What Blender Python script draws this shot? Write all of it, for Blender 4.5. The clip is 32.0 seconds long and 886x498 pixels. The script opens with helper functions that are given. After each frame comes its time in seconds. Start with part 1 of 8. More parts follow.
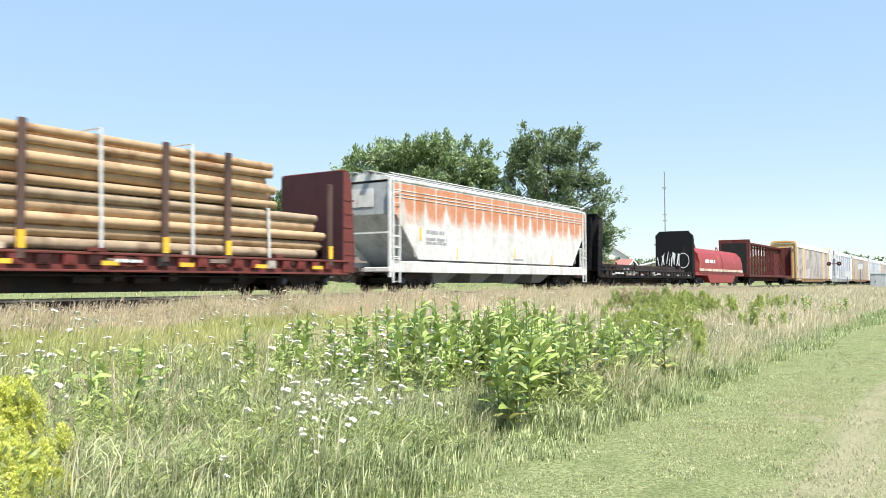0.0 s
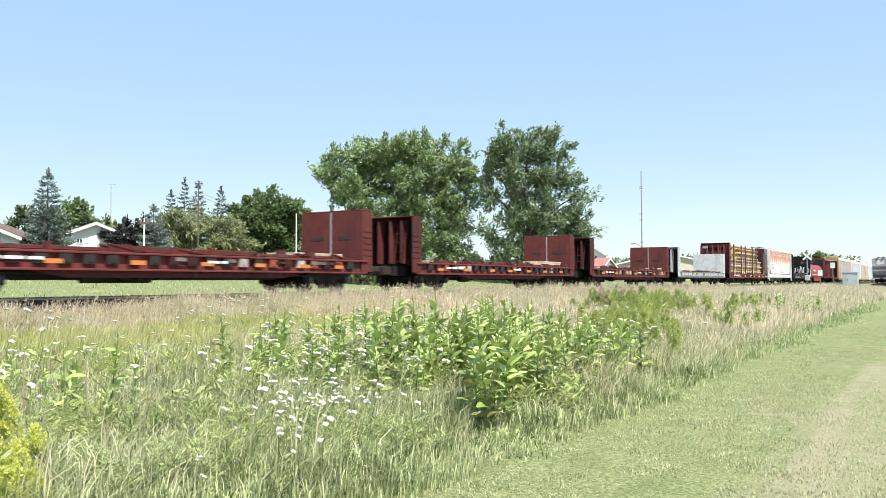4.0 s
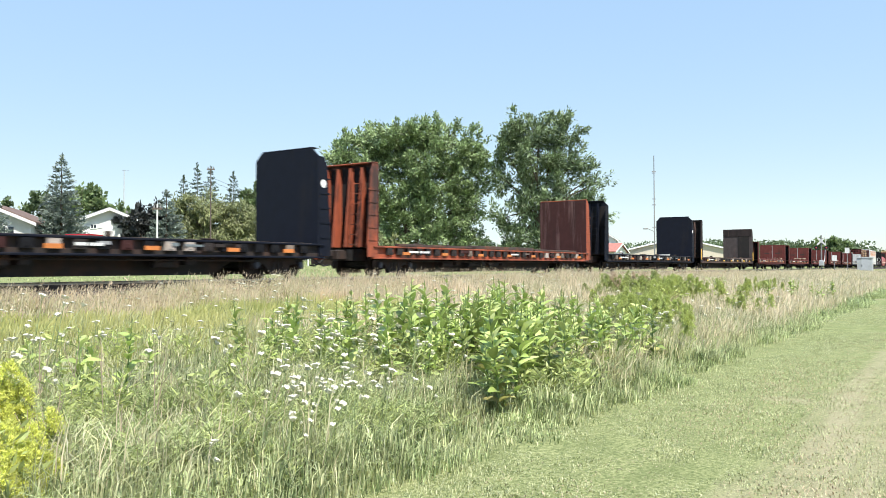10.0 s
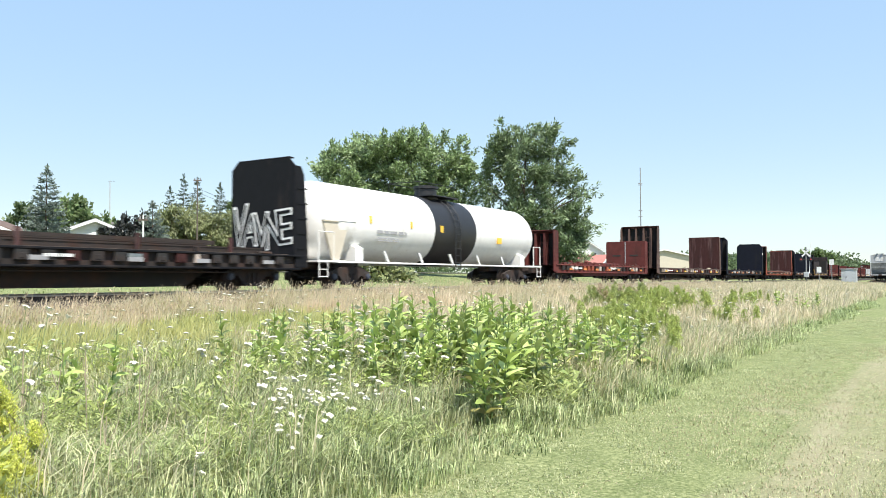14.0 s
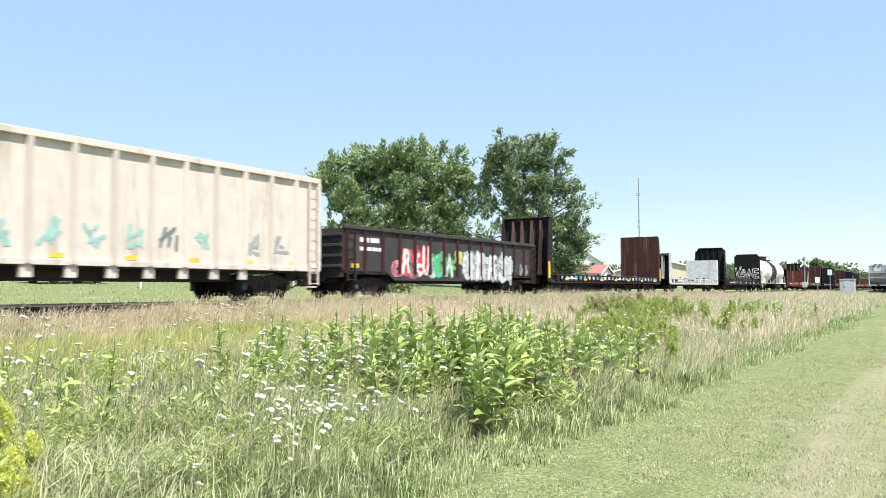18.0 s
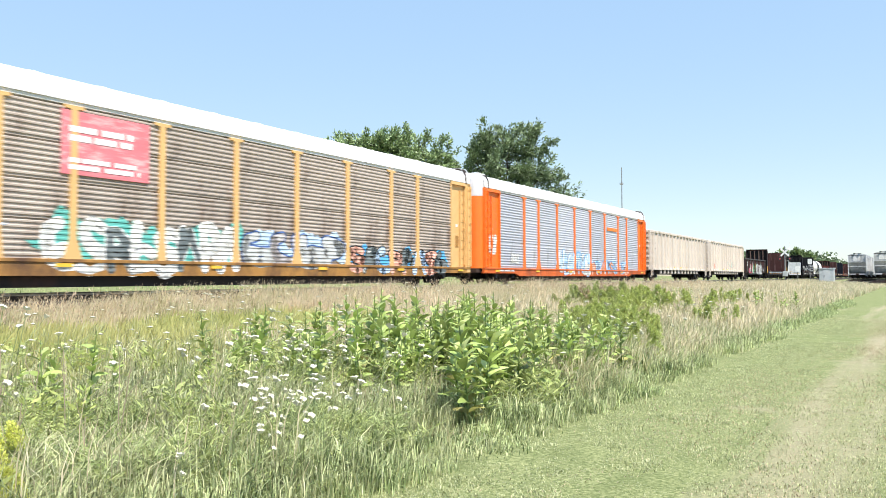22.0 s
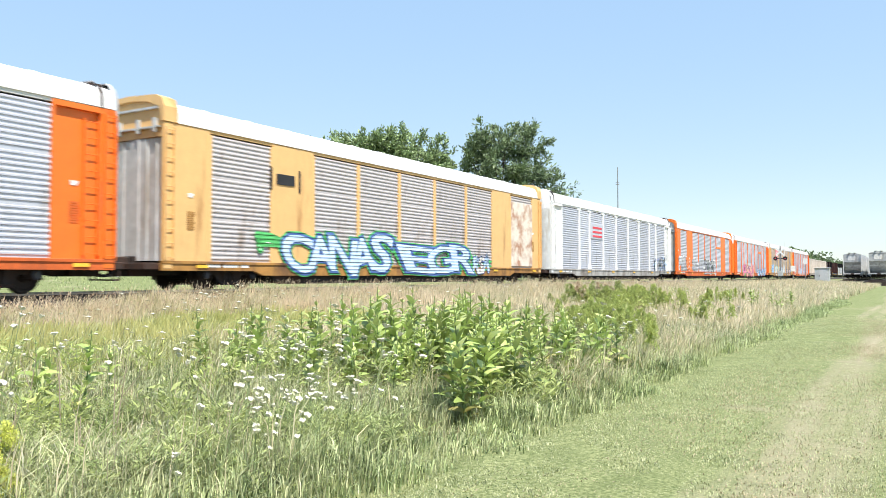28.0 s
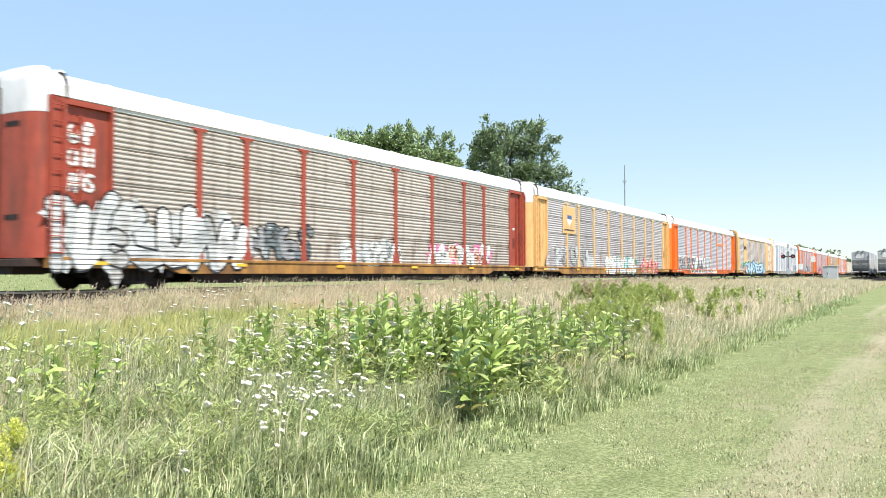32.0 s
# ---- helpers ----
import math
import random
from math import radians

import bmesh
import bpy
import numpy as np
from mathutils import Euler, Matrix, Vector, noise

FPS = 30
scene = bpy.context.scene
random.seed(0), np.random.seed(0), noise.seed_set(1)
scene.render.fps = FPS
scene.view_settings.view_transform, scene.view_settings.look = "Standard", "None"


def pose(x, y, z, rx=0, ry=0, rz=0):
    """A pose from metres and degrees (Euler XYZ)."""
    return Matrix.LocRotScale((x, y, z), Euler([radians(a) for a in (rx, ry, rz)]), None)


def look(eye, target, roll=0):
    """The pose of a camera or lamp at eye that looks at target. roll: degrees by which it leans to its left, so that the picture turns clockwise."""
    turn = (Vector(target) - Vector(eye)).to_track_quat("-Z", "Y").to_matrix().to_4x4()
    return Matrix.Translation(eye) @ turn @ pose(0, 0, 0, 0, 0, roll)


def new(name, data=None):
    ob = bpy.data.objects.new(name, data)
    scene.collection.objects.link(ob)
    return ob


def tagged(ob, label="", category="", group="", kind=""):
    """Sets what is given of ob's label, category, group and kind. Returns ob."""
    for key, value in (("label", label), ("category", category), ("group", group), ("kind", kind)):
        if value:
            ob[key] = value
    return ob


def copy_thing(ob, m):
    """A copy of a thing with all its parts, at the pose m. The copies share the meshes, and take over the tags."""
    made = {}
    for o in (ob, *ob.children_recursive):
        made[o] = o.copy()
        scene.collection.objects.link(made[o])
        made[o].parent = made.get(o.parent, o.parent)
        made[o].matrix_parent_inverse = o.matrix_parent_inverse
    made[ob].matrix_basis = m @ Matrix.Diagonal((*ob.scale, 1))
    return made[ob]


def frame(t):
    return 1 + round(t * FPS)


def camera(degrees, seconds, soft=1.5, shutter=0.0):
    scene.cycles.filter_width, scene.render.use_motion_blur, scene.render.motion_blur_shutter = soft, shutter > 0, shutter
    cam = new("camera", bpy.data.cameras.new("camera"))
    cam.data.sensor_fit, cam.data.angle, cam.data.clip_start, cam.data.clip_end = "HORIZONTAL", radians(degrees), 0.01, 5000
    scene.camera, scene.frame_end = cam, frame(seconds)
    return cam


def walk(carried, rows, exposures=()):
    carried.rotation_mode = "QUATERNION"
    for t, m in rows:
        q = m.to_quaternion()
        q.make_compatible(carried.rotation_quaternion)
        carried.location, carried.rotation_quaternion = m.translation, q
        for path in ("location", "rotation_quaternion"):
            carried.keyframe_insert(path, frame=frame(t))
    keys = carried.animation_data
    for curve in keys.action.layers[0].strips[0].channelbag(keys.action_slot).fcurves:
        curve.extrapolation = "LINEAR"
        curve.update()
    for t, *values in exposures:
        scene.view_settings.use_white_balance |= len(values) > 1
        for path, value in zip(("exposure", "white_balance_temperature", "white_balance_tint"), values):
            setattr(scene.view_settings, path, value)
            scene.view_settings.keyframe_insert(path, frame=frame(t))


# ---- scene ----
# ---- camera ----
cam = camera(58.5, 32.0, soft=0.8, shutter=0.2)
EYE = (0.0, 0.0, 1.5)


def aim(turn, tilt):
    """The camera's pose for a turn to the right and a tilt up, in degrees."""
    a, b = radians(turn), radians(tilt)
    way = Vector((math.sin(a) * math.cos(b), math.cos(a) * math.cos(b), math.sin(b)))
    return look(EYE, Vector(EYE) + way, -0.14)


EXPOSURES = [(0.0, 0.65), (32.0, 0.65)]
walk(cam, [
    (0, aim(-1.86, 2.46)), (0.5, aim(-1.97, 2.34)), (1, aim(-2.00, 2.17)), (1.5, aim(-1.90, 2.13)), (2, aim(-1.50, 2.16)),
    (2.5, aim(-1.09, 2.21)), (3, aim(-0.74, 2.30)), (3.5, aim(-0.48, 2.36)), (5.5, aim(0.02, 2.29)), (6, aim(-0.25, 2.18)),
    (6.5, aim(-0.86, 2.12)), (7, aim(-1.06, 2.01)), (7.5, aim(-1.23, 1.91)), (8, aim(-1.33, 1.79)), (8.5, aim(-1.30, 1.71)),
    (9, aim(-1.32, 1.56)), (9.5, aim(-1.27, 1.47)), (10, aim(-1.12, 1.29)), (10.5, aim(-0.95, 1.13)), (11, aim(-0.71, 0.93)),
    (11.5, aim(-0.59, 0.83)), (12, aim(-0.41, 0.76)), (12.5, aim(-0.23, 0.85)), (13, aim(-0.17, 1.40)), (13.5, aim(-0.14, 1.86)),
    (14, aim(-0.21, 2.12)), (14.5, aim(-0.30, 2.31)), (16.5, aim(-0.44, 2.80)), (17, aim(-0.39, 2.89)), (17.5, aim(-0.29, 2.88)),
    (18, aim(-0.10, 2.86)), (18.5, aim(0.13, 2.81)), (19, aim(0.38, 2.78)), (19.5, aim(0.70, 2.73)), (20, aim(0.91, 2.60)),
    (20.5, aim(0.96, 2.46)), (21, aim(1.06, 2.35)), (21.5, aim(1.04, 2.20)), (22, aim(1.07, 2.06)), (22.5, aim(1.10, 1.90)),
    (23, aim(1.24, 1.72)), (23.5, aim(1.22, 1.66)), (24, aim(1.16, 1.66)), (24.5, aim(1.19, 1.78)), (25, aim(1.08, 1.89)),
    (25.5, aim(1.08, 1.89)), (27.5, aim(1.34, 1.90)), (28, aim(1.35, 2.03)), (28.5, aim(1.35, 2.10)), (29, aim(1.33, 2.12)),
    (29.5, aim(1.31, 2.03)), (30, aim(1.22, 1.94)), (30.5, aim(1.12, 1.91)), (31, aim(1.03, 1.90)), (31.5, aim(0.94, 1.86)),
    (32, aim(0.87, 1.89)),
], EXPOSURES)

# ---- light ----
TRACK = radians(31.705)            # bearing of the railway, to the right of straight ahead
ALONG = Vector((math.sin(TRACK), math.cos(TRACK), 0))
ACROSS = Vector((-math.cos(TRACK), math.sin(TRACK), 0))   # away from the camera
RAIL_Z = 1.12                      # top of the rails
LINE = 19.33                       # distance of the track's centre line from the eye

SUN_HIGH = radians(60)
sun_flat = (-ACROSS * 0.86 - ALONG * 0.50).normalized()
sun_dir = Vector((sun_flat.x * math.cos(SUN_HIGH), sun_flat.y * math.cos(SUN_HIGH), math.sin(SUN_HIGH)))
world = bpy.data.worlds.new("world")
scene.world = world
world.use_nodes = True
wn = world.node_tree.nodes
sky = wn.new("ShaderNodeTexSky")
sky.sky_type = "NISHITA"
sky.sun_disc = False
sky.sun_elevation = SUN_HIGH
sky.sun_rotation = math.atan2(sun_flat.x, sun_flat.y)
sky.air_density, sky.dust_density, sky.ozone_density = 1.0, 0.15, 2.2
wn["Background"].inputs["Strength"].default_value = 0.15
soft = wn.new("ShaderNodeGamma")              # a hazy summer sky: less fall-off from the horizon up
soft.inputs["Gamma"].default_value = 0.17
rich = wn.new("ShaderNodeHueSaturation")
rich.inputs["Hue"].default_value, rich.inputs["Saturation"].default_value, rich.inputs["Value"].default_value = 0.508, 3.0, 3.2
world.node_tree.links.new(sky.outputs[0], soft.inputs["Color"])
world.node_tree.links.new(soft.outputs[0], rich.inputs["Color"])
tint = wn.new("ShaderNodeVectorMath")
tint.operation = "MULTIPLY"
tint.inputs[1].default_value = (0.90, 0.985, 1.03)
world.node_tree.links.new(rich.outputs[0], tint.inputs[0])
world.node_tree.links.new(tint.outputs[0], wn["Background"].inputs["Color"])
sun_data = bpy.data.lights.new("sun", "SUN")
sun_data.energy, sun_data.angle, sun_data.color = 5.0, radians(0.53), (1.0, 0.95, 0.87)
sun = new("sun", sun_data)
sun.matrix_world = look((0, 0, 60), Vector((0, 0, 60)) - sun_dir)


def at(s, across, z=0.0):
    """A place by its way along the railway, its distance across from the eye, and its height."""
    return ALONG * s + ACROSS * across + Vector((0, 0, z))


def spot(bearing, dist, z=0.0):
    """A place by its bearing to the right of straight ahead and its distance."""
    a = radians(bearing)
    return Vector((math.sin(a) * dist, math.cos(a) * dist, z))


def across_of(p):
    return p.x * ACROSS.x + p.y * ACROSS.y


LEVELS = ((-3000, 0.0), (2.0, 0.0), (4.0, 0.02), (9.0, 0.30), (14.0, 0.58), (15.6, 0.68), (23.5, 0.72), (30, 0.9), (52, 2.15), (60, 2.3), (200, 2.6), (3000, 3.0))


def ground_z(across):
    for (a, za), (b, zb) in zip(LEVELS, LEVELS[1:]):
        if across <= b:
            return za + (zb - za) * (across - a) / (b - a)
    return LEVELS[-1][1]


def standing(p):
    """p set down on the ground."""
    return Vector((p.x, p.y, ground_z(across_of(p))))


# ---- materials ----
def mat(name, color, rough=0.7, metal=0.0, vary=0.25, scale=3.0, fine=40.0, bump=0.15, stains=None, stain_amount=0.0, stain_scale=1.2,
        streak=1.0, island=0.0, own=0.0, leaf=0.0, spec=0.5, stains2=None, amount2=0.3):
    """A paint, metal, wood or leaf: a colour with broad and fine variation, stains that may run downwards, and relief."""
    m = bpy.data.materials.new(name)
    m.use_nodes = True
    n, l = m.node_tree.nodes, m.node_tree.links
    b = n["Principled BSDF"]
    b.inputs["Roughness"].default_value, b.inputs["Metallic"].default_value = rough, metal
    b.inputs["Specular IOR Level"].default_value = spec
    co = n.new("ShaderNodeTexCoord").outputs["Object"]
    broad, grain = n.new("ShaderNodeTexNoise"), n.new("ShaderNodeTexNoise")
    for t, sc, det in ((broad, scale, 5), (grain, fine, 3)):
        t.inputs["Scale"].default_value, t.inputs["Detail"].default_value = sc, det
        l.new(co, t.inputs["Vector"])
    both = n.new("ShaderNodeMath")
    both.operation = "ADD"
    l.new(broad.outputs[0], both.inputs[0])
    l.new(grain.outputs[0], both.inputs[1])
    tone = n.new("ShaderNodeMapRange")
    tone.inputs["From Min"].default_value, tone.inputs["From Max"].default_value = 0.6, 1.4
    tone.inputs["To Min"].default_value, tone.inputs["To Max"].default_value = 1 - vary, 1 + vary
    l.new(both.outputs[0], tone.inputs["Value"])
    value = tone.outputs[0]
    for amount, socket in ((island, "island"), (own, "own")):
        if amount:
            src = n.new("ShaderNodeNewGeometry").outputs["Random Per Island"] if socket == "island" else n.new("ShaderNodeObjectInfo").outputs["Random"]
            r = n.new("ShaderNodeMapRange")
            r.inputs["To Min"].default_value, r.inputs["To Max"].default_value = 1 - amount, 1 + amount
            l.new(src, r.inputs["Value"])
            x = n.new("ShaderNodeMath")
            x.operation = "MULTIPLY"
            l.new(value, x.inputs[0])
            l.new(r.outputs[0], x.inputs[1])
            value = x.outputs[0]
    tint = n.new("ShaderNodeVectorMath")
    tint.operation = "SCALE"
    tint.inputs[0].default_value = color
    l.new(value, tint.inputs["Scale"])
    out = tint.outputs[0]
    for stains, stain_amount, stain_scale, streak in ((stains, stain_amount, stain_scale, streak), (stains2, amount2, 2.7, 14.0)):
        if not stains:
            continue
        st, mp = n.new("ShaderNodeTexNoise"), n.new("ShaderNodeMapping")
        mp.inputs["Scale"].default_value = (stain_scale, stain_scale, stain_scale / streak)
        st.inputs["Scale"].default_value, st.inputs["Detail"].default_value, st.inputs["Roughness"].default_value = 1.0, 7, 0.68
        l.new(co, mp.inputs["Vector"])
        l.new(mp.outputs[0], st.inputs["Vector"])
        mask = n.new("ShaderNodeMapRange")
        edge = 0.72 - 0.42 * stain_amount
        mask.inputs["From Min"].default_value, mask.inputs["From Max"].default_value = edge - 0.06, edge + 0.14
        l.new(st.outputs[0], mask.inputs["Value"])
        mix = n.new("ShaderNodeMix")
        mix.data_type = "RGBA"
        mix.inputs["B"].default_value = (*stains, 1)
        l.new(mask.outputs[0], mix.inputs["Factor"])
        l.new(out, mix.inputs["A"])
        out = mix.outputs["Result"]
    l.new(out, b.inputs["Base Color"])
    if bump:
        bp = n.new("ShaderNodeBump")
        bp.inputs["Strength"].default_value, bp.inputs["Distance"].default_value = bump, 0.01
        l.new(both.outputs[0], bp.inputs["Height"])
        l.new(bp.outputs[0], b.inputs["Normal"])
    if leaf:
        tr, add = n.new("ShaderNodeBsdfTranslucent"), n.new("ShaderNodeMixShader")
        add.inputs[0].default_value = leaf
        l.new(out, tr.inputs["Color"])
        l.new(b.outputs[0], add.inputs[1])
        l.new(tr.outputs[0], add.inputs[2])
        l.new(add.outputs[0], n["Material Output"].inputs["Surface"])
    return m


RUST, DARK_RUST, GRIME = (0.16, 0.055, 0.022), (0.06, 0.028, 0.018), (0.035, 0.03, 0.026)
M = {}
for key, args in {
    "steel_dark": dict(color=(0.022, 0.02, 0.019), rough=0.75, stains=DARK_RUST, stain_amount=0.45),
    "wheel": dict(color=(0.035, 0.026, 0.022), rough=0.6, metal=0.4, stains=(0.03, 0.02, 0.015), stain_amount=0.5),
    "frame_brown": dict(color=(0.03, 0.023, 0.02), rough=0.8, stains=DARK_RUST, stain_amount=0.5),
    "bearing": dict(color=(0.05, 0.055, 0.075), rough=0.5),
    "rail": dict(color=(0.045, 0.033, 0.028), rough=0.6, metal=0.3, stains=DARK_RUST, stain_amount=0.4),
    "rail_head": dict(color=(0.42, 0.41, 0.40), rough=0.3, metal=0.9),
    "tie": dict(color=(0.07, 0.055, 0.045), rough=0.9, own=0.35),
    "oxide": dict(color=(0.112, 0.026, 0.022), rough=0.75, spec=0.3, stains=(0.05, 0.022, 0.018), stain_amount=0.38, streak=4, stains2=(0.17, 0.075, 0.06), amount2=0.22, own=0.12),
    "oxide_bright": dict(color=(0.165, 0.036, 0.031), rough=0.7, spec=0.3, stains=DARK_RUST, stain_amount=0.40, streak=4),
    "log_red": dict(color=(0.16, 0.036, 0.028), rough=0.6, stains=(0.06, 0.02, 0.017), stain_amount=0.36, streak=4),
    "brown": dict(color=(0.105, 0.062, 0.048), rough=0.72, stains=(0.035, 0.022, 0.018), stain_amount=0.36, streak=6),
    "brown_dark": dict(color=(0.030, 0.022, 0.022), rough=0.8, spec=0.25, stains=(0.014, 0.011, 0.012), stain_amount=0.4, streak=6, stains2=(0.11, 0.07, 0.06), amount2=0.18),
    "brown_face": dict(color=(0.062, 0.050, 0.050), rough=0.8, spec=0.3, stains=(0.03, 0.022, 0.022), stain_amount=0.35, streak=8, stains2=(0.12, 0.06, 0.055), amount2=0.2),
    "faded_orange": dict(color=(0.60, 0.20, 0.05), rough=0.6, vary=0.25),
    "rusty_plate": dict(color=(0.048, 0.017, 0.016), rough=0.85, spec=0.25, stains=(0.028, 0.015, 0.014), stain_amount=0.45, streak=9, stains2=(0.17, 0.10, 0.095), amount2=0.34),
    # near-black: grime plus the shade inside recesses, held in one colour
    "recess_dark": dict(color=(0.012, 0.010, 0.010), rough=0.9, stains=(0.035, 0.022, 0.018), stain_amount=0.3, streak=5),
    "web_dark": dict(color=(0.024, 0.018, 0.016), rough=0.85, stains=(0.07, 0.03, 0.02), stain_amount=0.35, streak=2),
    "gon_tan": dict(color=(0.24, 0.19, 0.15), rough=0.85, own=0.3, stains=(0.08, 0.05, 0.04), stain_amount=0.4),
    "navy": dict(color=(0.005, 0.007, 0.015), rough=0.7, spec=0.2, stains=(0.014, 0.013, 0.015), stain_amount=0.35, streak=5),
    "black": dict(color=(0.008, 0.008, 0.010), rough=0.7, spec=0.2, stains=(0.04, 0.032, 0.027), stain_amount=0.3, streak=5),
    "flat_orange": dict(color=(0.33, 0.075, 0.032), rough=0.7, stains=(0.05, 0.025, 0.02), stain_amount=0.50, streak=4),
    "flat_white": dict(color=(0.56, 0.58, 0.58), rough=0.55, stains=(0.22, 0.17, 0.13), stain_amount=0.30, streak=5),
    "flat_grey": dict(color=(0.16, 0.19, 0.20), rough=0.6, stains=(0.3, 0.3, 0.28), stain_amount=0.3, streak=4),
    "deck_wood": dict(color=(0.13, 0.095, 0.07), rough=0.9, own=0.3, stains=(0.05, 0.035, 0.028), stain_amount=0.4),
    "deck_steel": dict(color=(0.055, 0.04, 0.033), rough=0.8, stains=RUST, stain_amount=0.35),
    "lumber": dict(color=(0.47, 0.39, 0.29), rough=0.85, own=0.2, vary=0.2),
    "bark_log": dict(color=(0.50, 0.345, 0.205), rough=0.85, own=0.22, stains=(0.18, 0.09, 0.045), stain_amount=0.34, stain_scale=0.9, bump=0.4),
    "grey_log": dict(color=(0.33, 0.25, 0.17), rough=0.9, own=0.2, stains=(0.12, 0.08, 0.05), stain_amount=0.4, bump=0.4),
    "log_end": dict(color=(0.68, 0.47, 0.24), rough=0.9, own=0.2, fine=90),
    "strap": dict(color=(0.62, 0.62, 0.60), rough=0.7),
    "hopper_white": dict(color=(0.68, 0.67, 0.64), rough=0.6, stains=(0.40, 0.32, 0.24), stain_amount=0.30, streak=6),
    "hopper_grey": dict(color=(0.40, 0.41, 0.41), rough=0.55, stains=(0.2, 0.19, 0.17), stain_amount=0.3, streak=5),
    "cream": dict(color=(0.61, 0.54, 0.475), rough=0.7, vary=0.12, stains=(0.33, 0.27, 0.20), stain_amount=0.30, streak=7, own=0.10),
    "tank_white": dict(color=(0.82, 0.81, 0.78), rough=0.42, vary=0.08, stains=(0.5, 0.44, 0.34), stain_amount=0.15, streak=3),
    "tank_black": dict(color=(0.018, 0.018, 0.02), rough=0.5),
    "coil_red": dict(color=(0.30, 0.035, 0.032), rough=0.5, stains=(0.42, 0.16, 0.12), stain_amount=0.22, streak=3),
    "gon_black": dict(color=(0.040, 0.037, 0.038), rough=0.75, stains=(0.10, 0.055, 0.040), stain_amount=0.26, streak=3),
    "rack_orange": dict(color=(0.80, 0.17, 0.018), rough=0.5, vary=0.1, stains=(0.45, 0.12, 0.04), stain_amount=0.16, streak=6),
    "rack_yellow": dict(color=(0.71, 0.44, 0.18), rough=0.5, vary=0.1, stains=(0.35, 0.16, 0.05), stain_amount=0.18, streak=6),
    "rack_white": dict(color=(0.78, 0.78, 0.77), rough=0.5, vary=0.08, stains=(0.4, 0.36, 0.3), stain_amount=0.15, streak=6),
    "rack_red": dict(color=(0.34, 0.062, 0.035), rough=0.55, stains=(0.12, 0.04, 0.025), stain_amount=0.28, streak=6),
    "rack_orange_sill": dict(color=(0.60, 0.12, 0.022), rough=0.7, stains=(0.16, 0.05, 0.03), stain_amount=0.38, streak=2),
    "rack_yellow_sill": dict(color=(0.40, 0.20, 0.05), rough=0.7, stains=(0.10, 0.05, 0.03), stain_amount=0.5, streak=2),
    "rack_white_sill": dict(color=(0.40, 0.39, 0.37), rough=0.7, stains=(0.12, 0.09, 0.07), stain_amount=0.5, streak=2),
    "rack_red_sill": dict(color=(0.20, 0.04, 0.025), rough=0.7, stains=(0.06, 0.03, 0.025), stain_amount=0.5, streak=2),
    "roof_white": dict(color=(0.74, 0.735, 0.735), rough=0.6, vary=0.08, stains=(0.58, 0.56, 0.54), stain_amount=0.25),
    "hood_white": dict(color=(0.62, 0.62, 0.635), rough=0.6, vary=0.10, stains=(0.34, 0.33, 0.33), stain_amount=0.30, streak=5),
    "zinc_pale": dict(color=(0.46, 0.41, 0.365), rough=0.65, metal=0.1, vary=0.2, own=0.14, stains=(0.24, 0.18, 0.14), stain_amount=0.34, streak=2, stains2=(0.30, 0.25, 0.21), amount2=0.25),
    "hopper_pale": dict(color=(0.50, 0.51, 0.51), rough=0.6, stains=(0.3, 0.27, 0.23), stain_amount=0.3, streak=4),
    "rack_tan": dict(color=(0.60, 0.46, 0.31), rough=0.65, vary=0.15, stains=(0.42, 0.25, 0.12), stain_amount=0.3, streak=5),
    "rack_tan_sill": dict(color=(0.36, 0.22, 0.10), rough=0.7, stains=(0.10, 0.05, 0.03), stain_amount=0.5, streak=2),
    "oxide_deep": dict(color=(0.050, 0.018, 0.022), rough=0.75, spec=0.3, stains=(0.03, 0.014, 0.015), stain_amount=0.4, streak=4),
    "door_grey": dict(color=(0.52, 0.53, 0.53), rough=0.5, metal=0.2, stains=(0.3, 0.24, 0.17), stain_amount=0.25, streak=6),
    "zinc": dict(color=(0.545, 0.555, 0.62), rough=0.48, metal=0.3, vary=0.12, own=0.10, stains=(0.36, 0.35, 0.33), stain_amount=0.22, streak=3),
    "zinc_brown": dict(color=(0.46, 0.39, 0.34), rough=0.7, metal=0.1, vary=0.2, own=0.12, stains=(0.20, 0.14, 0.11), stain_amount=0.36, streak=3),
    "zinc_warm": dict(color=(0.49, 0.455, 0.46), rough=0.62, metal=0.15, vary=0.15, own=0.10, stains=(0.26, 0.20, 0.16), stain_amount=0.28, streak=3),
    "pale_panel": dict(color=(0.70, 0.62, 0.53), rough=0.7, stains=(0.36, 0.15, 0.07), stain_amount=0.5, stain_scale=1.3),
    "pink": dict(color=(0.70, 0.20, 0.23), rough=0.7, vary=0.2, stains=(0.74, 0.52, 0.52), stain_amount=0.4, stain_scale=1.5, streak=0.2),
    "yellow_mark": dict(color=(0.85, 0.50, 0.05), rough=0.5),
    "white_mark": dict(color=(0.78, 0.78, 0.76), rough=0.6),
    "black_mark": dict(color=(0.02, 0.02, 0.022), rough=0.6),
    "slate_mark": dict(color=(0.17, 0.17, 0.185), rough=0.6),
    "grey_mark": dict(color=(0.32, 0.32, 0.33), rough=0.6),
    "blue_mark": dict(color=(0.10, 0.42, 0.80), rough=0.6, vary=0.3),
    "pale_blue": dict(color=(0.50, 0.66, 0.87), rough=0.6, vary=0.3, scale=2),
    "deep_blue": dict(color=(0.06, 0.12, 0.32), rough=0.6),
    "bright_tag": dict(color=(0.62, 0.62, 0.20), rough=0.6, vary=0.3),
    "green_mark": dict(color=(0.08, 0.42, 0.12), rough=0.6, vary=0.3),
    "teal_mark": dict(color=(0.12, 0.45, 0.40), rough=0.6, vary=0.3),
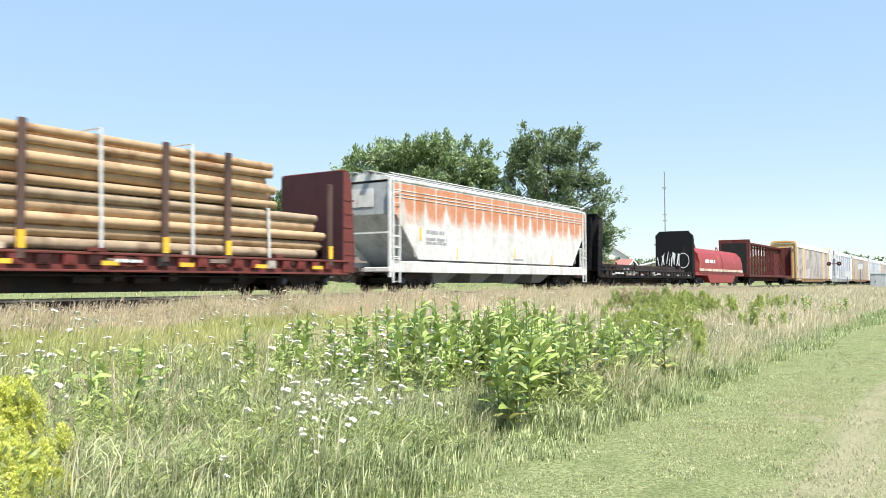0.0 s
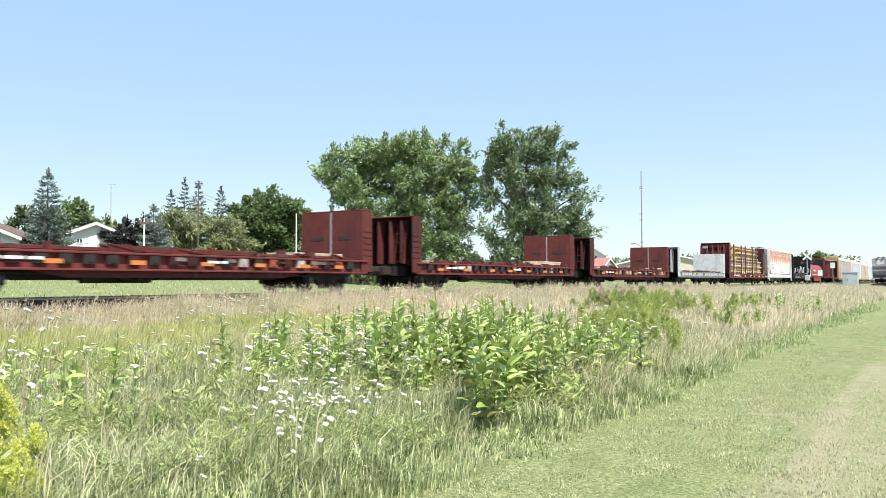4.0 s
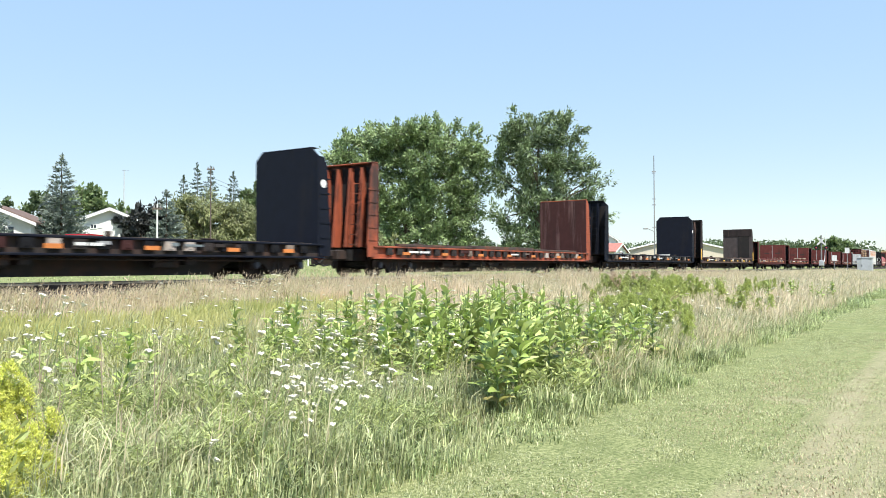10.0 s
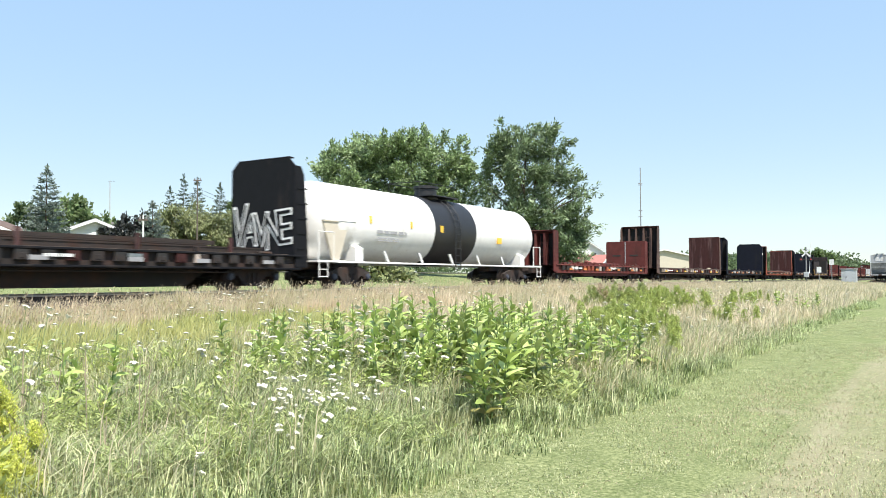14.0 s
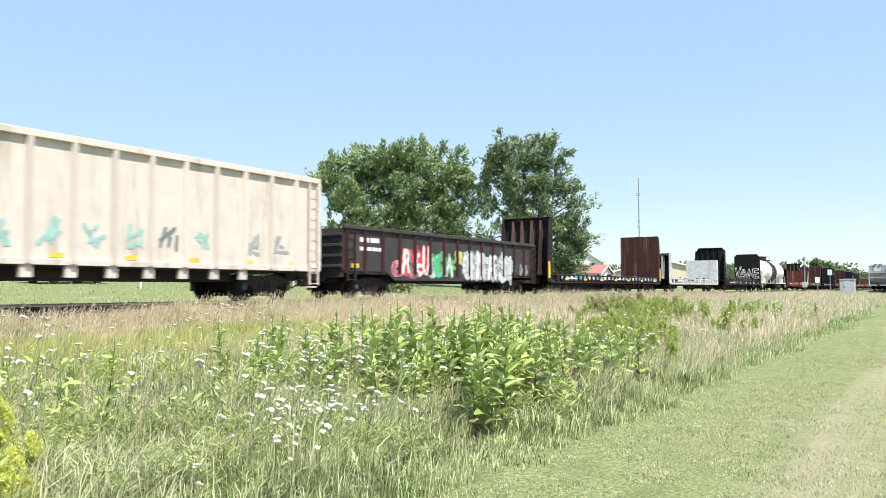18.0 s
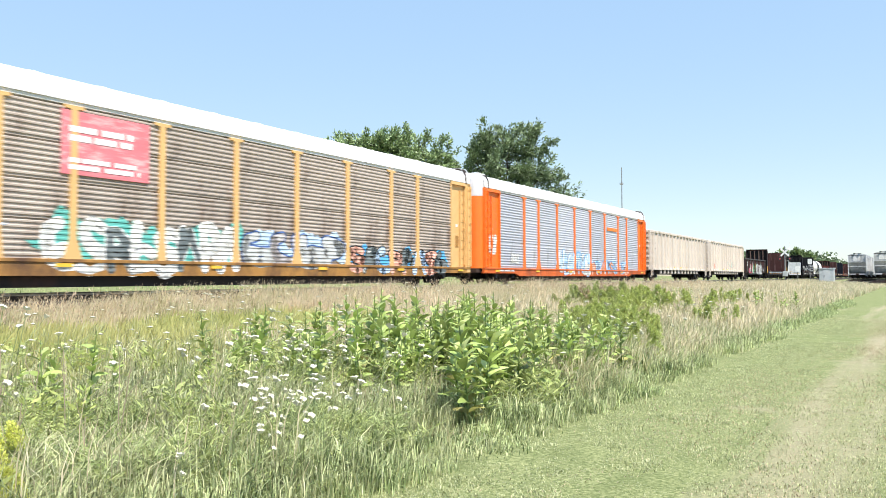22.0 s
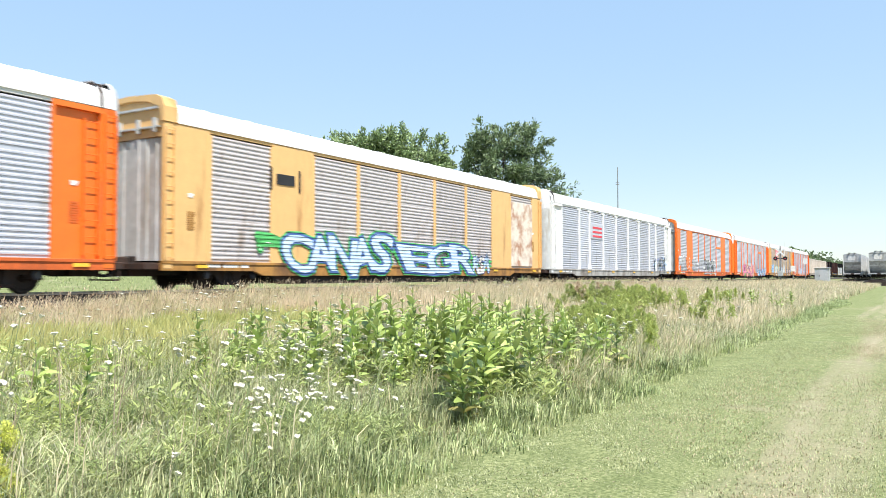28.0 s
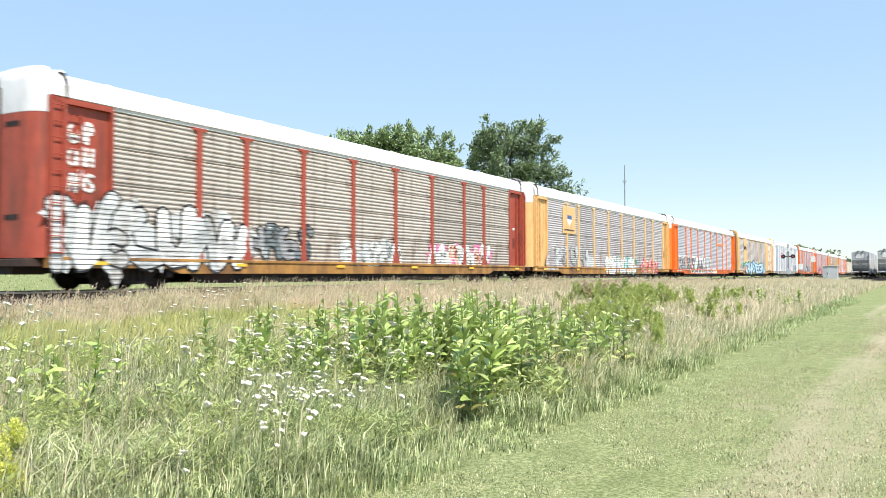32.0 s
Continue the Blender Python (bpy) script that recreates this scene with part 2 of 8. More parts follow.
    "pale_teal": dict(color=(0.32, 0.50, 0.45), rough=0.7, vary=0.3),
    "pink_mark": dict(color=(0.78, 0.22, 0.38), rough=0.6, vary=0.3),
    "salmon_mark": dict(color=(0.80, 0.42, 0.32), rough=0.6, vary=0.3),
    "red_mark": dict(color=(0.62, 0.06, 0.08), rough=0.6, vary=0.3),
    "orange_mark": dict(color=(0.82, 0.20, 0.02), rough=0.5),
    "ladder_white": dict(color=(0.70, 0.70, 0.68), rough=0.5),
    "siding_white": dict(color=(0.80, 0.80, 0.78), rough=0.7, vary=0.05),
    "roof_grey": dict(color=(0.24, 0.25, 0.25), rough=0.9, vary=0.2, fine=120),
    "roof_brown": dict(color=(0.15, 0.10, 0.08), rough=0.9, vary=0.2, fine=120),
    "roof_red": dict(color=(0.36, 0.15, 0.12), rough=0.85, vary=0.2),
    "barn_grey": dict(color=(0.50, 0.52, 0.54), rough=0.6, vary=0.1),
    "barn_tan": dict(color=(0.58, 0.52, 0.42), rough=0.8, vary=0.1),
    "glass_dark": dict(color=(0.03, 0.04, 0.05), rough=0.08, vary=0.05, bump=0),
    "pole_wood": dict(color=(0.13, 0.105, 0.085), rough=0.9, bump=0.4),
    "pole_grey": dict(color=(0.22, 0.22, 0.22), rough=0.7),
    "cabinet_grey": dict(color=(0.52, 0.54, 0.55), rough=0.5, metal=0.3),
    "car_red": dict(color=(0.34, 0.012, 0.02), rough=0.25, vary=0.05),
    "tyre": dict(color=(0.02, 0.02, 0.02), rough=0.9),
    "rim": dict(color=(0.5, 0.5, 0.5), rough=0.35, metal=0.8),
    "bark": dict(color=(0.12, 0.09, 0.065), rough=0.95, bump=0.6, scale=2, fine=18),
    "leaf_maple": dict(color=(0.24, 0.32, 0.145), rough=0.5, vary=0.25, scale=0.8, island=0.55, leaf=0.14, bump=0),
    "leaf_dark": dict(color=(0.19, 0.255, 0.13), rough=0.5, vary=0.2, scale=0.6, island=0.55, leaf=0.12, bump=0),
    "leaf_round": dict(color=(0.15, 0.21, 0.08), rough=0.5, vary=0.2, scale=0.6, island=0.4, leaf=0.3, bump=0),
    "leaf_light": dict(color=(0.235, 0.26, 0.115), rough=0.55, vary=0.2, scale=0.6, island=0.4, leaf=0.32, bump=0),
    "leaf_purple": dict(color=(0.030, 0.034, 0.030), rough=0.5, vary=0.2, island=0.4, leaf=0.2, bump=0),
    "leaf_far": dict(color=(0.11, 0.155, 0.07), rough=0.6, vary=0.2, scale=0.2, island=0.35, leaf=0.25, bump=0),
    "needle_blue": dict(color=(0.19, 0.235, 0.195), rough=0.6, vary=0.2, island=0.4, leaf=0.2, bump=0),
    "needle_dark": dict(color=(0.07, 0.10, 0.06), rough=0.6, vary=0.2, island=0.4, leaf=0.2, bump=0),
    "milkweed": dict(color=(0.33, 0.42, 0.12), rough=0.40, vary=0.15, scale=8, own=0.38, leaf=0.22, bump=0.1, fine=60),
    "milkweed_young": dict(color=(0.46, 0.53, 0.19), rough=0.40, vary=0.15, scale=8, own=0.3, leaf=0.22, bump=0.1, fine=60),
    "milkweed_old": dict(color=(0.46, 0.42, 0.15), rough=0.5, vary=0.2, scale=8, own=0.3, leaf=0.3, bump=0.1, fine=60),
    "milk_stem": dict(color=(0.14, 0.20, 0.06), rough=0.6),
    "lace": dict(color=(0.72, 0.70, 0.57), rough=0.8, vary=0.2, fine=220, leaf=0.2, own=0.08, bump=0),
    "lace_stem": dict(color=(0.30, 0.36, 0.16), rough=0.6, leaf=0.1),
    "goldenrod": dict(color=(0.67, 0.69, 0.17), rough=0.7, vary=0.25, island=0.4, leaf=0.3, bump=0),
    "weed_leaf": dict(color=(0.42, 0.47, 0.18), rough=0.55, vary=0.2, island=0.4, leaf=0.35, bump=0),
    "weed_bright": dict(color=(0.50, 0.56, 0.19), rough=0.55, vary=0.2, island=0.35, leaf=0.4, bump=0),
    "weed_blue": dict(color=(0.40, 0.46, 0.20), rough=0.55, vary=0.2, island=0.4, leaf=0.3, bump=0),
    "dead_stem": dict(color=(0.36, 0.30, 0.21), rough=0.9, vary=0.2, island=0.3, bump=0),
    "seed_head": dict(color=(0.58, 0.46, 0.33), rough=0.9, vary=0.2, island=0.35, leaf=0.3, bump=0),
}.items():
    M[key] = mat(key, **args)


def ground_mat(name, greens, dirt, amount, scale, fine, stripes=0.0):
    """Turf or stones: fine grains of two colours, patches of a third, and worn lines along the railway."""
    m = bpy.data.materials.new(name)
    m.use_nodes = True
    n, l = m.node_tree.nodes, m.node_tree.links
    b = n["Principled BSDF"]
    b.inputs["Roughness"].default_value = 0.95
    b.inputs["Specular IOR Level"].default_value = 0.15
    co = n.new("ShaderNodeNewGeometry").outputs["Position"]
    turn = n.new("ShaderNodeMapping")
    turn.vector_type = "POINT"
    turn.inputs["Rotation"].default_value = (0, 0, TRACK - math.pi / 2)
    l.new(co, turn.inputs["Vector"])
    flat = n.new("ShaderNodeMapping")
    flat.inputs["Scale"].default_value = (0.05, 1.0, 1.0)
    l.new(turn.outputs[0], flat.inputs["Vector"])
    out = None
    for sc, col, lo, hi, src in ((fine, greens[1], 0.40, 0.63, co), (2.2, greens[0], 0.45, 0.75, co), (scale, dirt, 0.60 - 0.25 * amount, 0.74 - 0.2 * amount, co), (1.1, dirt, 0.62 - 0.2 * stripes, 0.80 - 0.2 * stripes, flat.outputs[0])):
        if src is not co and not stripes:
            continue
        t, r = n.new("ShaderNodeTexNoise"), n.new("ShaderNodeMapRange")
        t.inputs["Scale"].default_value, t.inputs["Detail"].default_value, t.inputs["Roughness"].default_value = sc, 8, 0.7
        l.new(src, t.inputs["Vector"])
        r.inputs["From Min"].default_value, r.inputs["From Max"].default_value = lo, hi
        r.inputs["To Max"].default_value = 1.0 if sc == fine else 0.8
        l.new(t.outputs[0], r.inputs["Value"])
        if src is not co:
            # the strip is drier away from the field
            parts, drier, more = n.new("ShaderNodeSeparateXYZ"), n.new("ShaderNodeMapRange"), n.new("ShaderNodeMath")
            l.new(turn.outputs[0], parts.inputs[0])
            drier.inputs["From Min"].default_value, drier.inputs["From Max"].default_value = 2.4, 0.8
            drier.inputs["To Min"].default_value, drier.inputs["To Max"].default_value = -0.12, 0.10
            l.new(parts.outputs[1], drier.inputs["Value"])
            l.new(t.outputs[0], more.inputs[0])
            l.new(drier.outputs[0], more.inputs[1])
            l.new(more.outputs[0], r.inputs["Value"])
        mix = n.new("ShaderNodeMix")
        mix.data_type = "RGBA"
        l.new(r.outputs[0], mix.inputs["Factor"])
        if out is None:
            mix.inputs["A"].default_value = (*greens[0], 1)
        else:
            l.new(out, mix.inputs["A"])
        mix.inputs["B"].default_value = (*col, 1)
        out = mix.outputs["Result"]
        if sc == fine:
            bp = n.new("ShaderNodeBump")
            bp.inputs["Strength"].default_value, bp.inputs["Distance"].default_value = 0.7, 0.02
            l.new(t.outputs[0], bp.inputs["Height"])
            l.new(bp.outputs[0], b.inputs["Normal"])
    l.new(out, b.inputs["Base Color"])
    return m


M["turf"] = ground_mat("turf", ((0.11, 0.14, 0.05), (0.34, 0.36, 0.17)), (0.36, 0.31, 0.215), 0.10, 0.35, 32.0, 0.6)
# thatch colours are darkened to deepen the shade between the grass tufts
M["thatch"] = ground_mat("thatch", ((0.05, 0.062, 0.022), (0.20, 0.20, 0.085)), (0.26, 0.20, 0.11), 0.35, 0.5, 30.0)
M["ballast"] = ground_mat("ballast", ((0.028, 0.024, 0.021), (0.11, 0.095, 0.082)), (0.06, 0.042, 0.034), 0.3, 0.8, 28.0)


def blade_mat(name, low, high, dry, patch=0.5, leaf=0.4, lanes=0.0):
    """Grass: each blade its own mix of two greens, drier in patches of the ground."""
    m = bpy.data.materials.new(name)
    m.use_nodes = True
    n, l = m.node_tree.nodes, m.node_tree.links
    b = n["Principled BSDF"]
    b.inputs["Roughness"].default_value = 0.42
    b.inputs["Specular IOR Level"].default_value = 0.5
    g = n.new("ShaderNodeNewGeometry")
    mix, mix2 = n.new("ShaderNodeMix"), n.new("ShaderNodeMix")
    mix.data_type = mix2.data_type = "RGBA"
    mix.inputs["A"].default_value, mix.inputs["B"].default_value, mix2.inputs["B"].default_value = (*low, 1), (*high, 1), (*dry, 1)
    tuft, spread, both = n.new("ShaderNodeTexNoise"), n.new("ShaderNodeMapRange"), n.new("ShaderNodeMath")
    tuft.inputs["Scale"].default_value, tuft.inputs["Detail"].default_value = 5.0, 2
    l.new(g.outputs["Position"], tuft.inputs["Vector"])
    spread.inputs["From Min"].default_value, spread.inputs["From Max"].default_value = 0.35, 0.65
    spread.inputs["To Min"].default_value, spread.inputs["To Max"].default_value = -0.30, 0.30
    l.new(tuft.outputs[0], spread.inputs["Value"])
    both.use_clamp = True
    l.new(g.outputs["Random Per Island"], both.inputs[0])
    l.new(spread.outputs[0], both.inputs[1])
    l.new(both.outputs[0], mix.inputs["Factor"])
    t, r = n.new("ShaderNodeTexNoise"), n.new("ShaderNodeMapRange")
    t.inputs["Scale"].default_value, t.inputs["Detail"].default_value = 0.5, 4
    if lanes:
        turn, flat = n.new("ShaderNodeMapping"), n.new("ShaderNodeMapping")
        turn.inputs["Rotation"].default_value = (0, 0, TRACK - math.pi / 2)
        flat.inputs["Scale"].default_value = (lanes, 1.6, 1.0)
        flat.inputs["Location"].default_value = (0.0, 2.6, 0.0)
        l.new(g.outputs["Position"], turn.inputs["Vector"])
        l.new(turn.outputs[0], flat.inputs["Vector"])
        l.new(flat.outputs[0], t.inputs["Vector"])
    else:
        l.new(g.outputs["Position"], t.inputs["Vector"])
    r.inputs["From Min"].default_value, r.inputs["From Max"].default_value, r.inputs["To Max"].default_value = 0.40, 0.68, 1.0
    l.new(t.outputs[0], r.inputs["Value"])
    k = n.new("ShaderNodeMath")
    k.operation = "MULTIPLY"
    k.inputs[1].default_value = patch * 2
    k.use_clamp = True
    l.new(r.outputs[0], k.inputs[0])
    l.new(k.outputs[0], mix2.inputs["Factor"])
    l.new(mix.outputs["Result"], mix2.inputs["A"])
    l.new(mix2.outputs["Result"], b.inputs["Base Color"])
    tr, add = n.new("ShaderNodeBsdfTranslucent"), n.new("ShaderNodeMixShader")
    add.inputs[0].default_value = leaf
    l.new(mix2.outputs["Result"], tr.inputs["Color"])
    l.new(b.outputs[0], add.inputs[1])
    l.new(tr.outputs[0], add.inputs[2])
    l.new(add.outputs[0], n["Material Output"].inputs["Surface"])
    return m


M["lawn_blade"] = blade_mat("lawn_blade", (0.18, 0.22, 0.08), (0.58, 0.61, 0.34), (0.56, 0.52, 0.32), 0.3, 0.22, 0.07)
M["dry_lawn_blade"] = blade_mat("dry_lawn_blade", (0.24, 0.185, 0.10), (0.585, 0.49, 0.33), (0.52, 0.43, 0.27), 0.3, 0.2)
M["pale_blade"] = blade_mat("pale_blade", (0.22, 0.25, 0.10), (0.82, 0.83, 0.56), (0.82, 0.74, 0.52), 0.25, 0.3)
M["field_blade"] = blade_mat("field_blade", (0.085, 0.12, 0.035), (0.75, 0.77, 0.43), (0.78, 0.70, 0.45), 0.16, 0.3)
M["dry_blade"] = blade_mat("dry_blade", (0.36, 0.33, 0.15), (0.83, 0.755, 0.52), (0.80, 0.66, 0.48), 0.5, 0.3)
M["lush_blade"] = blade_mat("lush_blade", (0.07, 0.12, 0.028), (0.61, 0.70, 0.345), (0.68, 0.66, 0.36), 0.1, 0.3)
M["bright_blade"] = blade_mat("bright_blade", (0.38, 0.42, 0.13), (0.72, 0.70, 0.29), (0.72, 0.66, 0.32), 0.35, 0.4)


def rusted_side():
    """White paint from which orange rust breaks out below the roof, in one patch between each two seams."""
    m = M["hopper_white"].copy()
    m.name = "hopper_side"
    n, l = m.node_tree.nodes, m.node_tree.links
    b = n["Principled BSDF"]
    old = b.inputs["Base Color"].links[0].from_socket
    co = n.new("ShaderNodeTexCoord").outputs["Object"]
    sep = n.new("ShaderNodeSeparateXYZ")
    l.new(co, sep.inputs[0])

    def op(kind, a, b2=None, clamp=False):
        x = n.new("ShaderNodeMath")
        x.operation, x.use_clamp = kind, clamp
        for i, v in enumerate((a, b2)):
            if v is None:
                continue
            if isinstance(v, (int, float)):
                x.inputs[i].default_value = v
            else:
                l.new(v, x.inputs[i])
        return x.outputs[0]
    wave = op("ABSOLUTE", op("SUBTRACT", op("FRACT", op("ADD", op("DIVIDE", sep.outputs[0], 1.50), 20.5)), 0.5))
    big, small = n.new("ShaderNodeTexNoise"), n.new("ShaderNodeTexNoise")
    for t, sc in ((big, 0.9), (small, 5.0)):
        t.inputs["Scale"].default_value, t.inputs["Detail"].default_value = sc, 6
        l.new(co, t.inputs["Vector"])
    rim = op("MULTIPLY", op("POWER", op("MULTIPLY", wave, 2.0), 7.0), 0.95)
    edge = op("ADD", op("ADD", rim, 2.75), op("MULTIPLY", op("SUBTRACT", big.outputs[0], 0.5), 0.9))
    depth = op("SUBTRACT", sep.outputs[2], edge)
    depth = op("ADD", depth, op("MULTIPLY", op("SUBTRACT", small.outputs[0], 0.5), 0.35))
    mask = op("MULTIPLY", op("DIVIDE", op("ADD", depth, 0.15), 0.55, True), op("LESS_THAN", sep.outputs[2], 4.16))
    mask = op("MULTIPLY", mask, op("ADD", 0.62, op("MULTIPLY", small.outputs[0], 0.5)), True)
    mix = n.new("ShaderNodeMix")
    mix.data_type = "RGBA"
    mix.inputs["B"].default_value = (0.56, 0.19, 0.065, 1)
    l.new(mask, mix.inputs["Factor"])
    l.new(old, mix.inputs["A"])
    l.new(mix.outputs["Result"], b.inputs["Base Color"])
    return m


M["hopper_side"] = rusted_side()


# ---- shapes ----
class Shape:
    """Corners and faces of one part while it is built."""

    def __init__(self):
        self.v, self.f = [], []

    def add(self, verts, faces, m=None):
        k = len(self.v)
        self.v += [tuple(m @ Vector(p)) for p in verts] if m else [tuple(p) for p in verts]
        self.f += [tuple(i + k for i in f) for f in faces]
        return self

    def box(self, x0, x1, y0, y1, z0, z1, c=0.0, m=None):
        """A block; c: the width of its chamfered edges."""
        if not c:
            v = [(x, y, z) for x in (x0, x1) for y in (y0, y1) for z in (z0, z1)]
            return self.add(v, [(0, 1, 3, 2), (4, 6, 7, 5), (0, 4, 5, 1), (2, 3, 7, 6), (0, 2, 6, 4), (1, 5, 7, 3)], m)
        pts, idx = [], {}
        lim = ((x0, x1), (y0, y1), (z0, z1))
        for i in (0, 1):
            for j in (0, 1):
                for k in (0, 1):
                    for ax in range(3):
                        p = []
                        for a, b in enumerate((i, j, k)):
                            e = lim[a][b]
                            p.append(e if a == ax else e + (c if b == 0 else -c))
                        idx[i, j, k, ax] = len(pts)
                        pts.append(p)
        fs = []
        for ax in range(3):
            o = [a for a in range(3) if a != ax]
            for side in (0, 1):
                q = []
                for a, b in ((0, 0), (1, 0), (1, 1), (0, 1)):
                    key = [0, 0, 0]
                    key[ax], key[o[0]], key[o[1]] = side, a, b
                    q.append(idx[(*key, ax)])
                fs.append(tuple(q))
        for ax in range(3):
            o = [a for a in range(3) if a != ax]
            for a in (0, 1):
                for b in (0, 1):
                    q = []
                    for e, w in ((0, o[0]), (0, o[1]), (1, o[1]), (1, o[0])):
                        key = [0, 0, 0]
                        key[ax], key[o[0]], key[o[1]] = e, a, b
                        q.append(idx[(*key, w)])
                    fs.append(tuple(q))
        for i in (0, 1):
            for j in (0, 1):
                for k in (0, 1):
                    fs.append(tuple(idx[i, j, k, ax] for ax in range(3)))
        return self.add(pts, fs, m)

    def prism(self, outline, a0, a1, axis="x", m=None):
        """An outline drawn out along an axis: (y, z) along x, (x, z) along y, (x, y) along z."""
        put = {"x": lambda a, p: (a, p[0], p[1]), "y": lambda a, p: (p[0], a, p[1]), "z": lambda a, p: (p[0], p[1], a)}[axis]
        n = len(outline)
        v = [put(a0, p) for p in outline] + [put(a1, p) for p in outline]
        fs = [(i, (i + 1) % n, n + (i + 1) % n, n + i) for i in range(n)] + [tuple(range(n - 1, -1, -1)), tuple(range(n, 2 * n))]
        return self.add(v, fs, m)

    def tube(self, p0, p1, r0, r1=None, seg=8, caps=True):
        p0, p1 = Vector(p0), Vector(p1)
        r1 = r0 if r1 is None else r1
        q = (p1 - p0).to_track_quat("Z", "Y")
        v = [p + q @ Vector((math.cos(2 * math.pi * i / seg) * r, math.sin(2 * math.pi * i / seg) * r, 0)) for p, r in ((p0, r0), (p1, r1)) for i in range(seg)]
        fs = [(i, (i + 1) % seg, seg + (i + 1) % seg, seg + i) for i in range(seg)]
        if caps:
            fs += [tuple(range(seg - 1, -1, -1)), tuple(range(seg, 2 * seg))]
        return self.add(v, fs)

    def lathe(self, rings, seg=24, axis="x", m=None):
        """A body of revolution: rings of (place on the axis, radius)."""
        v, fs = [], []
        for a, r in rings:
            for i in range(seg):
                c, s = math.cos(2 * math.pi * i / seg) * r, math.sin(2 * math.pi * i / seg) * r
                v.append({"x": (a, c, s), "y": (s, a, c), "z": (c, s, a)}[axis])
        for k in range(len(rings) - 1):
            fs += [(k * seg + i, k * seg + (i + 1) % seg, (k + 1) * seg + (i + 1) % seg, (k + 1) * seg + i) for i in range(seg)]
        fs += [tuple(range(seg - 1, -1, -1)), tuple(range((len(rings) - 1) * seg, len(rings) * seg))]
        return self.add(v, fs, m)

    def mesh(self, name, smooth=False):
        me = bpy.data.meshes.new(name)
        me.from_pydata(self.v, [], self.f)
        if len(self.f) < 20000:
            bm = bmesh.new()
            bm.from_mesh(me)
            bmesh.ops.recalc_face_normals(bm, faces=bm.faces)
            bm.to_mesh(me)
            bm.free()
        if smooth:
            me.shade_smooth()
            me.set_sharp_from_angle(angle=radians(38))
        me.update()
        return me


MESHES = {}


def part(name, shape, material, parent, label="", m=None, smooth=False):
    """One mesh object under a thing or a part. A shape may be built before and shared."""
    me = shape if isinstance(shape, bpy.types.Mesh) else shape.mesh(name, smooth)
    if not me.materials:
        me.materials.append(M[material] if isinstance(material, str) else material)
    ob = new(name, me)
    if parent:
        ob.parent = parent
    if m is not None:
        ob.matrix_basis = m
    if label:
        ob["label"] = label
    return ob


def kept(key, make, material, name, smooth=False):
    """A mesh built once under this key and material, and shared after that."""
    k = (key, material)
    if k not in MESHES:
        MESHES[k] = make().mesh(name, smooth)
        MESHES[k].materials.append(M[material])
    return MESHES[k]


def thing(name, label, category, m, group="", kind=""):
    ob = new(name)
    ob.empty_display_size = 0.2
    ob.matrix_basis = m
    return tagged(ob, label, category, group, kind)


LETTERS = {}


def lettering(body, fat=0.0):
    """The letters' outlines, filled, one unit high and from x = 0 on, lying in the x-z plane and facing -y."""
    if (body, fat) not in LETTERS:
        cu = bpy.data.curves.new("letters", "FONT")
        cu.body, cu.offset, cu.resolution_u, cu.extrude = body, fat, 3, 0.006
        ob = bpy.data.objects.new("letters", cu)
        me = bpy.data.meshes.new_from_object(ob)
        bpy.data.objects.remove(ob)
        co = np.empty(len(me.vertices) * 3, np.float32)
        me.vertices.foreach_get("co", co)
        co = co.reshape(-1, 3)
        LETTERS[body, fat] = (co, [tuple(p.vertices) for p in me.polygons])
        bpy.data.meshes.remove(me)
    return LETTERS[body, fat]


def words(parent, name, body, x0, x1, z0, z1, y, material, fat=0.0, label="", wild=0):
    """Words fitted between x0 and x1, z0 and z1 on a side at y, that face the camera. wild: hand-drawn letters that lean, swell and overlap."""
    s = Shape()
    if not wild:
        base = lettering(body, 0.0)[0]
        lo, hi = base.min(0), base.max(0)
        co, faces = lettering(body, fat)
        sx, sz = (x1 - x0) / (hi[0] - lo[0]), (z1 - z0) / (hi[1] - lo[1])
        s.add([(x0 + (p[0] - lo[0]) * sx, y - p[2], z0 + (p[1] - lo[1]) * sz) for p in co.tolist()], faces)
    else:
        rnd = random.Random(wild)
        w, h = (x1 - x0) / len(body), z1 - z0
        for i, ch in enumerate(body):
            base = lettering(ch, 0.0)[0]
            lo, hi = base.min(0), base.max(0)
            co, faces = lettering(ch, fat)
            big, high, lift, lean, arch = rnd.uniform(1.02, 1.22), rnd.uniform(0.85, 1.12), rnd.uniform(-0.06, 0.06), rnd.uniform(-0.22, 0.22), rnd.uniform(-0.10, 0.10)
            cx = x0 + w * (i + 0.5)
            v = []
            for p in co.tolist():
                u, q = (p[0] - lo[0]) / (hi[0] - lo[0]) - 0.5, (p[1] - lo[1]) / (hi[1] - lo[1])
                v.append((cx + (u * (1 + 0.25 * (0.5 - q) * (1 if i % 2 else -1)) + lean * (q - 0.5)) * w * big, y - p[2] - 0.0015 * i, z0 + h * (lift + high * (q + arch * math.sin(3 * u)))))
            s.add(v, faces)
    me = bpy.data.meshes.new(name)
    me.from_pydata(s.v, [], s.f)
    return part(name, me, ribbed(material, parent), parent, label)


def flat_patch(parent, name, outline, y, material, label="", thick=0.004):
    """A thin coat of paint with this outline in x and z, on a side at y."""
    return part(name, Shape().prism(outline, y - thick, y, "y"), material, parent, label)


def blob(cx, cz, rx, rz, rnd, n=14, rough=0.22):
    return [(cx + rx * math.cos(2 * math.pi * i / n) * (1 + rnd.uniform(-rough, rough)), cz + rz * math.sin(2 * math.pi * i / n) * (1 + rnd.uniform(-rough, rough))) for i in range(n)]


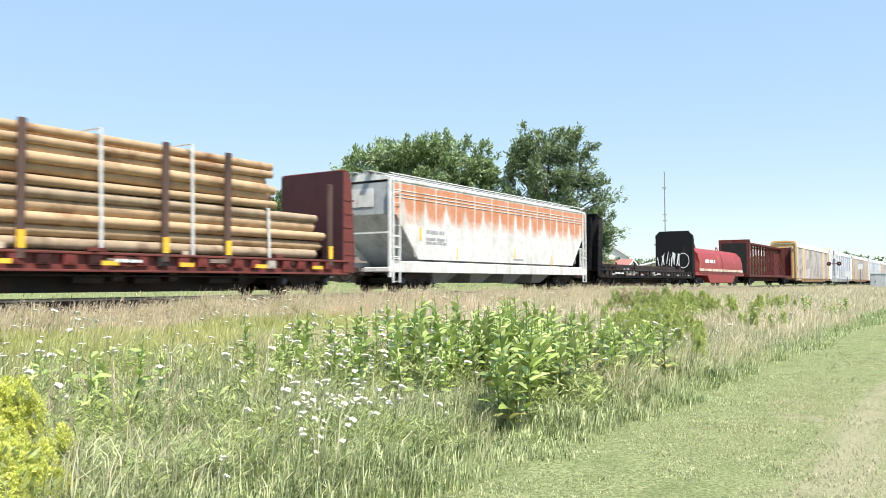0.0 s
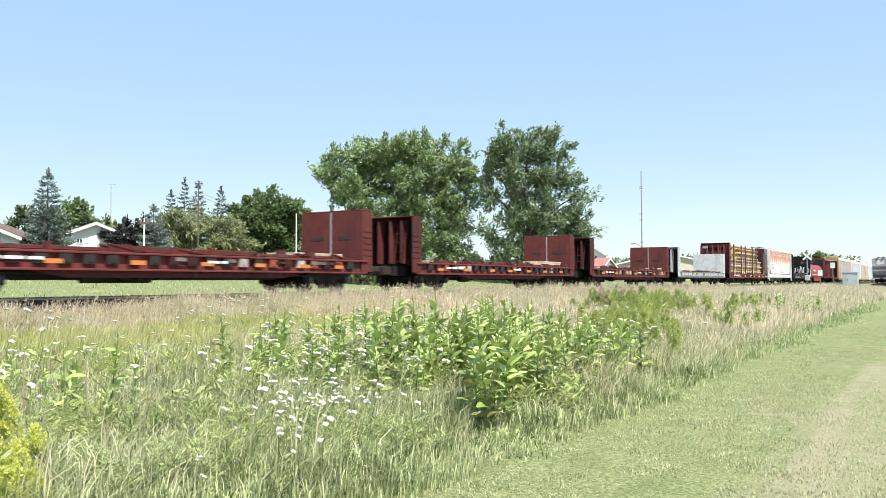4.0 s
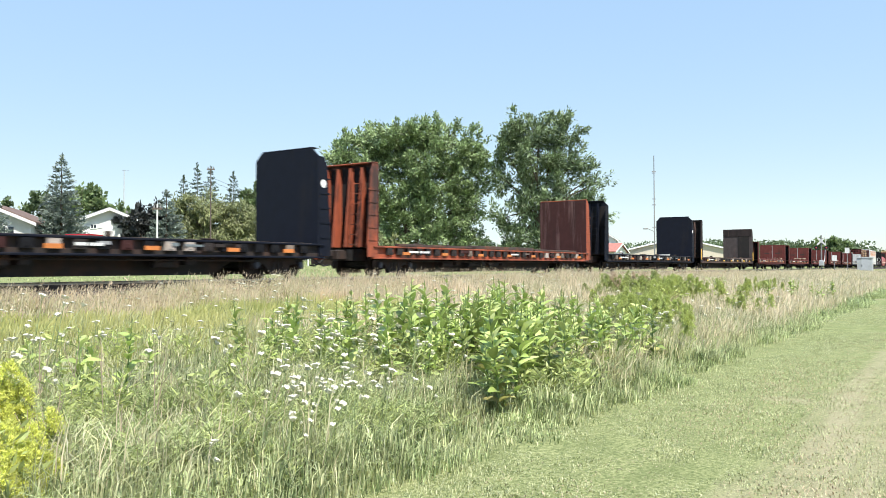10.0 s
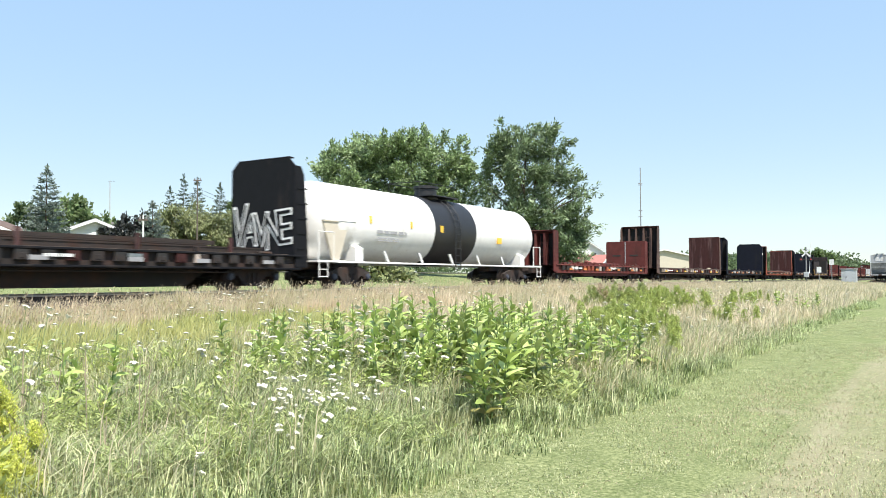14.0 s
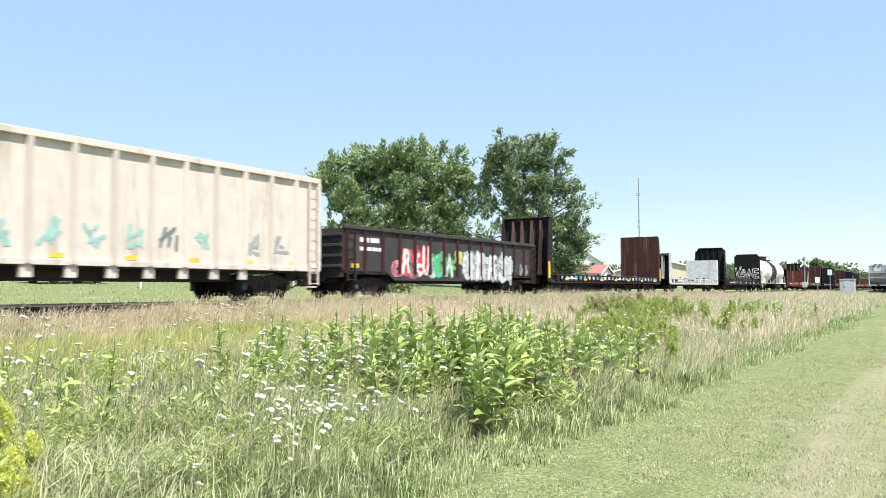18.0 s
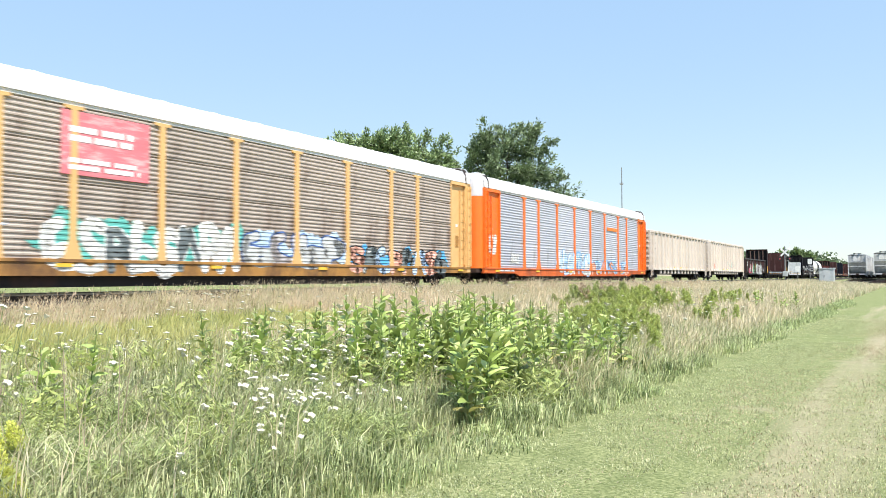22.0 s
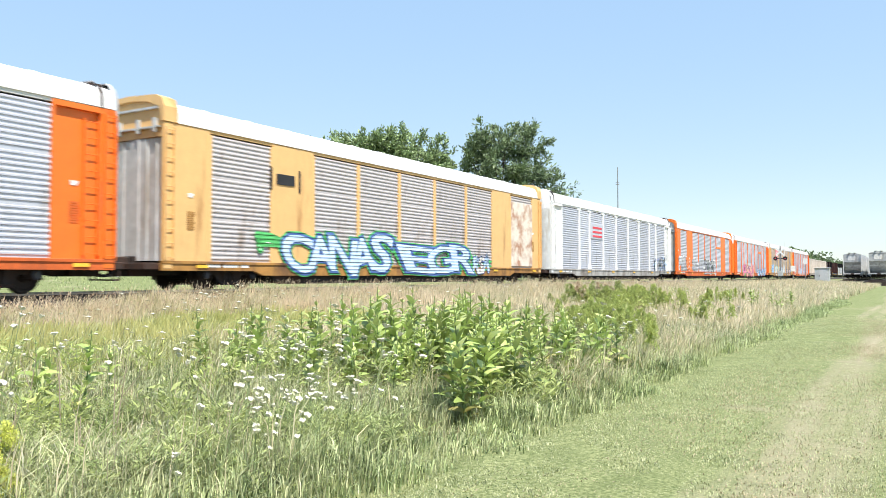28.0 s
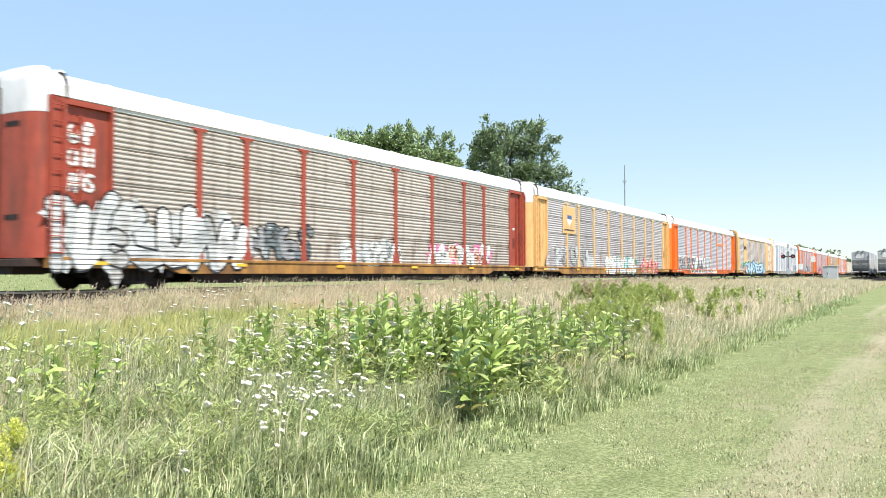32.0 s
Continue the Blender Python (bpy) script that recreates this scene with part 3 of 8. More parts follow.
def bar_outline(x0, z0, x1, z1, w0, w1, n=5):
    """The outline of a thick rounded stroke from one place to another."""
    a = math.atan2(z1 - z0, x1 - x0)
    pts = []
    for k in range(n + 1):
        q = a + math.pi / 2 + math.pi * k / n
        pts.append((x0 + w0 * math.cos(q), z0 + w0 * math.sin(q)))
    for k in range(n + 1):
        q = a - math.pi / 2 + math.pi * k / n
        pts.append((x1 + w1 * math.cos(q), z1 + w1 * math.sin(q)))
    return pts


def ribbed(key, parent):
    """The same paint on the ribbed screens of a car carrier: the ribs beneath show through it."""
    if not parent.name.startswith("autorack"):
        return M[key]
    step = RIB_STEPS.get(parent.name, 0.1359)
    name = key + "_on_ribs_" + str(int(step * 10000))
    if name not in M:
        m = M[name] = M[key].copy()
        m.name = name
        n, l = m.node_tree.nodes, m.node_tree.links
        sep, bump = n.new("ShaderNodeSeparateXYZ"), n.new("ShaderNodeBump")
        l.new(n.new("ShaderNodeTexCoord").outputs["Object"], sep.inputs[0])
        value = sep.outputs[2]
        for kind, q in (("SUBTRACT", 0.865), ("DIVIDE", step), ("FRACT", 0.0)):
            x = n.new("ShaderNodeMath")
            x.operation = kind
            x.inputs[1].default_value = q
            l.new(value, x.inputs[0])
            value = x.outputs[0]
        ramp = n.new("ShaderNodeValToRGB")
        ramp.color_ramp.elements[0].position, ramp.color_ramp.elements[0].color = 0.38, (0, 0, 0, 1)
        ramp.color_ramp.elements[1].position, ramp.color_ramp.elements[1].color = 0.56, (1, 1, 1, 1)
        for p, c in ((0.84, 1.0), (1.0, 0.0)):
            e = ramp.color_ramp.elements.new(p)
            e.color = (c, c, c, 1)
        l.new(value, ramp.inputs[0])
        l.new(ramp.outputs[0], bump.inputs["Height"])
        bump.inputs["Strength"].default_value, bump.inputs["Distance"].default_value = 0.9, 0.034
        l.new(bump.outputs[0], n["Principled BSDF"].inputs["Normal"])
    return M[name]


RIB_STEPS = {}
# strokes of sprayed letters in a unit box: bows, hooks, waves and bars
STROKES = (
    ((-0.1, 0.95), (-0.4, 0.8), (-0.46, 0.5), (-0.4, 0.2), (-0.05, 0.05), (0.3, 0.12)),
    ((0.38, 0.85), (0.05, 0.97), (-0.3, 0.8), (-0.1, 0.55), (0.28, 0.42), (0.3, 0.15), (-0.1, 0.04), (-0.4, 0.15)),
    ((-0.35, 0.05), (-0.32, 0.5), (-0.25, 0.95)),
    ((0.3, 0.08), (0.33, 0.5), (0.36, 0.92)),
    ((-0.3, 0.93), (0.1, 0.95), (0.36, 0.75), (0.2, 0.52), (-0.2, 0.48)),
    ((-0.1, 0.5), (0.25, 0.4), (0.45, 0.05)),
    ((-0.3, 0.4), (0.0, 0.46), (0.34, 0.4)),
    ((-0.42, 0.1), (-0.15, 0.6), (0.02, 0.95), (0.2, 0.55), (0.42, 0.08)),
    ((-0.38, 0.95), (-0.34, 0.3), (-0.1, 0.06), (0.2, 0.12), (0.34, 0.4), (0.36, 0.95)),
    ((-0.4, 0.05), (-0.05, 0.02), (0.42, 0.1)),
)
FORMS = ((0,), (1,), (2, 4, 5), (7, 6), (8,), (2, 4), (0, 6), (2, 9, 6), (2, 3, 6), (2, 7), (0, 3), (1, 9), (2, 5, 4))


def wild_letters(parent, x0, x1, z0, z1, y, fills, edge, count, seed, back=None, label="spray-painted bubble letters", fat=1.0, solid=None):
    """Spray paint that cannot be read: a ragged cloud, outlined swelling letters of curved strokes that lean on each other, and bright flecks."""
    rnd = random.Random(seed)
    count = max(1, int(round(count * 1.35)))
    w, h = (x1 - x0) / count, z1 - z0
    if back:
        s = Shape()
        for i in range(count * 3):
            pts = blob(x0 + w * (i + 0.5) / 3, z0 + h * rnd.uniform(0.2, 0.8), w * rnd.uniform(0.25, 0.5), h * rnd.uniform(0.16, 0.34), rnd, 14, 0.35)
            s.prism(pts, y - 0.003 - 0.0005 * (i % 7), y, "y")
        for i in range(4):
            px, pz, way = rnd.choice((x0, x1)), z0 + h * rnd.uniform(0.3, 0.8), rnd.uniform(0.3, 0.7)
            s.prism([(px, pz - 0.12 * h), (px + (way if px == x1 else -way), pz + rnd.uniform(-0.2, 0.2) * h), (px, pz + 0.12 * h)], y - 0.0025, y, "y")
        tagged(part("paint_cloud", s, ribbed(back, parent), parent, "sprayed colour behind the letters"), kind="stuff")
    if solid:
        k = 4 * count
        top = [(x1 - (x1 - x0) * i / k, z1 - h * rnd.uniform(0.0, 0.16)) for i in range(k + 1)]
        low = [(x0 + (x1 - x0) * i / k, z0 + h * rnd.uniform(0.0, 0.12)) for i in range(k + 1)]
        part("paint_ground", Shape().prism(low + top, y - 0.0075, y, "y"), ribbed(solid, parent), parent, "sprayed ground behind the letters")
    rim, body, fleck = Shape(), {}, Shape()
    rows = 0
    for i in range(count):
        cx = x0 + w * (i + 0.5)
        lean, big, drop, high = rnd.uniform(-0.25, 0.25), rnd.uniform(0.95, 1.25), rnd.uniform(-0.08, 0.05), rnd.uniform(0.82, 1.08)
        t = 0.155 * fat * min(w, h * 0.8)
        e = 0.03 + 0.16 * t
        fill = fills[i % len(fills)]
        for f in rnd.choice(FORMS):
            pts = [(cx + (u + lean * (q - 0.5)) * w * big + rnd.uniform(-0.03, 0.03) * w, z0 + t + (h - 2 * t) * (drop + high * q) + rnd.uniform(-0.03, 0.03) * h) for u, q in STROKES[f]]
            swell = [t * rnd.uniform(0.7, 1.35) for _ in pts]
            lift = 0.0006 * (rows % 5)
            rows += 1
            for k in range(len(pts) - 1):
                (ax, az), (bx, bz) = pts[k], pts[k + 1]
                rim.prism(bar_outline(ax, az, bx, bz, swell[k] + e, swell[k + 1] + e, 4), y - 0.009 - lift, y, "y")
                body.setdefault(fill, Shape()).prism(bar_outline(ax, az, bx, bz, swell[k], swell[k + 1], 4), y - 0.014 - lift, y, "y")
            if rnd.random() < 0.6:
                (ax, az), (bx, bz) = pts[0], pts[1]
                fleck.prism(bar_outline(ax - t * 0.25, az, (ax + bx) / 2 - t * 0.25, (az + bz) / 2, t * 0.18, t * 0.10, 3), y - 0.019, y, "y")
    tagged(part("letter_outline", rim, ribbed(edge, parent), parent, label), kind="stuff")
    for k, s in body.items():
        tagged(part("letter_fill", s, ribbed(k, parent), parent, label), kind="stuff")
    if fleck.v:
        tagged(part("letter_fleck", fleck, ribbed("white_mark" if edge != "white_mark" else "black_mark", parent), parent), kind="stuff")


def mark_bars(parent, x0, x1, z0, z1, rows, y, material, seed=0, name="marking"):
    """Writing too small to read: rows of plain bars."""
    rnd = random.Random(seed)
    s = Shape()
    h = (z1 - z0) / rows
    for r in range(rows):
        x = x0
        while x < x1 - 0.05:
            w = min(rnd.uniform(0.15, 0.5) * (x1 - x0), x1 - x)
            s.box(x, x + w * 0.85, y - 0.004, y, z0 + h * r + h * 0.2, z0 + h * (r + 1) - h * 0.1)
            x += w
    return part(name, s, material, parent)


# ---- railway vehicles ----
# A vehicle's own space: x towards the train's front, y away from the camera, z up from the rails.
CARS = []          # every moving vehicle with its place in the train
NEAR_TURN = Matrix.Rotation(math.pi / 2 - TRACK, 4, "Z")


def car_pose(s, across=LINE):
    return Matrix.Translation(at(s, across, RAIL_Z)) @ NEAR_TURN


def rail_car(name, label, category, front, rear, group="cars of the freight train"):
    """An empty vehicle whose ends stand at these places in the train at the clip's start."""
    mid = (front + rear) / 2
    ob = thing(name, label, category, car_pose(mid), group)
    CARS.append((ob, mid))
    return ob


def wheel_shape():
    s = Shape()
    s.lathe([(-0.07, 0.10), (-0.07, 0.40), (-0.045, 0.45), (-0.02, 0.42), (0.065, 0.415), (0.065, 0.36), (0.03, 0.33), (0.03, 0.16), (0.08, 0.12), (0.08, 0.05)], 20, "y")
    return s


def side_frame_shape():
    """A cast side frame: arched top and bottom members, journal boxes, and a nest of springs in the middle."""
    s = Shape()
    s.prism([(-1.18, 0.32), (-1.2, 0.60), (-0.95, 0.68), (-0.45, 0.80), (0.45, 0.80), (0.95, 0.68), (1.2, 0.60), (1.18, 0.32), (0.88, 0.32), (0.84, 0.44), (0.62, 0.48), (0.44, 0.30), (0.40, 0.15),
             (-0.40, 0.15), (-0.44, 0.30), (-0.62, 0.48), (-0.84, 0.44), (-0.88, 0.32)], -0.07, 0.07, "y")
    for x in (-0.20, 0.0, 0.20):
        s.tube((x, -0.06, 0.24), (x, -0.06, 0.56), 0.08, seg=8)
    s.box(-0.42, 0.42, -0.14, 0.05, 0.15, 0.24, 0.02)
    for x in (-1.0, 1.0):
        s.box(x - 0.16, x + 0.16, -0.11, 0.05, 0.34, 0.60, 0.03)
    return s


def truck(car, x):
    """A two-axled truck under a car: bolster and axles, four wheels, two side frames with bearings."""
    def core():
        # the long flat box is added as dark fill for shade between the wheels
        s = Shape().box(-0.25, 0.25, -1.05, 1.05, 0.42, 0.72, 0.03).box(-0.95, 0.95, -0.62, 0.62, 0.46, 0.60, 0.02)
        for a in (-0.86, 0.86):
            s.tube((a, -1.05, 0.43), (a, 1.05, 0.43), 0.08)
            s.box(a - 0.05 + (0.35 if a < 0 else -0.35), a + 0.05 + (0.35 if a < 0 else -0.35), -0.9, 0.9, 0.3, 0.42)
        return s
    t = part("truck", kept("truck", core, "steel_dark", "truck"), None, car, "", Matrix.Translation((x, 0, 0)))
    w = kept("wheel", wheel_shape, "wheel", "wheel", True)
    f = kept("side_frame", side_frame_shape, "frame_brown", "side_frame")
    bear = kept("bearing_cap", lambda: Shape().lathe([(-0.09, 0.06), (-0.08, 0.11), (0.06, 0.11)], 12, "y"), "bearing", "bearing_cap", True)
    for a in (-0.86, 0.86):
        for side in (-1, 1):
            part("wheel", w, None, t, "", Matrix.Translation((a, side * 0.755, 0.43)) @ Matrix.Rotation(0 if side > 0 else math.pi, 4, "Z"))
    for side in (-1, 1):
        fr = Matrix.Translation((0, side * 1.0, 0))
        part("side_frame", f, None, t, "", fr)
        for a in (-0.98, 0.98) if side < 0 else ():
            part("bearing_cap", bear, None, t, "blue-grey bearing cap", Matrix.Translation((a, side * 1.1, 0.45)) @ Matrix.Rotation(0 if side < 0 else math.pi, 4, "Z"))
    return t


def coupler(car, x, way):
    def knuckle():
        s = Shape().box(-0.1, 0.75, -0.07, 0.07, 0.78, 0.98, 0.02)
        s.box(0.55, 0.85, -0.14, 0.14, 0.74, 1.02, 0.04)
        s.box(-0.5, 0.1, -0.28, 0.28, 0.66, 1.0, 0.02)
        return s
    def hose():
        s, pts = Shape(), [(0, -0.35, 0.75), (0.3, -0.38, 0.55), (0.65, -0.35, 0.42), (0.95, -0.3, 0.45)]
        for a, b in zip(pts, pts[1:]):
            s.tube(a, b, 0.028, seg=6)
        return s
    turn = Matrix.Translation((x, 0, 0)) @ Matrix.Rotation(0 if way > 0 else math.pi, 4, "Z")
    part("coupler", kept("coupler", knuckle, "frame_brown", "coupler"), None, car, "", turn)
    part("air_hose", kept("air_hose", hose, "tyre", "air_hose"), None, car, "", turn)


def ladder(car, x, y, z0, z1, material, wide=0.42, step=0.40, along=True):
    """A ladder on a side (along) or on an end."""
    def make():
        s = Shape()
        n = int((z1 - z0) / step)
        for i in range(n + 1):
            z = z0 + i * step
            s.tube((-wide / 2, -0.06, z), (wide / 2, -0.06, z), 0.014, seg=5)
        for e in (-wide / 2, wide / 2):
            s.box(e - 0.02, e + 0.02, -0.07, 0.0, z0 - 0.05, z1 + 0.03)
        return s
    turn = Matrix.Translation((x, y, 0)) @ Matrix.Rotation(0 if along else -math.pi / 2, 4, "Z")
    return part("ladder", kept(("ladder", round(z0, 2), round(z1, 2), wide, step), make, material, "ladder"), None, car, "", turn)


def bulkhead(car, x, way, top, paint, face_paint, inner, tilt=0.45, shoulders=True, wide=1.46, slots=False, post=None, square=False, recess="recess_dark"):
    """A cross wall at a flat car's end: plate, tapered side posts, outer ribs, cap and ladder. way: towards the car's end."""
    base = 1.12
    cut = 0.28 if shoulders else 0.02
    turn = Matrix.Translation((x, 0, 0)) @ Matrix.Rotation(0 if way > 0 else math.pi, 4, "Z")
    s = Shape().prism([(-wide, base), (wide, base), (wide, top - cut), (wide - cut, top), (-wide + cut, top), (-wide, top - cut)], -0.62, -0.56, "x")
    wall = part("bulkhead", s, face_paint, car, "tall end wall", turn)
    for side in (-1, 1):
        y0, y1 = sorted((side * wide, side * (wide - 0.05)))
        line = [(-0.62, 0.75), (0.0, 0.75), (0.0, top), (-0.555, top)] if square else [(-0.555, 0.75), (0.02, 0.75), (0.05, 1.2), (-0.15, top - cut - 0.3), (-0.30, top - cut), (-0.555, top - cut)]
        p = Shape().prism(line, y0, y1, "y")
        side_post = part("side_post", p, post or paint, wall)
        rungs = Shape()
        for k in range(5):
            z = 1.35 + k * (top - 1.9) / 5
            rungs.box(-0.5, 0.0, (y0 - 0.02) if side < 0 else y1, y0 if side < 0 else (y1 + 0.02), z, z + 0.045)
        part("stiffener", rungs, post or paint, side_post)
    # recess_dark puts grime and the shade between the ribs into the plate's colour
    part("recess", Shape().box(-0.558, -0.545, -wide + 0.06, wide - 0.06, base, top - max(cut, 0.12)), recess, wall, "plate set between the ribs")
    for k, y in enumerate((-0.85, -0.3, 0.3, 0.85)):
        r = Shape().prism([(-0.555, base), (-0.05, base), (-0.05 if square else -0.38, top - 0.12), (-0.555, top - 0.12)], y - 0.055, y + 0.055, "y")
        part("rib", r, inner, wall)
    cap = Shape().box(-0.60, 0.0 if square else -0.34, -wide + cut, wide - cut, top, top + 0.05, 0.015)
    part("cap", cap, paint, wall)
    if way < 0:
        l = Shape()
        for k in range(7):
            z = 1.2 + k * 0.38
            if z < top - 0.3:
                l.tube((-0.02 - 0.03 * k, 0.55, z), (-0.02 - 0.03 * k, 1.0, z), 0.014, seg=5)
        for y in (0.55, 1.0):
            l.tube((0.0, y, 1.1), (-0.24, y, top - 0.3), 0.018, seg=5)
        part("ladder", l, paint, wall)
    if slots:
        for y in (-0.95, 0.35):
            part("slot", Shape().box(-0.632, -0.60, y, y + 0.62, 1.95, 2.07), "steel_dark", wall, "dark slot through the wall")
        part("seam", Shape().box(-0.634, -0.61, -0.03, 0.03, base, top - 0.02), "flat_white" if slots == 2 else "grey_mark", wall)
    return wall


def flat_car(name, label, front, rear, paint, top, face=None, inner=None, belly=True, pockets="steel_dark", slots=False, shoulders=True, stripe=False,
             sill=None, marks="white_mark", wood="deck_wood", front_top=None, post=None, seed=0, square=False, web="web_dark", recess="recess_dark", beam=None, strip="yellow_mark"):
    """A flat car with a wall at each end, stake pockets along its sides, on two trucks."""
    rnd = random.Random(seed)
    rear -= 0.45
    car = rail_car(name, label, "flat car", front, rear)
    L = front - rear
    h = L / 2
    sill = sill or paint
    low = 0.44 if web == "oxide_bright" else 0.16 if belly else 0.56      # the deep centre girder
    for side in (-1, 1):
        y0, y1 = sorted((side * 1.38, side * 1.33))
        s = Shape().box(-h + 0.3, h - 0.3, y0, y1, 0.68, 1.12)
        # the default web_dark puts the top flange's shade into the web's colour
        part("sill_web", s, web if belly else "slate_mark", car, "set-back web of the side sill")
        s = Shape()
        o0, o1 = sorted((side * 1.34, side * 1.505))
        s.box(-h + 0.3, h - 0.3, o0, o1, 1.095, 1.16, 0.012)
        o0, o1 = sorted((side * 1.34, side * 1.49))
        s.box(-h + 0.3, h - 0.3, o0, o1, 0.67, 0.73 if belly else 0.80, 0.01)
        part("side_sill", s, sill, car)
    c = Shape().prism([(-h + 0.2, 0.62), (-h + 3.5, 0.62), (-h + 4.3, low), (h - 4.3, low), (h - 3.5, 0.62), (h - 0.2, 0.62), (h - 0.2, 1.05), (-h + 0.2, 1.05)], -0.55, 0.55, "y")
    part("underframe", c, "steel_dark", car)
    cross = Shape()
    for i in range(9):
        x = -h * 0.8 + i * h * 0.2
        cross.box(x - 0.08, x + 0.08, -1.32, 1.32, 0.72, 1.02)
    tagged(part("crossbeam", cross, "steel_dark", car), kind="stuff")
    if web == "oxide_bright":
        b = h - 4.6
        for side in (-1, 1):
            part("sill_belly", Shape().prism([(-b - 1.0, 0.68), (-b, 0.50), (b, 0.50), (b + 1.0, 0.68)], *sorted((side * 1.385, side * 1.335)), "y"), "oxide", car, "dark maroon lower web of the sill")
    n = int((L - 1.6) / 0.30)
    line, w = [], (L - 1.6) / n
    for i in range(n):
        x, z = -h + 0.8 + i * w, 1.17 + rnd.uniform(0, 0.008)
        line += [(x + 0.006, z), (x + w - 0.006, z), (x + w - 0.005, 1.13), (x + w + 0.005, 1.13)]
    planks = Shape().prism([(-h + 0.8, 1.10)] + line + [(h - 0.8, 1.10)], -1.36, 1.36, "y")
    part("deck", planks, wood, car, "worn deck planks")
    others = (pockets,) * 7 + ("gon_tan",) if paint == "flat_white" else (pockets, pockets, pockets, "rusty_plate", "zinc_brown", "web_dark", pockets, "flat_orange" if paint in ("oxide", "log_red") else "gon_tan")
    m = int((L - 2.4) / 0.62)
    for i in range(m):
        x = -h + 1.3 + i * (L - 2.6) / (m - 1)
        for side in (-1, 1):
            pk = kept("stake_pocket", lambda: Shape().box(-0.17, 0.17, -0.03, 0.11, 0.83, 1.094, 0.012).box(-0.06, 0.06, -0.045, -0.03, 0.88, 1.0, 0.006), rnd.choice(others), "stake_pocket")
            part("stake_pocket", pk, None, car, "", Matrix.Translation((x, side * 1.462, 0)) @ Matrix.Rotation(0 if side < 0 else math.pi, 4, "Z"))
    bulkhead(car, h, 1, front_top or top, paint, face or paint, inner or paint, shoulders=shoulders, slots=slots, post=post, square=square, recess=recess)
    bulkhead(car, -h, -1, top, paint, face or paint, inner or paint, shoulders=shoulders, slots=slots, post=post, square=square, recess=recess)
    for x in (-h + 2.1, h - 2.1):
        truck(car, x)
    coupler(car, h + 0.25, 1)
    coupler(car, -h - 0.25, -1)
    for i in range(7):
        x = -h + 2.0 + i * (L - 4) / 6 + rnd.uniform(-0.3, 0.3)
        part("reflector", Shape().box(x, x + 0.46, -1.515, -1.495, 0.84, 0.955), strip, car, "reflective strip")
    mark_bars(car, -h + 2.5, -h + 4.0, 0.90, 1.01, 1, -1.512, marks, seed)
    mark_bars(car, 0.5, 1.3, 0.90, 1.01, 1, -1.512, marks, seed + 1)
    for i in range(5):
        x = rnd.uniform(-h + 1.5, h - 2.5)
        part("paint_patch", Shape().box(x, x + rnd.uniform(0.15, 0.8), -1.513, -1.495, 0.96, 0.96 + rnd.uniform(0.06, 0.13)), rnd.choice(("grey_mark", "flat_grey", "web_dark") if paint in ("navy", "black") else ("rusty_plate", "gon_tan", "pale_panel")), car, "worn paint patch")
    if stripe:
        for x in (h - 0.14, -h + 0.14):
            part("stripe", Shape().box(x - 0.12, x + 0.10, -1.488, -1.47, 0.95, 1.85), "yellow_mark", car, "yellow end stripe")
    if beam:
        for x0, x1, z in ((-h + 1.6, -h * 0.25, 0.10), (-h * 0.25 + 0.15, h * 0.3, 0.15), (h * 0.3 + 0.1, h - 1.9, 0.09)):
            part("deck_beam", Shape().box(x0 + rnd.uniform(-0.6, 0.6), x1, -1.40, -1.18, 1.172, 1.172 + z, 0.012), beam, car)
    for i in range(9):
        x, y, w, d, z = rnd.uniform(-h + 1.2, h - 1.4), rnd.choice((-1.38, -1.3, -1.36, rnd.uniform(-1.2, 0.9))), rnd.uniform(0.1, 0.55), rnd.uniform(0.06, 0.2), rnd.uniform(0.03, 0.15)
        tilt = Matrix.Translation((x, y, 1.175)) @ Matrix.Rotation(rnd.uniform(-0.5, 0.5), 4, "Z")
        part("deck_scrap", Shape().box(-w / 2, w / 2, -d / 2, d / 2, 0, z, 0.006), rnd.choice(("web_dark", "steel_dark", "deck_steel", "web_dark", "grey_mark") if paint in ("navy", "black") else ("lumber", "rusty_plate", "rusty_plate", "web_dark", "deck_wood", "deck_steel", "deck_steel", paint)), car, "", tilt)
    if web == "oxide_bright":
        bits = Shape()
        for i in range(34):
            x, w, z = rnd.uniform(-h + 1.2, h - 1.2), rnd.uniform(0.06, 0.45), rnd.uniform(0.05, 0.24)
            y = rnd.choice((-1.49, -1.44, 1.3))
            bits.box(x, x + w, y, y + rnd.uniform(0.08, 0.18), 1.162, 1.162 + z)
            if rnd.random() < 0.4:
                bits.tube((x, y, 1.17 + z), (x + rnd.uniform(0.4, 1.1), y, 1.18), 0.025, seg=5)
        tagged(part("deck_hardware", bits, "oxide", car, "jumble of maroon stakes, winches and chains"), kind="stuff")
    rig = Shape()
    for i in range(4):
        x = rnd.uniform(-h * 0.5, h * 0.5)
        rig.tube((x, -1.0, 0.5), (x + 0.8, -1.0, 0.5), 0.14, seg=8)
        rig.box(x + 1.0, x + 1.3, -1.2, -0.8, 0.45, 0.75)
    rig.tube((-h + 3, -1.2, 0.60), (h - 3, -1.2, 0.58), 0.03, seg=6)
    part("brake_rigging", rig, "steel_dark", car)
    return car


RIB_STEP = 0.128


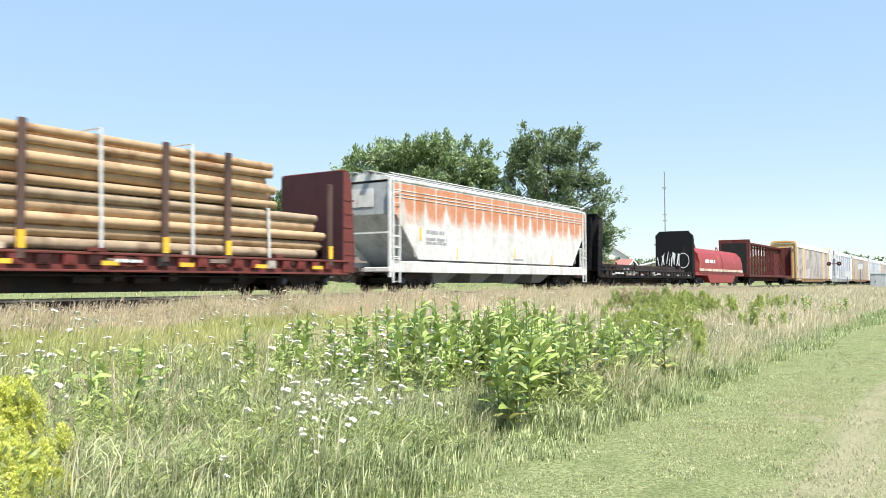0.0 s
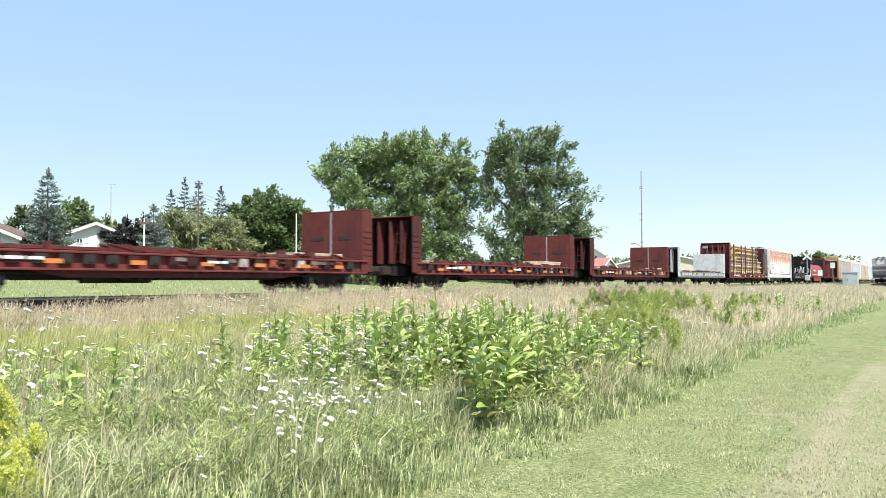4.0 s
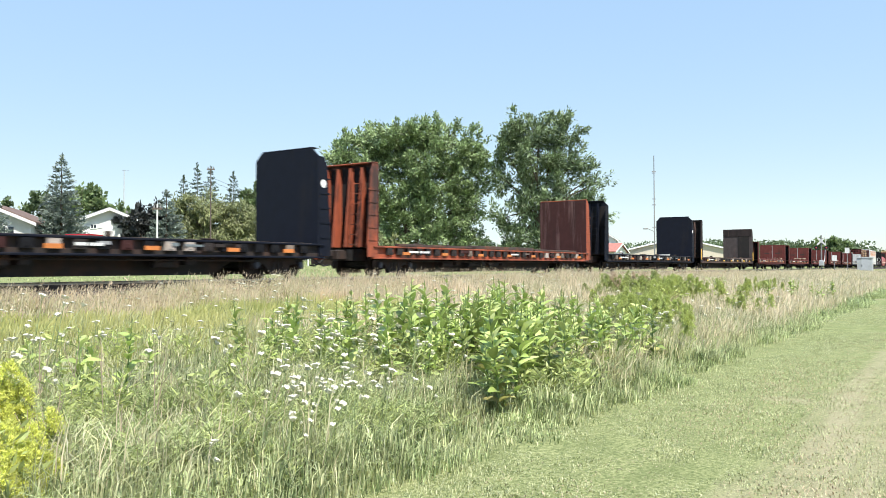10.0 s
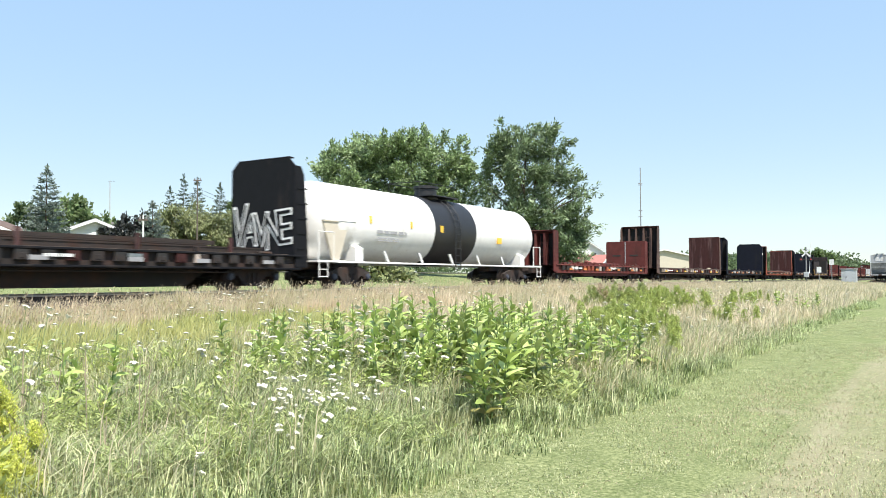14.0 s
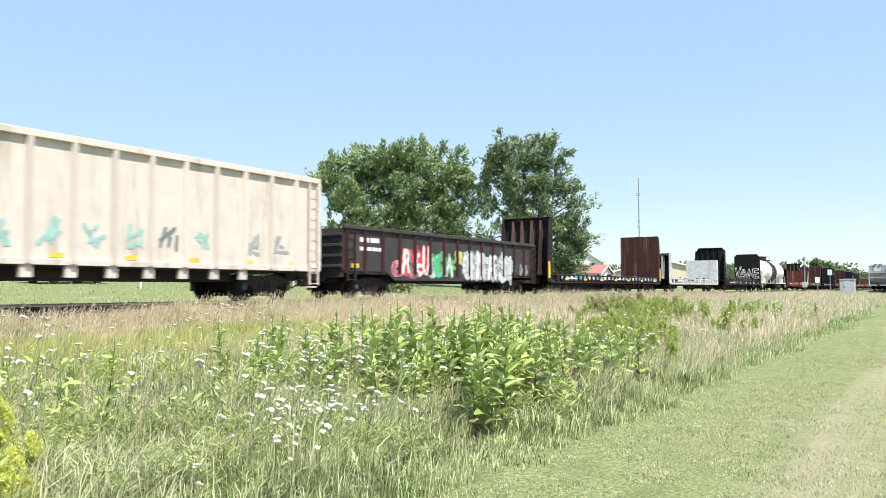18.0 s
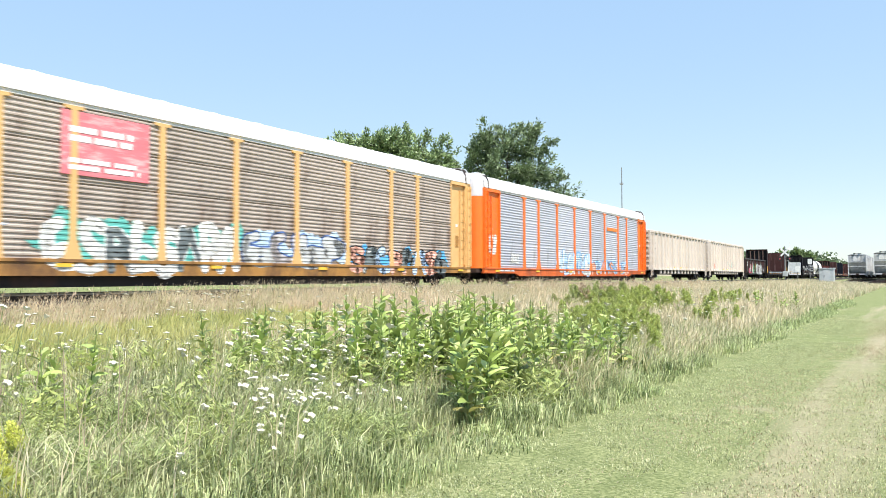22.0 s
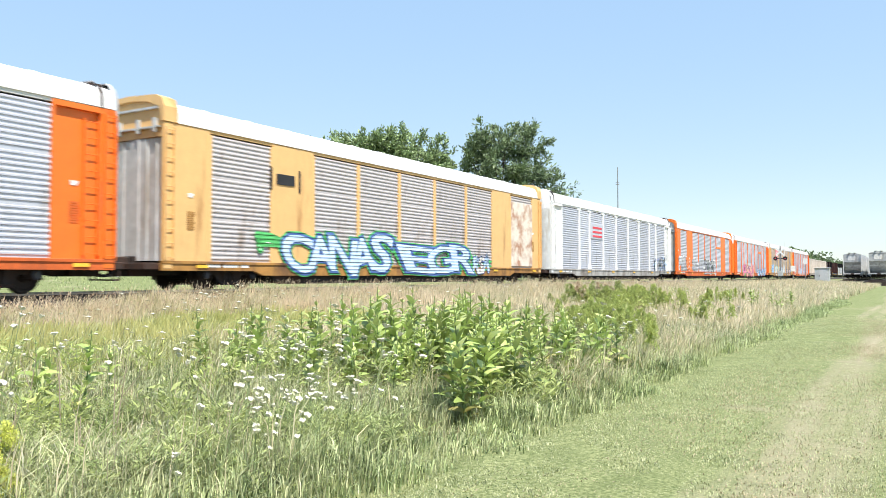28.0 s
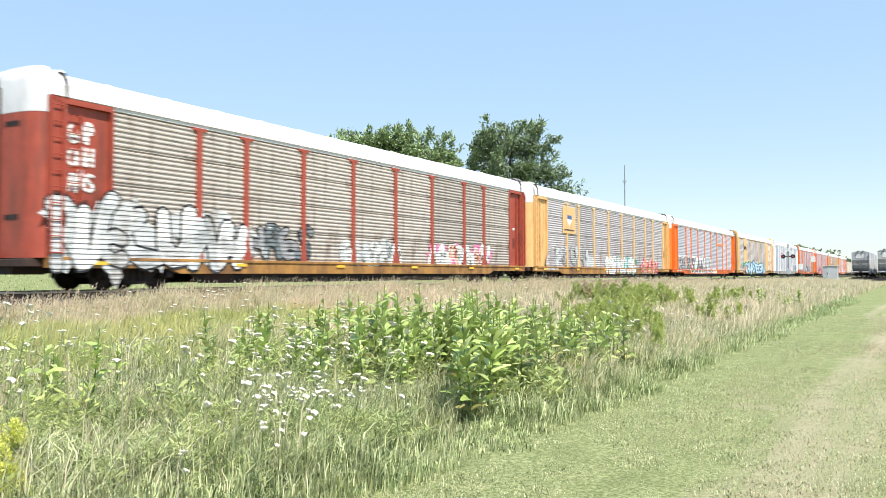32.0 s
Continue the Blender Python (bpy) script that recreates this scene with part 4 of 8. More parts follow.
def corrugated(width, height, split=3):
    """A pressed sheet with ribs across and open joints between its rows."""
    row = height / split
    prof = [(0.0, 0.0)]
    for k in range(split):
        z = k * row + 0.025
        n = int((row - 0.05) / RIB_STEP)
        st = (row - 0.05) / n
        prof.append((0.0, z))
        for i in range(n):
            a = z + i * st
            prof += [(0.0, a + st * 0.38), (-0.025, a + st * 0.55), (-0.025, a + st * 0.84), (0.0, a + st)]
        if split > 3:
            prof += [(0.06, z + n * st + 0.004), (0.06, z + n * st + 0.046)]
    v = [(x, p[0], p[1]) for x in (0.0, width) for p in prof]
    q = len(prof)
    return Shape().add(v, [(i, i + 1, q + i + 1, q + i) for i in range(q - 1)])


POSTS_A = (0, 1.8, 4.6, 6.55, 9.4, 12.2, 15.0, 17.8, 20.5, 22.4, 25.3, 27.1)
POSTS_B = (0, 1.15, 3.95, 6.0, 8.75, 11.6, 14.4, 17.2, 19.85, 21.9, 24.6, 26.3)
EDGE, PEAK, LOW, SILL_TOP = 4.78, 5.54, 0.16, 0.84


def roof_line(a=1.0, lift=0.0):
    half = [(1.50, EDGE), (1.47, 5.08), (1.33, 5.31), (0.95, 5.45), (0.42, 5.52)]
    return [(-y * a, z + lift * (z > EDGE)) for y, z in half] + [(0, PEAK + lift)] + [(y * a, z + lift * (z > EDGE)) for y, z in half[::-1]]


DOOR_PLAN = [(-0.12, 1.43), (0.06, 1.40), (0.20, 1.30), (0.30, 1.12), (0.36, 0.85), (0.39, 0.5), (0.40, 0.03)]


def clamshell(car, turn, low_paint, top_paint):
    """Two curved end doors that meet in the middle, their upper part in another colour, with dark grips and latch bars."""
    for side in (-1, 1):
        plan = [(x, side * y) for x, y in DOOR_PLAN]
        low = plan + [(x - 0.06, y) for x, y in plan[::-1]]
        door = part("end_door", kept(("clam", side), lambda: Shape().prism(low, 0.82, 4.34, "z"), low_paint, "end_door", True), None, car, "", turn)

        def cap():
            s, n = Shape(), len(plan) + 1
            v = []
            for z, a, b in ((4.35, 1.0, 1.0), (5.12, 1.0, 1.0), (5.36, 0.86, 0.95), (5.50, 0.45, 0.86), (5.53, -0.6, 0.5)):
                v += [(x * a if x > 0 else x, y * b, z) for x, y in plan] + [(-0.5, plan[0][1] * b, z)]
            return s.add(v, [(k * n + i, k * n + i + 1, (k + 1) * n + i + 1, (k + 1) * n + i) for k in range(4) for i in range(n - 1)])
        part("end_top", kept(("clam_top", side), cap, top_paint, "end_top", True), None, door, "white upper part of the curved door", None)
        for z in (1.75, 4.02):
            part("grip_slot", kept(("grip", side, z), lambda: Shape().add([(0.372, side * 0.86, z), (0.41, side * 0.34, z), (0.41, side * 0.34, z + 0.12), (0.372, side * 0.86, z + 0.12)], [(0, 1, 2, 3)]), "recess_dark", "grip_slot"), None, door)
        part("gap_seal", kept(("seal", side), lambda: Shape().prism([(side * 1.47, EDGE - 0.02), (side * 1.47, 5.14), (side * 1.34, 5.36), (side * 0.95, 5.46), (side * 0.95, 5.50), (side * 1.37, 5.40), (side * 1.515, 5.16), (side * 1.515, EDGE - 0.02)], -0.47, -0.41, "x"), "frame_brown", "gap_seal"), None, door, "dark seam between door and roof")
        part("latch_bar", kept(("latch", side), lambda: Shape().tube((0.43, side * 0.14, 0.9), (0.43, side * 0.14, 5.0), 0.025, seg=6), "frame_brown", "latch_bar"), None, door)


def auto_rack(label, front, rear, paint, sheet="zinc", kind="A", end_top="hood_white", end_low=None, hood=None, split=3, sill=None):
    """A covered car carrier: sill, posts, ribbed screens, arched roof, end doors and ladders, on two trucks."""
    car = rail_car("autorack", label, "rail car", front, rear)
    L = front - rear
    h = L / 2
    RIB_STEPS[car.name] = 0.1359 if split == 3 else 0.1293
    posts = [h - p * L / (POSTS_A if kind == "A" else POSTS_B)[-1] for p in (POSTS_A if kind == "A" else POSTS_B)]
    for side in (-1, 1):
        y0, y1 = sorted((side * 1.48, side * 1.36))
        b0, b1 = sorted((side * 1.30, side * 1.24))
        part("belly", Shape().prism([(-h + 4.4, 0.50), (-h + 4.9, LOW), (h - 4.9, LOW), (h - 4.4, 0.50), (h - 4.4, 0.7), (-h + 4.4, 0.7)], b0, b1, "y"), "web_dark", car, "black underframe girder")
        s = Shape().prism([(-h, 0.58), (-h + 3.6, 0.58), (-h + 4.0, 0.44), (h - 4.0, 0.44), (h - 3.6, 0.58), (h, 0.58), (h, SILL_TOP), (-h, SILL_TOP)], y0, y1, "y")
        s.box(-h, h, y0 - (0.03 if side < 0 else 0), y1 + (0.03 if side > 0 else 0), SILL_TOP - 0.07, SILL_TOP + 0.02, 0.01)
        part("side_sill", s, sill or paint + "_sill", car)
        rail = Shape().box(-h + 0.2, h - 0.2, y0 + 0.02, y1, EDGE - 0.10, EDGE + 0.02, 0.01)
        part("top_rail", rail, paint if kind == "B" else "roof_white", car)
    s = Shape().box(-h + 0.3, h - 0.3, -1.36, 1.36, 0.62, 0.74)
    s.box(-h + 0.2, h - 0.2, -0.3, 0.3, 0.45, 0.64)
    part("floor", s, "steel_dark", car)
    stations = [(-h + 0.05, 0)]
    for i in range(1, 14):
        x = -h + 0.05 + i * (L - 0.1) / 14
        stations += [(x - 0.06, 0), (x - 0.05, 1), (x + 0.05, 1), (x + 0.06, 0)]
    stations.append((h - 0.05, 0))
    v = []
    for x, k in stations:
        v += [(x, p[0], p[1]) for p in roof_line(1.0 + 0.008 * k, 0.018 * k) + roof_line(0.97, -0.05)[::-1]]
    q = len(v) // len(stations)
    rf = Shape().add(v, [(i * q + j, i * q + (j + 1) % q, (i + 1) * q + (j + 1) % q, (i + 1) * q + j) for i in range(len(stations) - 1) for j in range(q)])
    part("roof", rf, "roof_white", car, "white arched roof", smooth=False)
    for i in range(len(posts) - 1):
        x1, x0 = posts[i], posts[i + 1]
        wd = x1 - x0
        solid = (kind == "A" and i in (0, len(posts) - 2)) or (kind == "B" and i in (0, 2, 8, 10))
        for side in (-1, 1):
            turn = Matrix.Translation((x0 if side < 0 else x1, side * 1.43, SILL_TOP)) @ Matrix.Rotation(0 if side < 0 else math.pi, 4, "Z")
            if solid:
                top = EDGE - SILL_TOP - 0.02
                def plate():
                    if kind == "B":
                        return Shape().box(0.0, wd, -0.045, 0.03, 0.0, top, 0.006)
                    ribs = ((0.0, 0.07), (wd - 0.45, wd - 0.36), (wd - 0.05, wd)) if i == 0 else ((0.0, 0.05), (0.36, 0.45), (wd - 0.07, wd))
                    line = [(x, y) for r0, r1 in ribs for x, y in ((r0, 0.055), (r0, -0.06), (r1, -0.06), (r1, 0.055))]
                    b = Shape()
                    v = []
                    for z, proud in ((0.0, False), (top - 0.15, False), (top - 0.14, True), (top, True)):
                        v += [(x, -0.06 if proud else y, z) for x, y in line] + [(wd, 0.13, z), (0.0, 0.13, z)]
                    m = len(line) + 2
                    b.add(v, [(k * m + j, k * m + (j + 1) % m, (k + 1) * m + (j + 1) % m, (k + 1) * m + j) for k in range(3) for j in range(m)] + [tuple(range(m))[::-1], tuple(range(3 * m, 4 * m))])
                    return b
                part("end_panel" if i in (0, len(posts) - 2) else "solid_panel", kept(("plate", kind, i, round(wd, 2)), plate, paint, "solid_panel"), None, car, "", turn)
            else:
                w = round(wd, 2)
                part("screen", kept(("sheet", w, split), lambda: corrugated(w, EDGE - SILL_TOP - 0.12, split), sheet, "screen"), None, car, "", turn)
    for i, x in enumerate(posts[1:-1]):
        for side in (-1, 1):
            y0, y1 = sorted((side * 1.40, side * 1.50))
            if kind == "A" and 0 < i < len(posts) - 3:
                def post():
                    b = Shape().prism([(-0.15, 0.0), (0.15, 0.0), (0.15, 0.05), (0.095, 0.6), (0.095, 3.74), (0.27, 3.765), (0.27, 3.83), (-0.27, 3.83), (-0.27, 3.765), (-0.095, 3.74), (-0.095, 0.6), (-0.15, 0.05)], -0.05, 0.05, "y")
                    if i % 3 == 1:
                        b.prism([(-0.27, 0.0), (0.27, 0.0), (0.1, 0.5), (-0.1, 0.5)], -0.052, 0.04, "y")
                    return b
                part("post", kept(("post", i % 3 == 1), post, paint, "post"), None, car, "", Matrix.Translation((x, side * 1.45, SILL_TOP)))
            elif kind == "B":
                part("post", kept("post_b", lambda: Shape().box(-0.09, 0.09, -0.035, 0.035, 0.0, 3.80, 0.008), paint, "post"), None, car, "", Matrix.Translation((x, side * 1.45, SILL_TOP)))
    hood_mat = hood or "roof_white"
    for way in (1, -1):
        turn = Matrix.Translation((way * h, 0, 0)) @ Matrix.Rotation(0 if way > 0 else math.pi, 4, "Z")
        def hood_shape():
            a, b = [(-1.52, EDGE), (-1.52, 5.20), (-1.42, 5.44), (-1.15, 5.56), (0, 5.62), (1.15, 5.56), (1.42, 5.44), (1.52, 5.20), (1.52, EDGE)], roof_line(0.93, -0.08)
            return Shape().prism(a + b[::-1], -0.46, 0.03, "x")
        if kind == "A":
            clamshell(car, turn, end_low or paint, end_top)
        else:
            part("end_hood", kept("hood", hood_shape, hood_mat, "end_hood"), None, car, "", turn)
        def doors(lo, hi, top):
            def make():
                b = Shape()
                if top:
                    b.prism([(-1.42, lo), (1.42, lo)] + [(y, z) for y, z in roof_line(0.95, -0.08)[::-1] if z > lo], -0.16, -0.06, "x")
                else:
                    line = []
                    for k in range(4):
                        y, x = -1.42 + k * 0.71, -0.07 - 0.05 * (k % 2)
                        line += [(x, y), (x, y + 0.30), (x + 0.03, y + 0.33), (x + 0.03, y + 0.37), (x, y + 0.40), (x, y + 0.70)]
                    b.prism(line + [(-0.18, 1.42), (-0.18, -1.42)], lo, hi, "z")
                return b
            return make
        latch = Shape()
        for y in (-1.1, -0.4, 0.4, 1.1):
            latch.box(-0.10, 0.05, y - 0.05, y + 0.05, 4.5, 4.9)
        latch.box(-0.08, 0.03, -1.3, 1.3, 5.16, 5.22).box(-0.08, 0.03, -1.3, 1.3, 4.62, 4.67)
        if kind == "B":
            part("hood_hinge", kept("hood_hinge", lambda: latch, "door_grey", "hood_hinge"), None, car, "", turn)
            part("end_door", kept("door_low", doors(0.86, 4.35, False), end_low or paint, "end_door"), None, car, "", turn)
            part("end_top", kept("door_top", doors(4.37, 0, True), end_top, "end_top"), None, car, "", turn)
        for side in (-1, 1):
            part("corner_post", kept("corner", lambda: Shape().box(-0.34, -0.02, -0.05, 0.05, 0.62, EDGE, 0.02), paint, "corner_post"), None, car, "", turn @ Matrix.Translation((0, side * 1.44, 0)))
        ladder(car, way * (h - 0.19), -1.49, 0.95, 4.6, paint, 0.30, 0.40)
        if kind == "A":
            ladder(car, way * (h - 0.68), -1.40, 1.0, 4.4, paint, 0.40, 0.42)
        truck(car, way * (h - 2.9))
        coupler(car, way * (h - 0.1), way)
        part("end_sill", kept("rack_end_sill", lambda: Shape().box(-0.5, 0.44, -1.28, 1.28, 0.60, 0.80, 0.02).box(-0.6, 0.3, -0.5, 0.5, 0.42, 0.62, 0.02).box(0.12, 0.34, -1.26, -0.86, 0.30, 0.34).box(0.12, 0.15, -1.26, -1.22, 0.30, 0.62).box(0.31, 0.34, -1.26, -1.22, 0.30, 0.62), "frame_brown", "end_sill"), None, car, "grimy end sill with a hanging step", turn)
    for i in range(6):
        x = -h + 1.2 + i * (L - 2.4) / 5
        part("reflector", Shape().box(x, x + 0.45, -1.515, -1.505, 0.66, 0.75), "yellow_mark", car, "yellow reflective strip")
    for x, k in ((h - 1.25, 3), (-h + 0.85, 4)):
        y = -1.485 if kind == "B" else -1.385
        mark_bars(car, x, x + 0.30, 1.75, 2.3, 9, y, paint + "_sill", k)
        part("plate_mark", Shape().box(x + 0.02, x + 0.24, y - 0.006, y, 2.75, 2.82).box(x + 0.03, x + 0.2, y - 0.006, y, 2.70, 2.76), "white_mark", car)
    mark_bars(car, -h + 1.6, -h + 3.4, 0.66, 0.78, 1, -1.484, "white_mark", 5)
    return car


def board(car, x0, x1, z0, z1, y, material, name="sign_board", label=""):
    return part(name, Shape().box(x0, x1, y - 0.03, y, z0, z1, 0.006), material, car, label)


# ---- the cars of the train, from its front to its end ----
def tank_car(front, rear):
    car = rail_car("tank_car", "white tank car with a broad black middle band", "rail car", front, rear)
    L = front - rear
    h = L / 2
    R, Z = 1.50, 2.44
    a = h - 0.45
    rings = [(-a - 0.10, 0.35), (-a - 0.02, 0.8), (-a + 0.16, 1.16), (-a + 0.42, 1.38), (-a + 0.75, R), (a - 0.75, R), (a - 0.42, 1.38), (a - 0.16, 1.16), (a + 0.02, 0.8), (a + 0.10, 0.35)]
    up = Matrix.Translation((0, 0, Z))
    part("tank", Shape().lathe(rings, 48, "x", up), "tank_white", car, "white tank", smooth=True)
    mid = 0.20
    part("band", Shape().lathe([(mid - 1.75, R - 0.2), (mid - 1.75, R + 0.012), (mid + 1.75, R + 0.012), (mid + 1.75, R - 0.2)], 48, "x", up), "tank_black", car, "black band round the tank", smooth=True)
    dome = Shape().lathe([(Z + R - 0.1, 0.56), (Z + R + 0.10, 0.56), (Z + R + 0.12, 0.50), (Z + R + 0.40, 0.50), (Z + R + 0.42, 0.56), (Z + R + 0.54, 0.56), (Z + R + 0.58, 0.2)], 20, "z")
    part("dome", dome, "tank_black", car, smooth=True)
    pl = Shape().box(mid - 1.1, mid + 1.1, -0.95, 0.95, Z + R + 0.02, Z + R + 0.07)
    part("platform", pl, "tank_black", car)
    rail = Shape()
    for y in (-0.8, 0.8):
        rail.tube((mid - 1.9, y, Z + R - 0.2), (mid - 1.9, y, Z + R + 0.55), 0.016, seg=6)
        rail.tube((mid - 1.9, y, Z + R + 0.55), (mid + 0.9, y, Z + R + 0.55), 0.016, seg=6)
        rail.tube((mid + 0.9, y, Z + R + 0.55), (mid + 0.9, y, Z + R - 0.2), 0.016, seg=6)
    rail.tube((mid - 1.9, -0.8, Z + R + 0.55), (mid - 1.9, 0.8, Z + R + 0.55), 0.016, seg=6)
    part("guard_rail", rail, "tank_black", car)
    for side in (-1, 1):
        y0, y1 = sorted((side * 1.40, side * 1.46))
        part("end_brace", Shape().prism([(-h + 0.3, 2.40), (-h + 1.75, 2.40), (-h + 1.2, 1.02), (-h + 0.85, 1.02)], y0, y1, "y"), "barn_tan", car, "beige tapered brace plate")
        part("end_handrail", Shape().tube((-h - 0.05, side * 1.5, 2.42), (-h + 2.1, side * 1.5, 2.42), 0.018, seg=6), "tank_white", car)
    lad = Shape()
    for k in range(11):
        z = 0.75 + k * 0.31
        y = -math.sqrt(max(0.0, (R + 0.08) ** 2 - (z - Z) ** 2)) if z > Z else -R - 0.08
        lad.tube((mid - 0.22, y, z), (mid + 0.22, y, z), 0.016, seg=5)
        if k:
            for x in (mid - 0.22, mid + 0.22):
                lad.tube((x, py, pz), (x, y, z), 0.022, seg=5)
        py, pz = y, z
    part("ladder", lad, "tank_black", car)
    for way in (-1, 1):
        x = way * (h - 2.3)
        sd = Shape().prism([(-1.5, 0.95), (1.5, 0.95), (1.48, 1.5), (1.2, 1.62), (0.6, 1.3), (-0.6, 1.3), (-1.2, 1.62), (-1.48, 1.5)], x - 0.22, x + 0.22, "x")
        part("saddle", sd, "tank_white", car)
        stub = Shape().box(min(x - way * 1.4, way * h), max(x - way * 1.4, way * h), -0.35, 0.35, 0.72, 1.05, 0.02)
        part("stub_sill", stub, "frame_brown", car)
        end = Shape().box(min(way * (h - 1.5), way * h), max(way * (h - 1.5), way * h), -1.5, 1.5, 0.95, 1.02)
        part("end_deck", end, "tank_white", car)
        er = Shape()
        for y in (-1.45, 1.45):
            er.tube((way * (h - 0.1), y, 1.0), (way * (h - 0.1), y, 2.0), 0.02, seg=6)
            er.tube((way * (h - 0.1), y, 2.0), (way * (h - 0.9), y, 2.0), 0.02, seg=6)
            er.tube((way * (h - 0.9), y, 2.0), (way * (h - 0.9), y, 1.0), 0.02, seg=6)
        part("end_rail", er, "tank_white", car)
        st = Shape()
        for k in range(3):
            st.tube((way * (h - 0.55), -1.48, 0.45 + k * 0.25), (way * (h - 0.1), -1.48, 0.45 + k * 0.25), 0.016, seg=5)
        for x2 in (h - 0.55, h - 0.1):
            st.tube((way * x2, -1.48, 0.42), (way * x2, -1.48, 0.98), 0.018, seg=5)
        part("step", st, "tank_white", car)
        truck(car, way * (h - 2.3))
        coupler(car, way * (h - 0.05), way)
    for side in (-1, 1):
        part("side_rail", Shape().box(-h + 1.0, h - 1.0, side * 1.52 - 0.03, side * 1.52 + 0.03, 0.93, 1.0, 0.01), "tank_white", car)
        for k in range(5):
            x = -h + 4.2 + k * (L - 8.4) / 4
            part("bracket", Shape().prism([(x - 0.06, 1.0), (x + 0.08, 1.0), (x - 0.20, 1.42), (x - 0.34, 1.42)], side * 1.40 - 0.03, side * 1.40 + 0.03, "y"), "tank_white", car)
    for x, w, z in ((h - 5.0, 0.42, 2.15), (mid - 1.35, 0.24, 2.45), (-h + 2.9, 0.15, 2.55), (mid - 3.6, 0.15, 2.5)):
        part("placard", Shape().box(x, x + w, -R - 0.02, -R + 0.08, z - 0.12, z + 0.16), "yellow_mark", car, "yellow sign")
    mark_bars(car, -h + 3.4, -h + 5.4, 2.05, 2.26, 1, -R + 0.025, "grey_mark", 4)
    mark_bars(car, -h + 3.5, -h + 4.9, 1.78, 1.94, 2, -R + 0.07, "grey_mark", 5)
    mark_bars(car, h - 6.6, h - 5.9, 1.9, 2.0, 1, -R + 0.1, "grey_mark", 6)
    mark_bars(car, h - 3.0, h - 2.6, 1.9, 2.1, 1, -R + 0.1, "black_mark", 7)
    return car


def hopper_car(label, front, rear, paint, rusty, pose_m=None, group="cars of the freight train"):
    """A covered hopper: straight sides cut away over the trucks, sloping ends, roof walk, outlets below."""
    if pose_m is None:
        car = rail_car("covered_hopper", label, "rail car", front, rear, group)
    else:
        car = thing("covered_hopper", label, "rail car", pose_m, group)
    L = front - rear
    h = L / 2
    top, bot = 4.22, 1.30
    side = [(-h + 0.25, top), (h - 0.25, top), (h - 0.30, 3.1), (h - 1.9, bot), (-h + 1.9, bot), (-h + 0.30, 3.1)]
    for sg in (-1, 1):
        y0, y1 = sorted((sg * 1.48, sg * 1.40))
        part("side_wall", Shape().prism(side, y0, y1, "y"), "hopper_side" if rusty else paint, car, "white side with orange rust below the roof" if rusty else "")
        part("side_sill", Shape().box(-h + 0.1, h - 0.1, y0 - 0.01, y1 + 0.01, 0.78, 1.22, 0.02), paint, car)
        part("top_chord", Shape().box(-h + 0.2, h - 0.2, sg * 1.45 - 0.06, sg * 1.45 + 0.06, top, top + 0.1, 0.02), paint, car)
        for i in range(11 if sg < 0 or rusty else 0):
            x = -h + 1.6 + i * (L - 3.2) / 10
            part("seam", Shape().box(x - 0.025, x + 0.025, *sorted((sg * 1.48, sg * 1.492)), 1.4, top), paint, car)
        for z in (3.62, 3.75, 3.88):
            part("side_rib", Shape().box(-h + 0.35, h - 0.35, *sorted((sg * 1.48, sg * 1.498)), z, z + 0.03), paint, car)
    roof = Shape().prism([(-1.48, top + 0.08), (-1.0, top + 0.26), (0, top + 0.34), (1.0, top + 0.26), (1.48, top + 0.08)], -h + 0.25, h - 0.25, "x")
    part("roof", roof, paint, car)
    walk_way = Shape().box(-h, h, -0.55, -0.25, top + 0.40, top + 0.44).box(-h, h, 0.25, 0.55, top + 0.40, top + 0.44)
    for i in range(12):
        x = -h + 0.3 + i * (L - 0.6) / 11
        walk_way.box(x - 0.03, x + 0.03, -0.6, 0.6, top + 0.26, top + 0.41)
    part("roof_walk", walk_way, "hopper_grey", car)
    rl = Shape()
    for i in range(10):
        x = -h + 0.4 + i * (L - 0.8) / 9
        rl.tube((x, -1.40, top + 0.08), (x, -1.40, top + 0.30), 0.018, seg=5)
    rl.tube((-h + 0.1, -1.40, top + 0.30), (h - 0.1, -1.40, top + 0.30), 0.022, seg=6)
    part("roof_rail", rl, "ladder_white", car)
    for way in (-1, 1):
        x = way * (h - 0.28)
        slope = Shape().add([(x, -1.4, top), (x, 1.4, top), (x, 1.4, 3.0), (x, -1.4, 3.0), (way * (h - 2.6), 1.4, 0.95), (way * (h - 2.6), -1.4, 0.95)], [(0, 1, 2, 3), (3, 2, 4, 5)])
        part("slope_sheet", slope, "hopper_grey", car, "shaded sloping end sheet")
        part("end_board", Shape().box(*sorted((x, x + way * 0.03)), -0.5, 0.7, 3.3, 4.0), "hopper_white", car)
        part("end_sill", Shape().box(*sorted((way * (h - 1.9), way * h)), -1.48, 1.48, 0.80, 0.98, 0.02), paint, car)
        fr = Shape()
        for y in (-1.42, 1.42):
            fr.box(*sorted((way * (h - 0.16), way * (h - 0.06))), y - 0.05, y + 0.05, 0.6, top + 0.05)
            fr.box(*sorted((way * (h - 0.75), way * (h - 0.67))), y - 0.04, y + 0.04, 0.9, 2.3)
        for z in (1.35, 1.75, 2.15):
            fr.box(*sorted((way * (h - 0.75), way * (h - 0.06))), -1.46, -1.42, z, z + 0.04)
            fr.box(*sorted((way * (h - 0.75), way * (h - 0.06))), 1.42, 1.46, z, z + 0.04)
        fr.box(*sorted((way * (h - 0.10), way * (h - 0.05))), -1.42, 1.42, 2.25, 2.31)
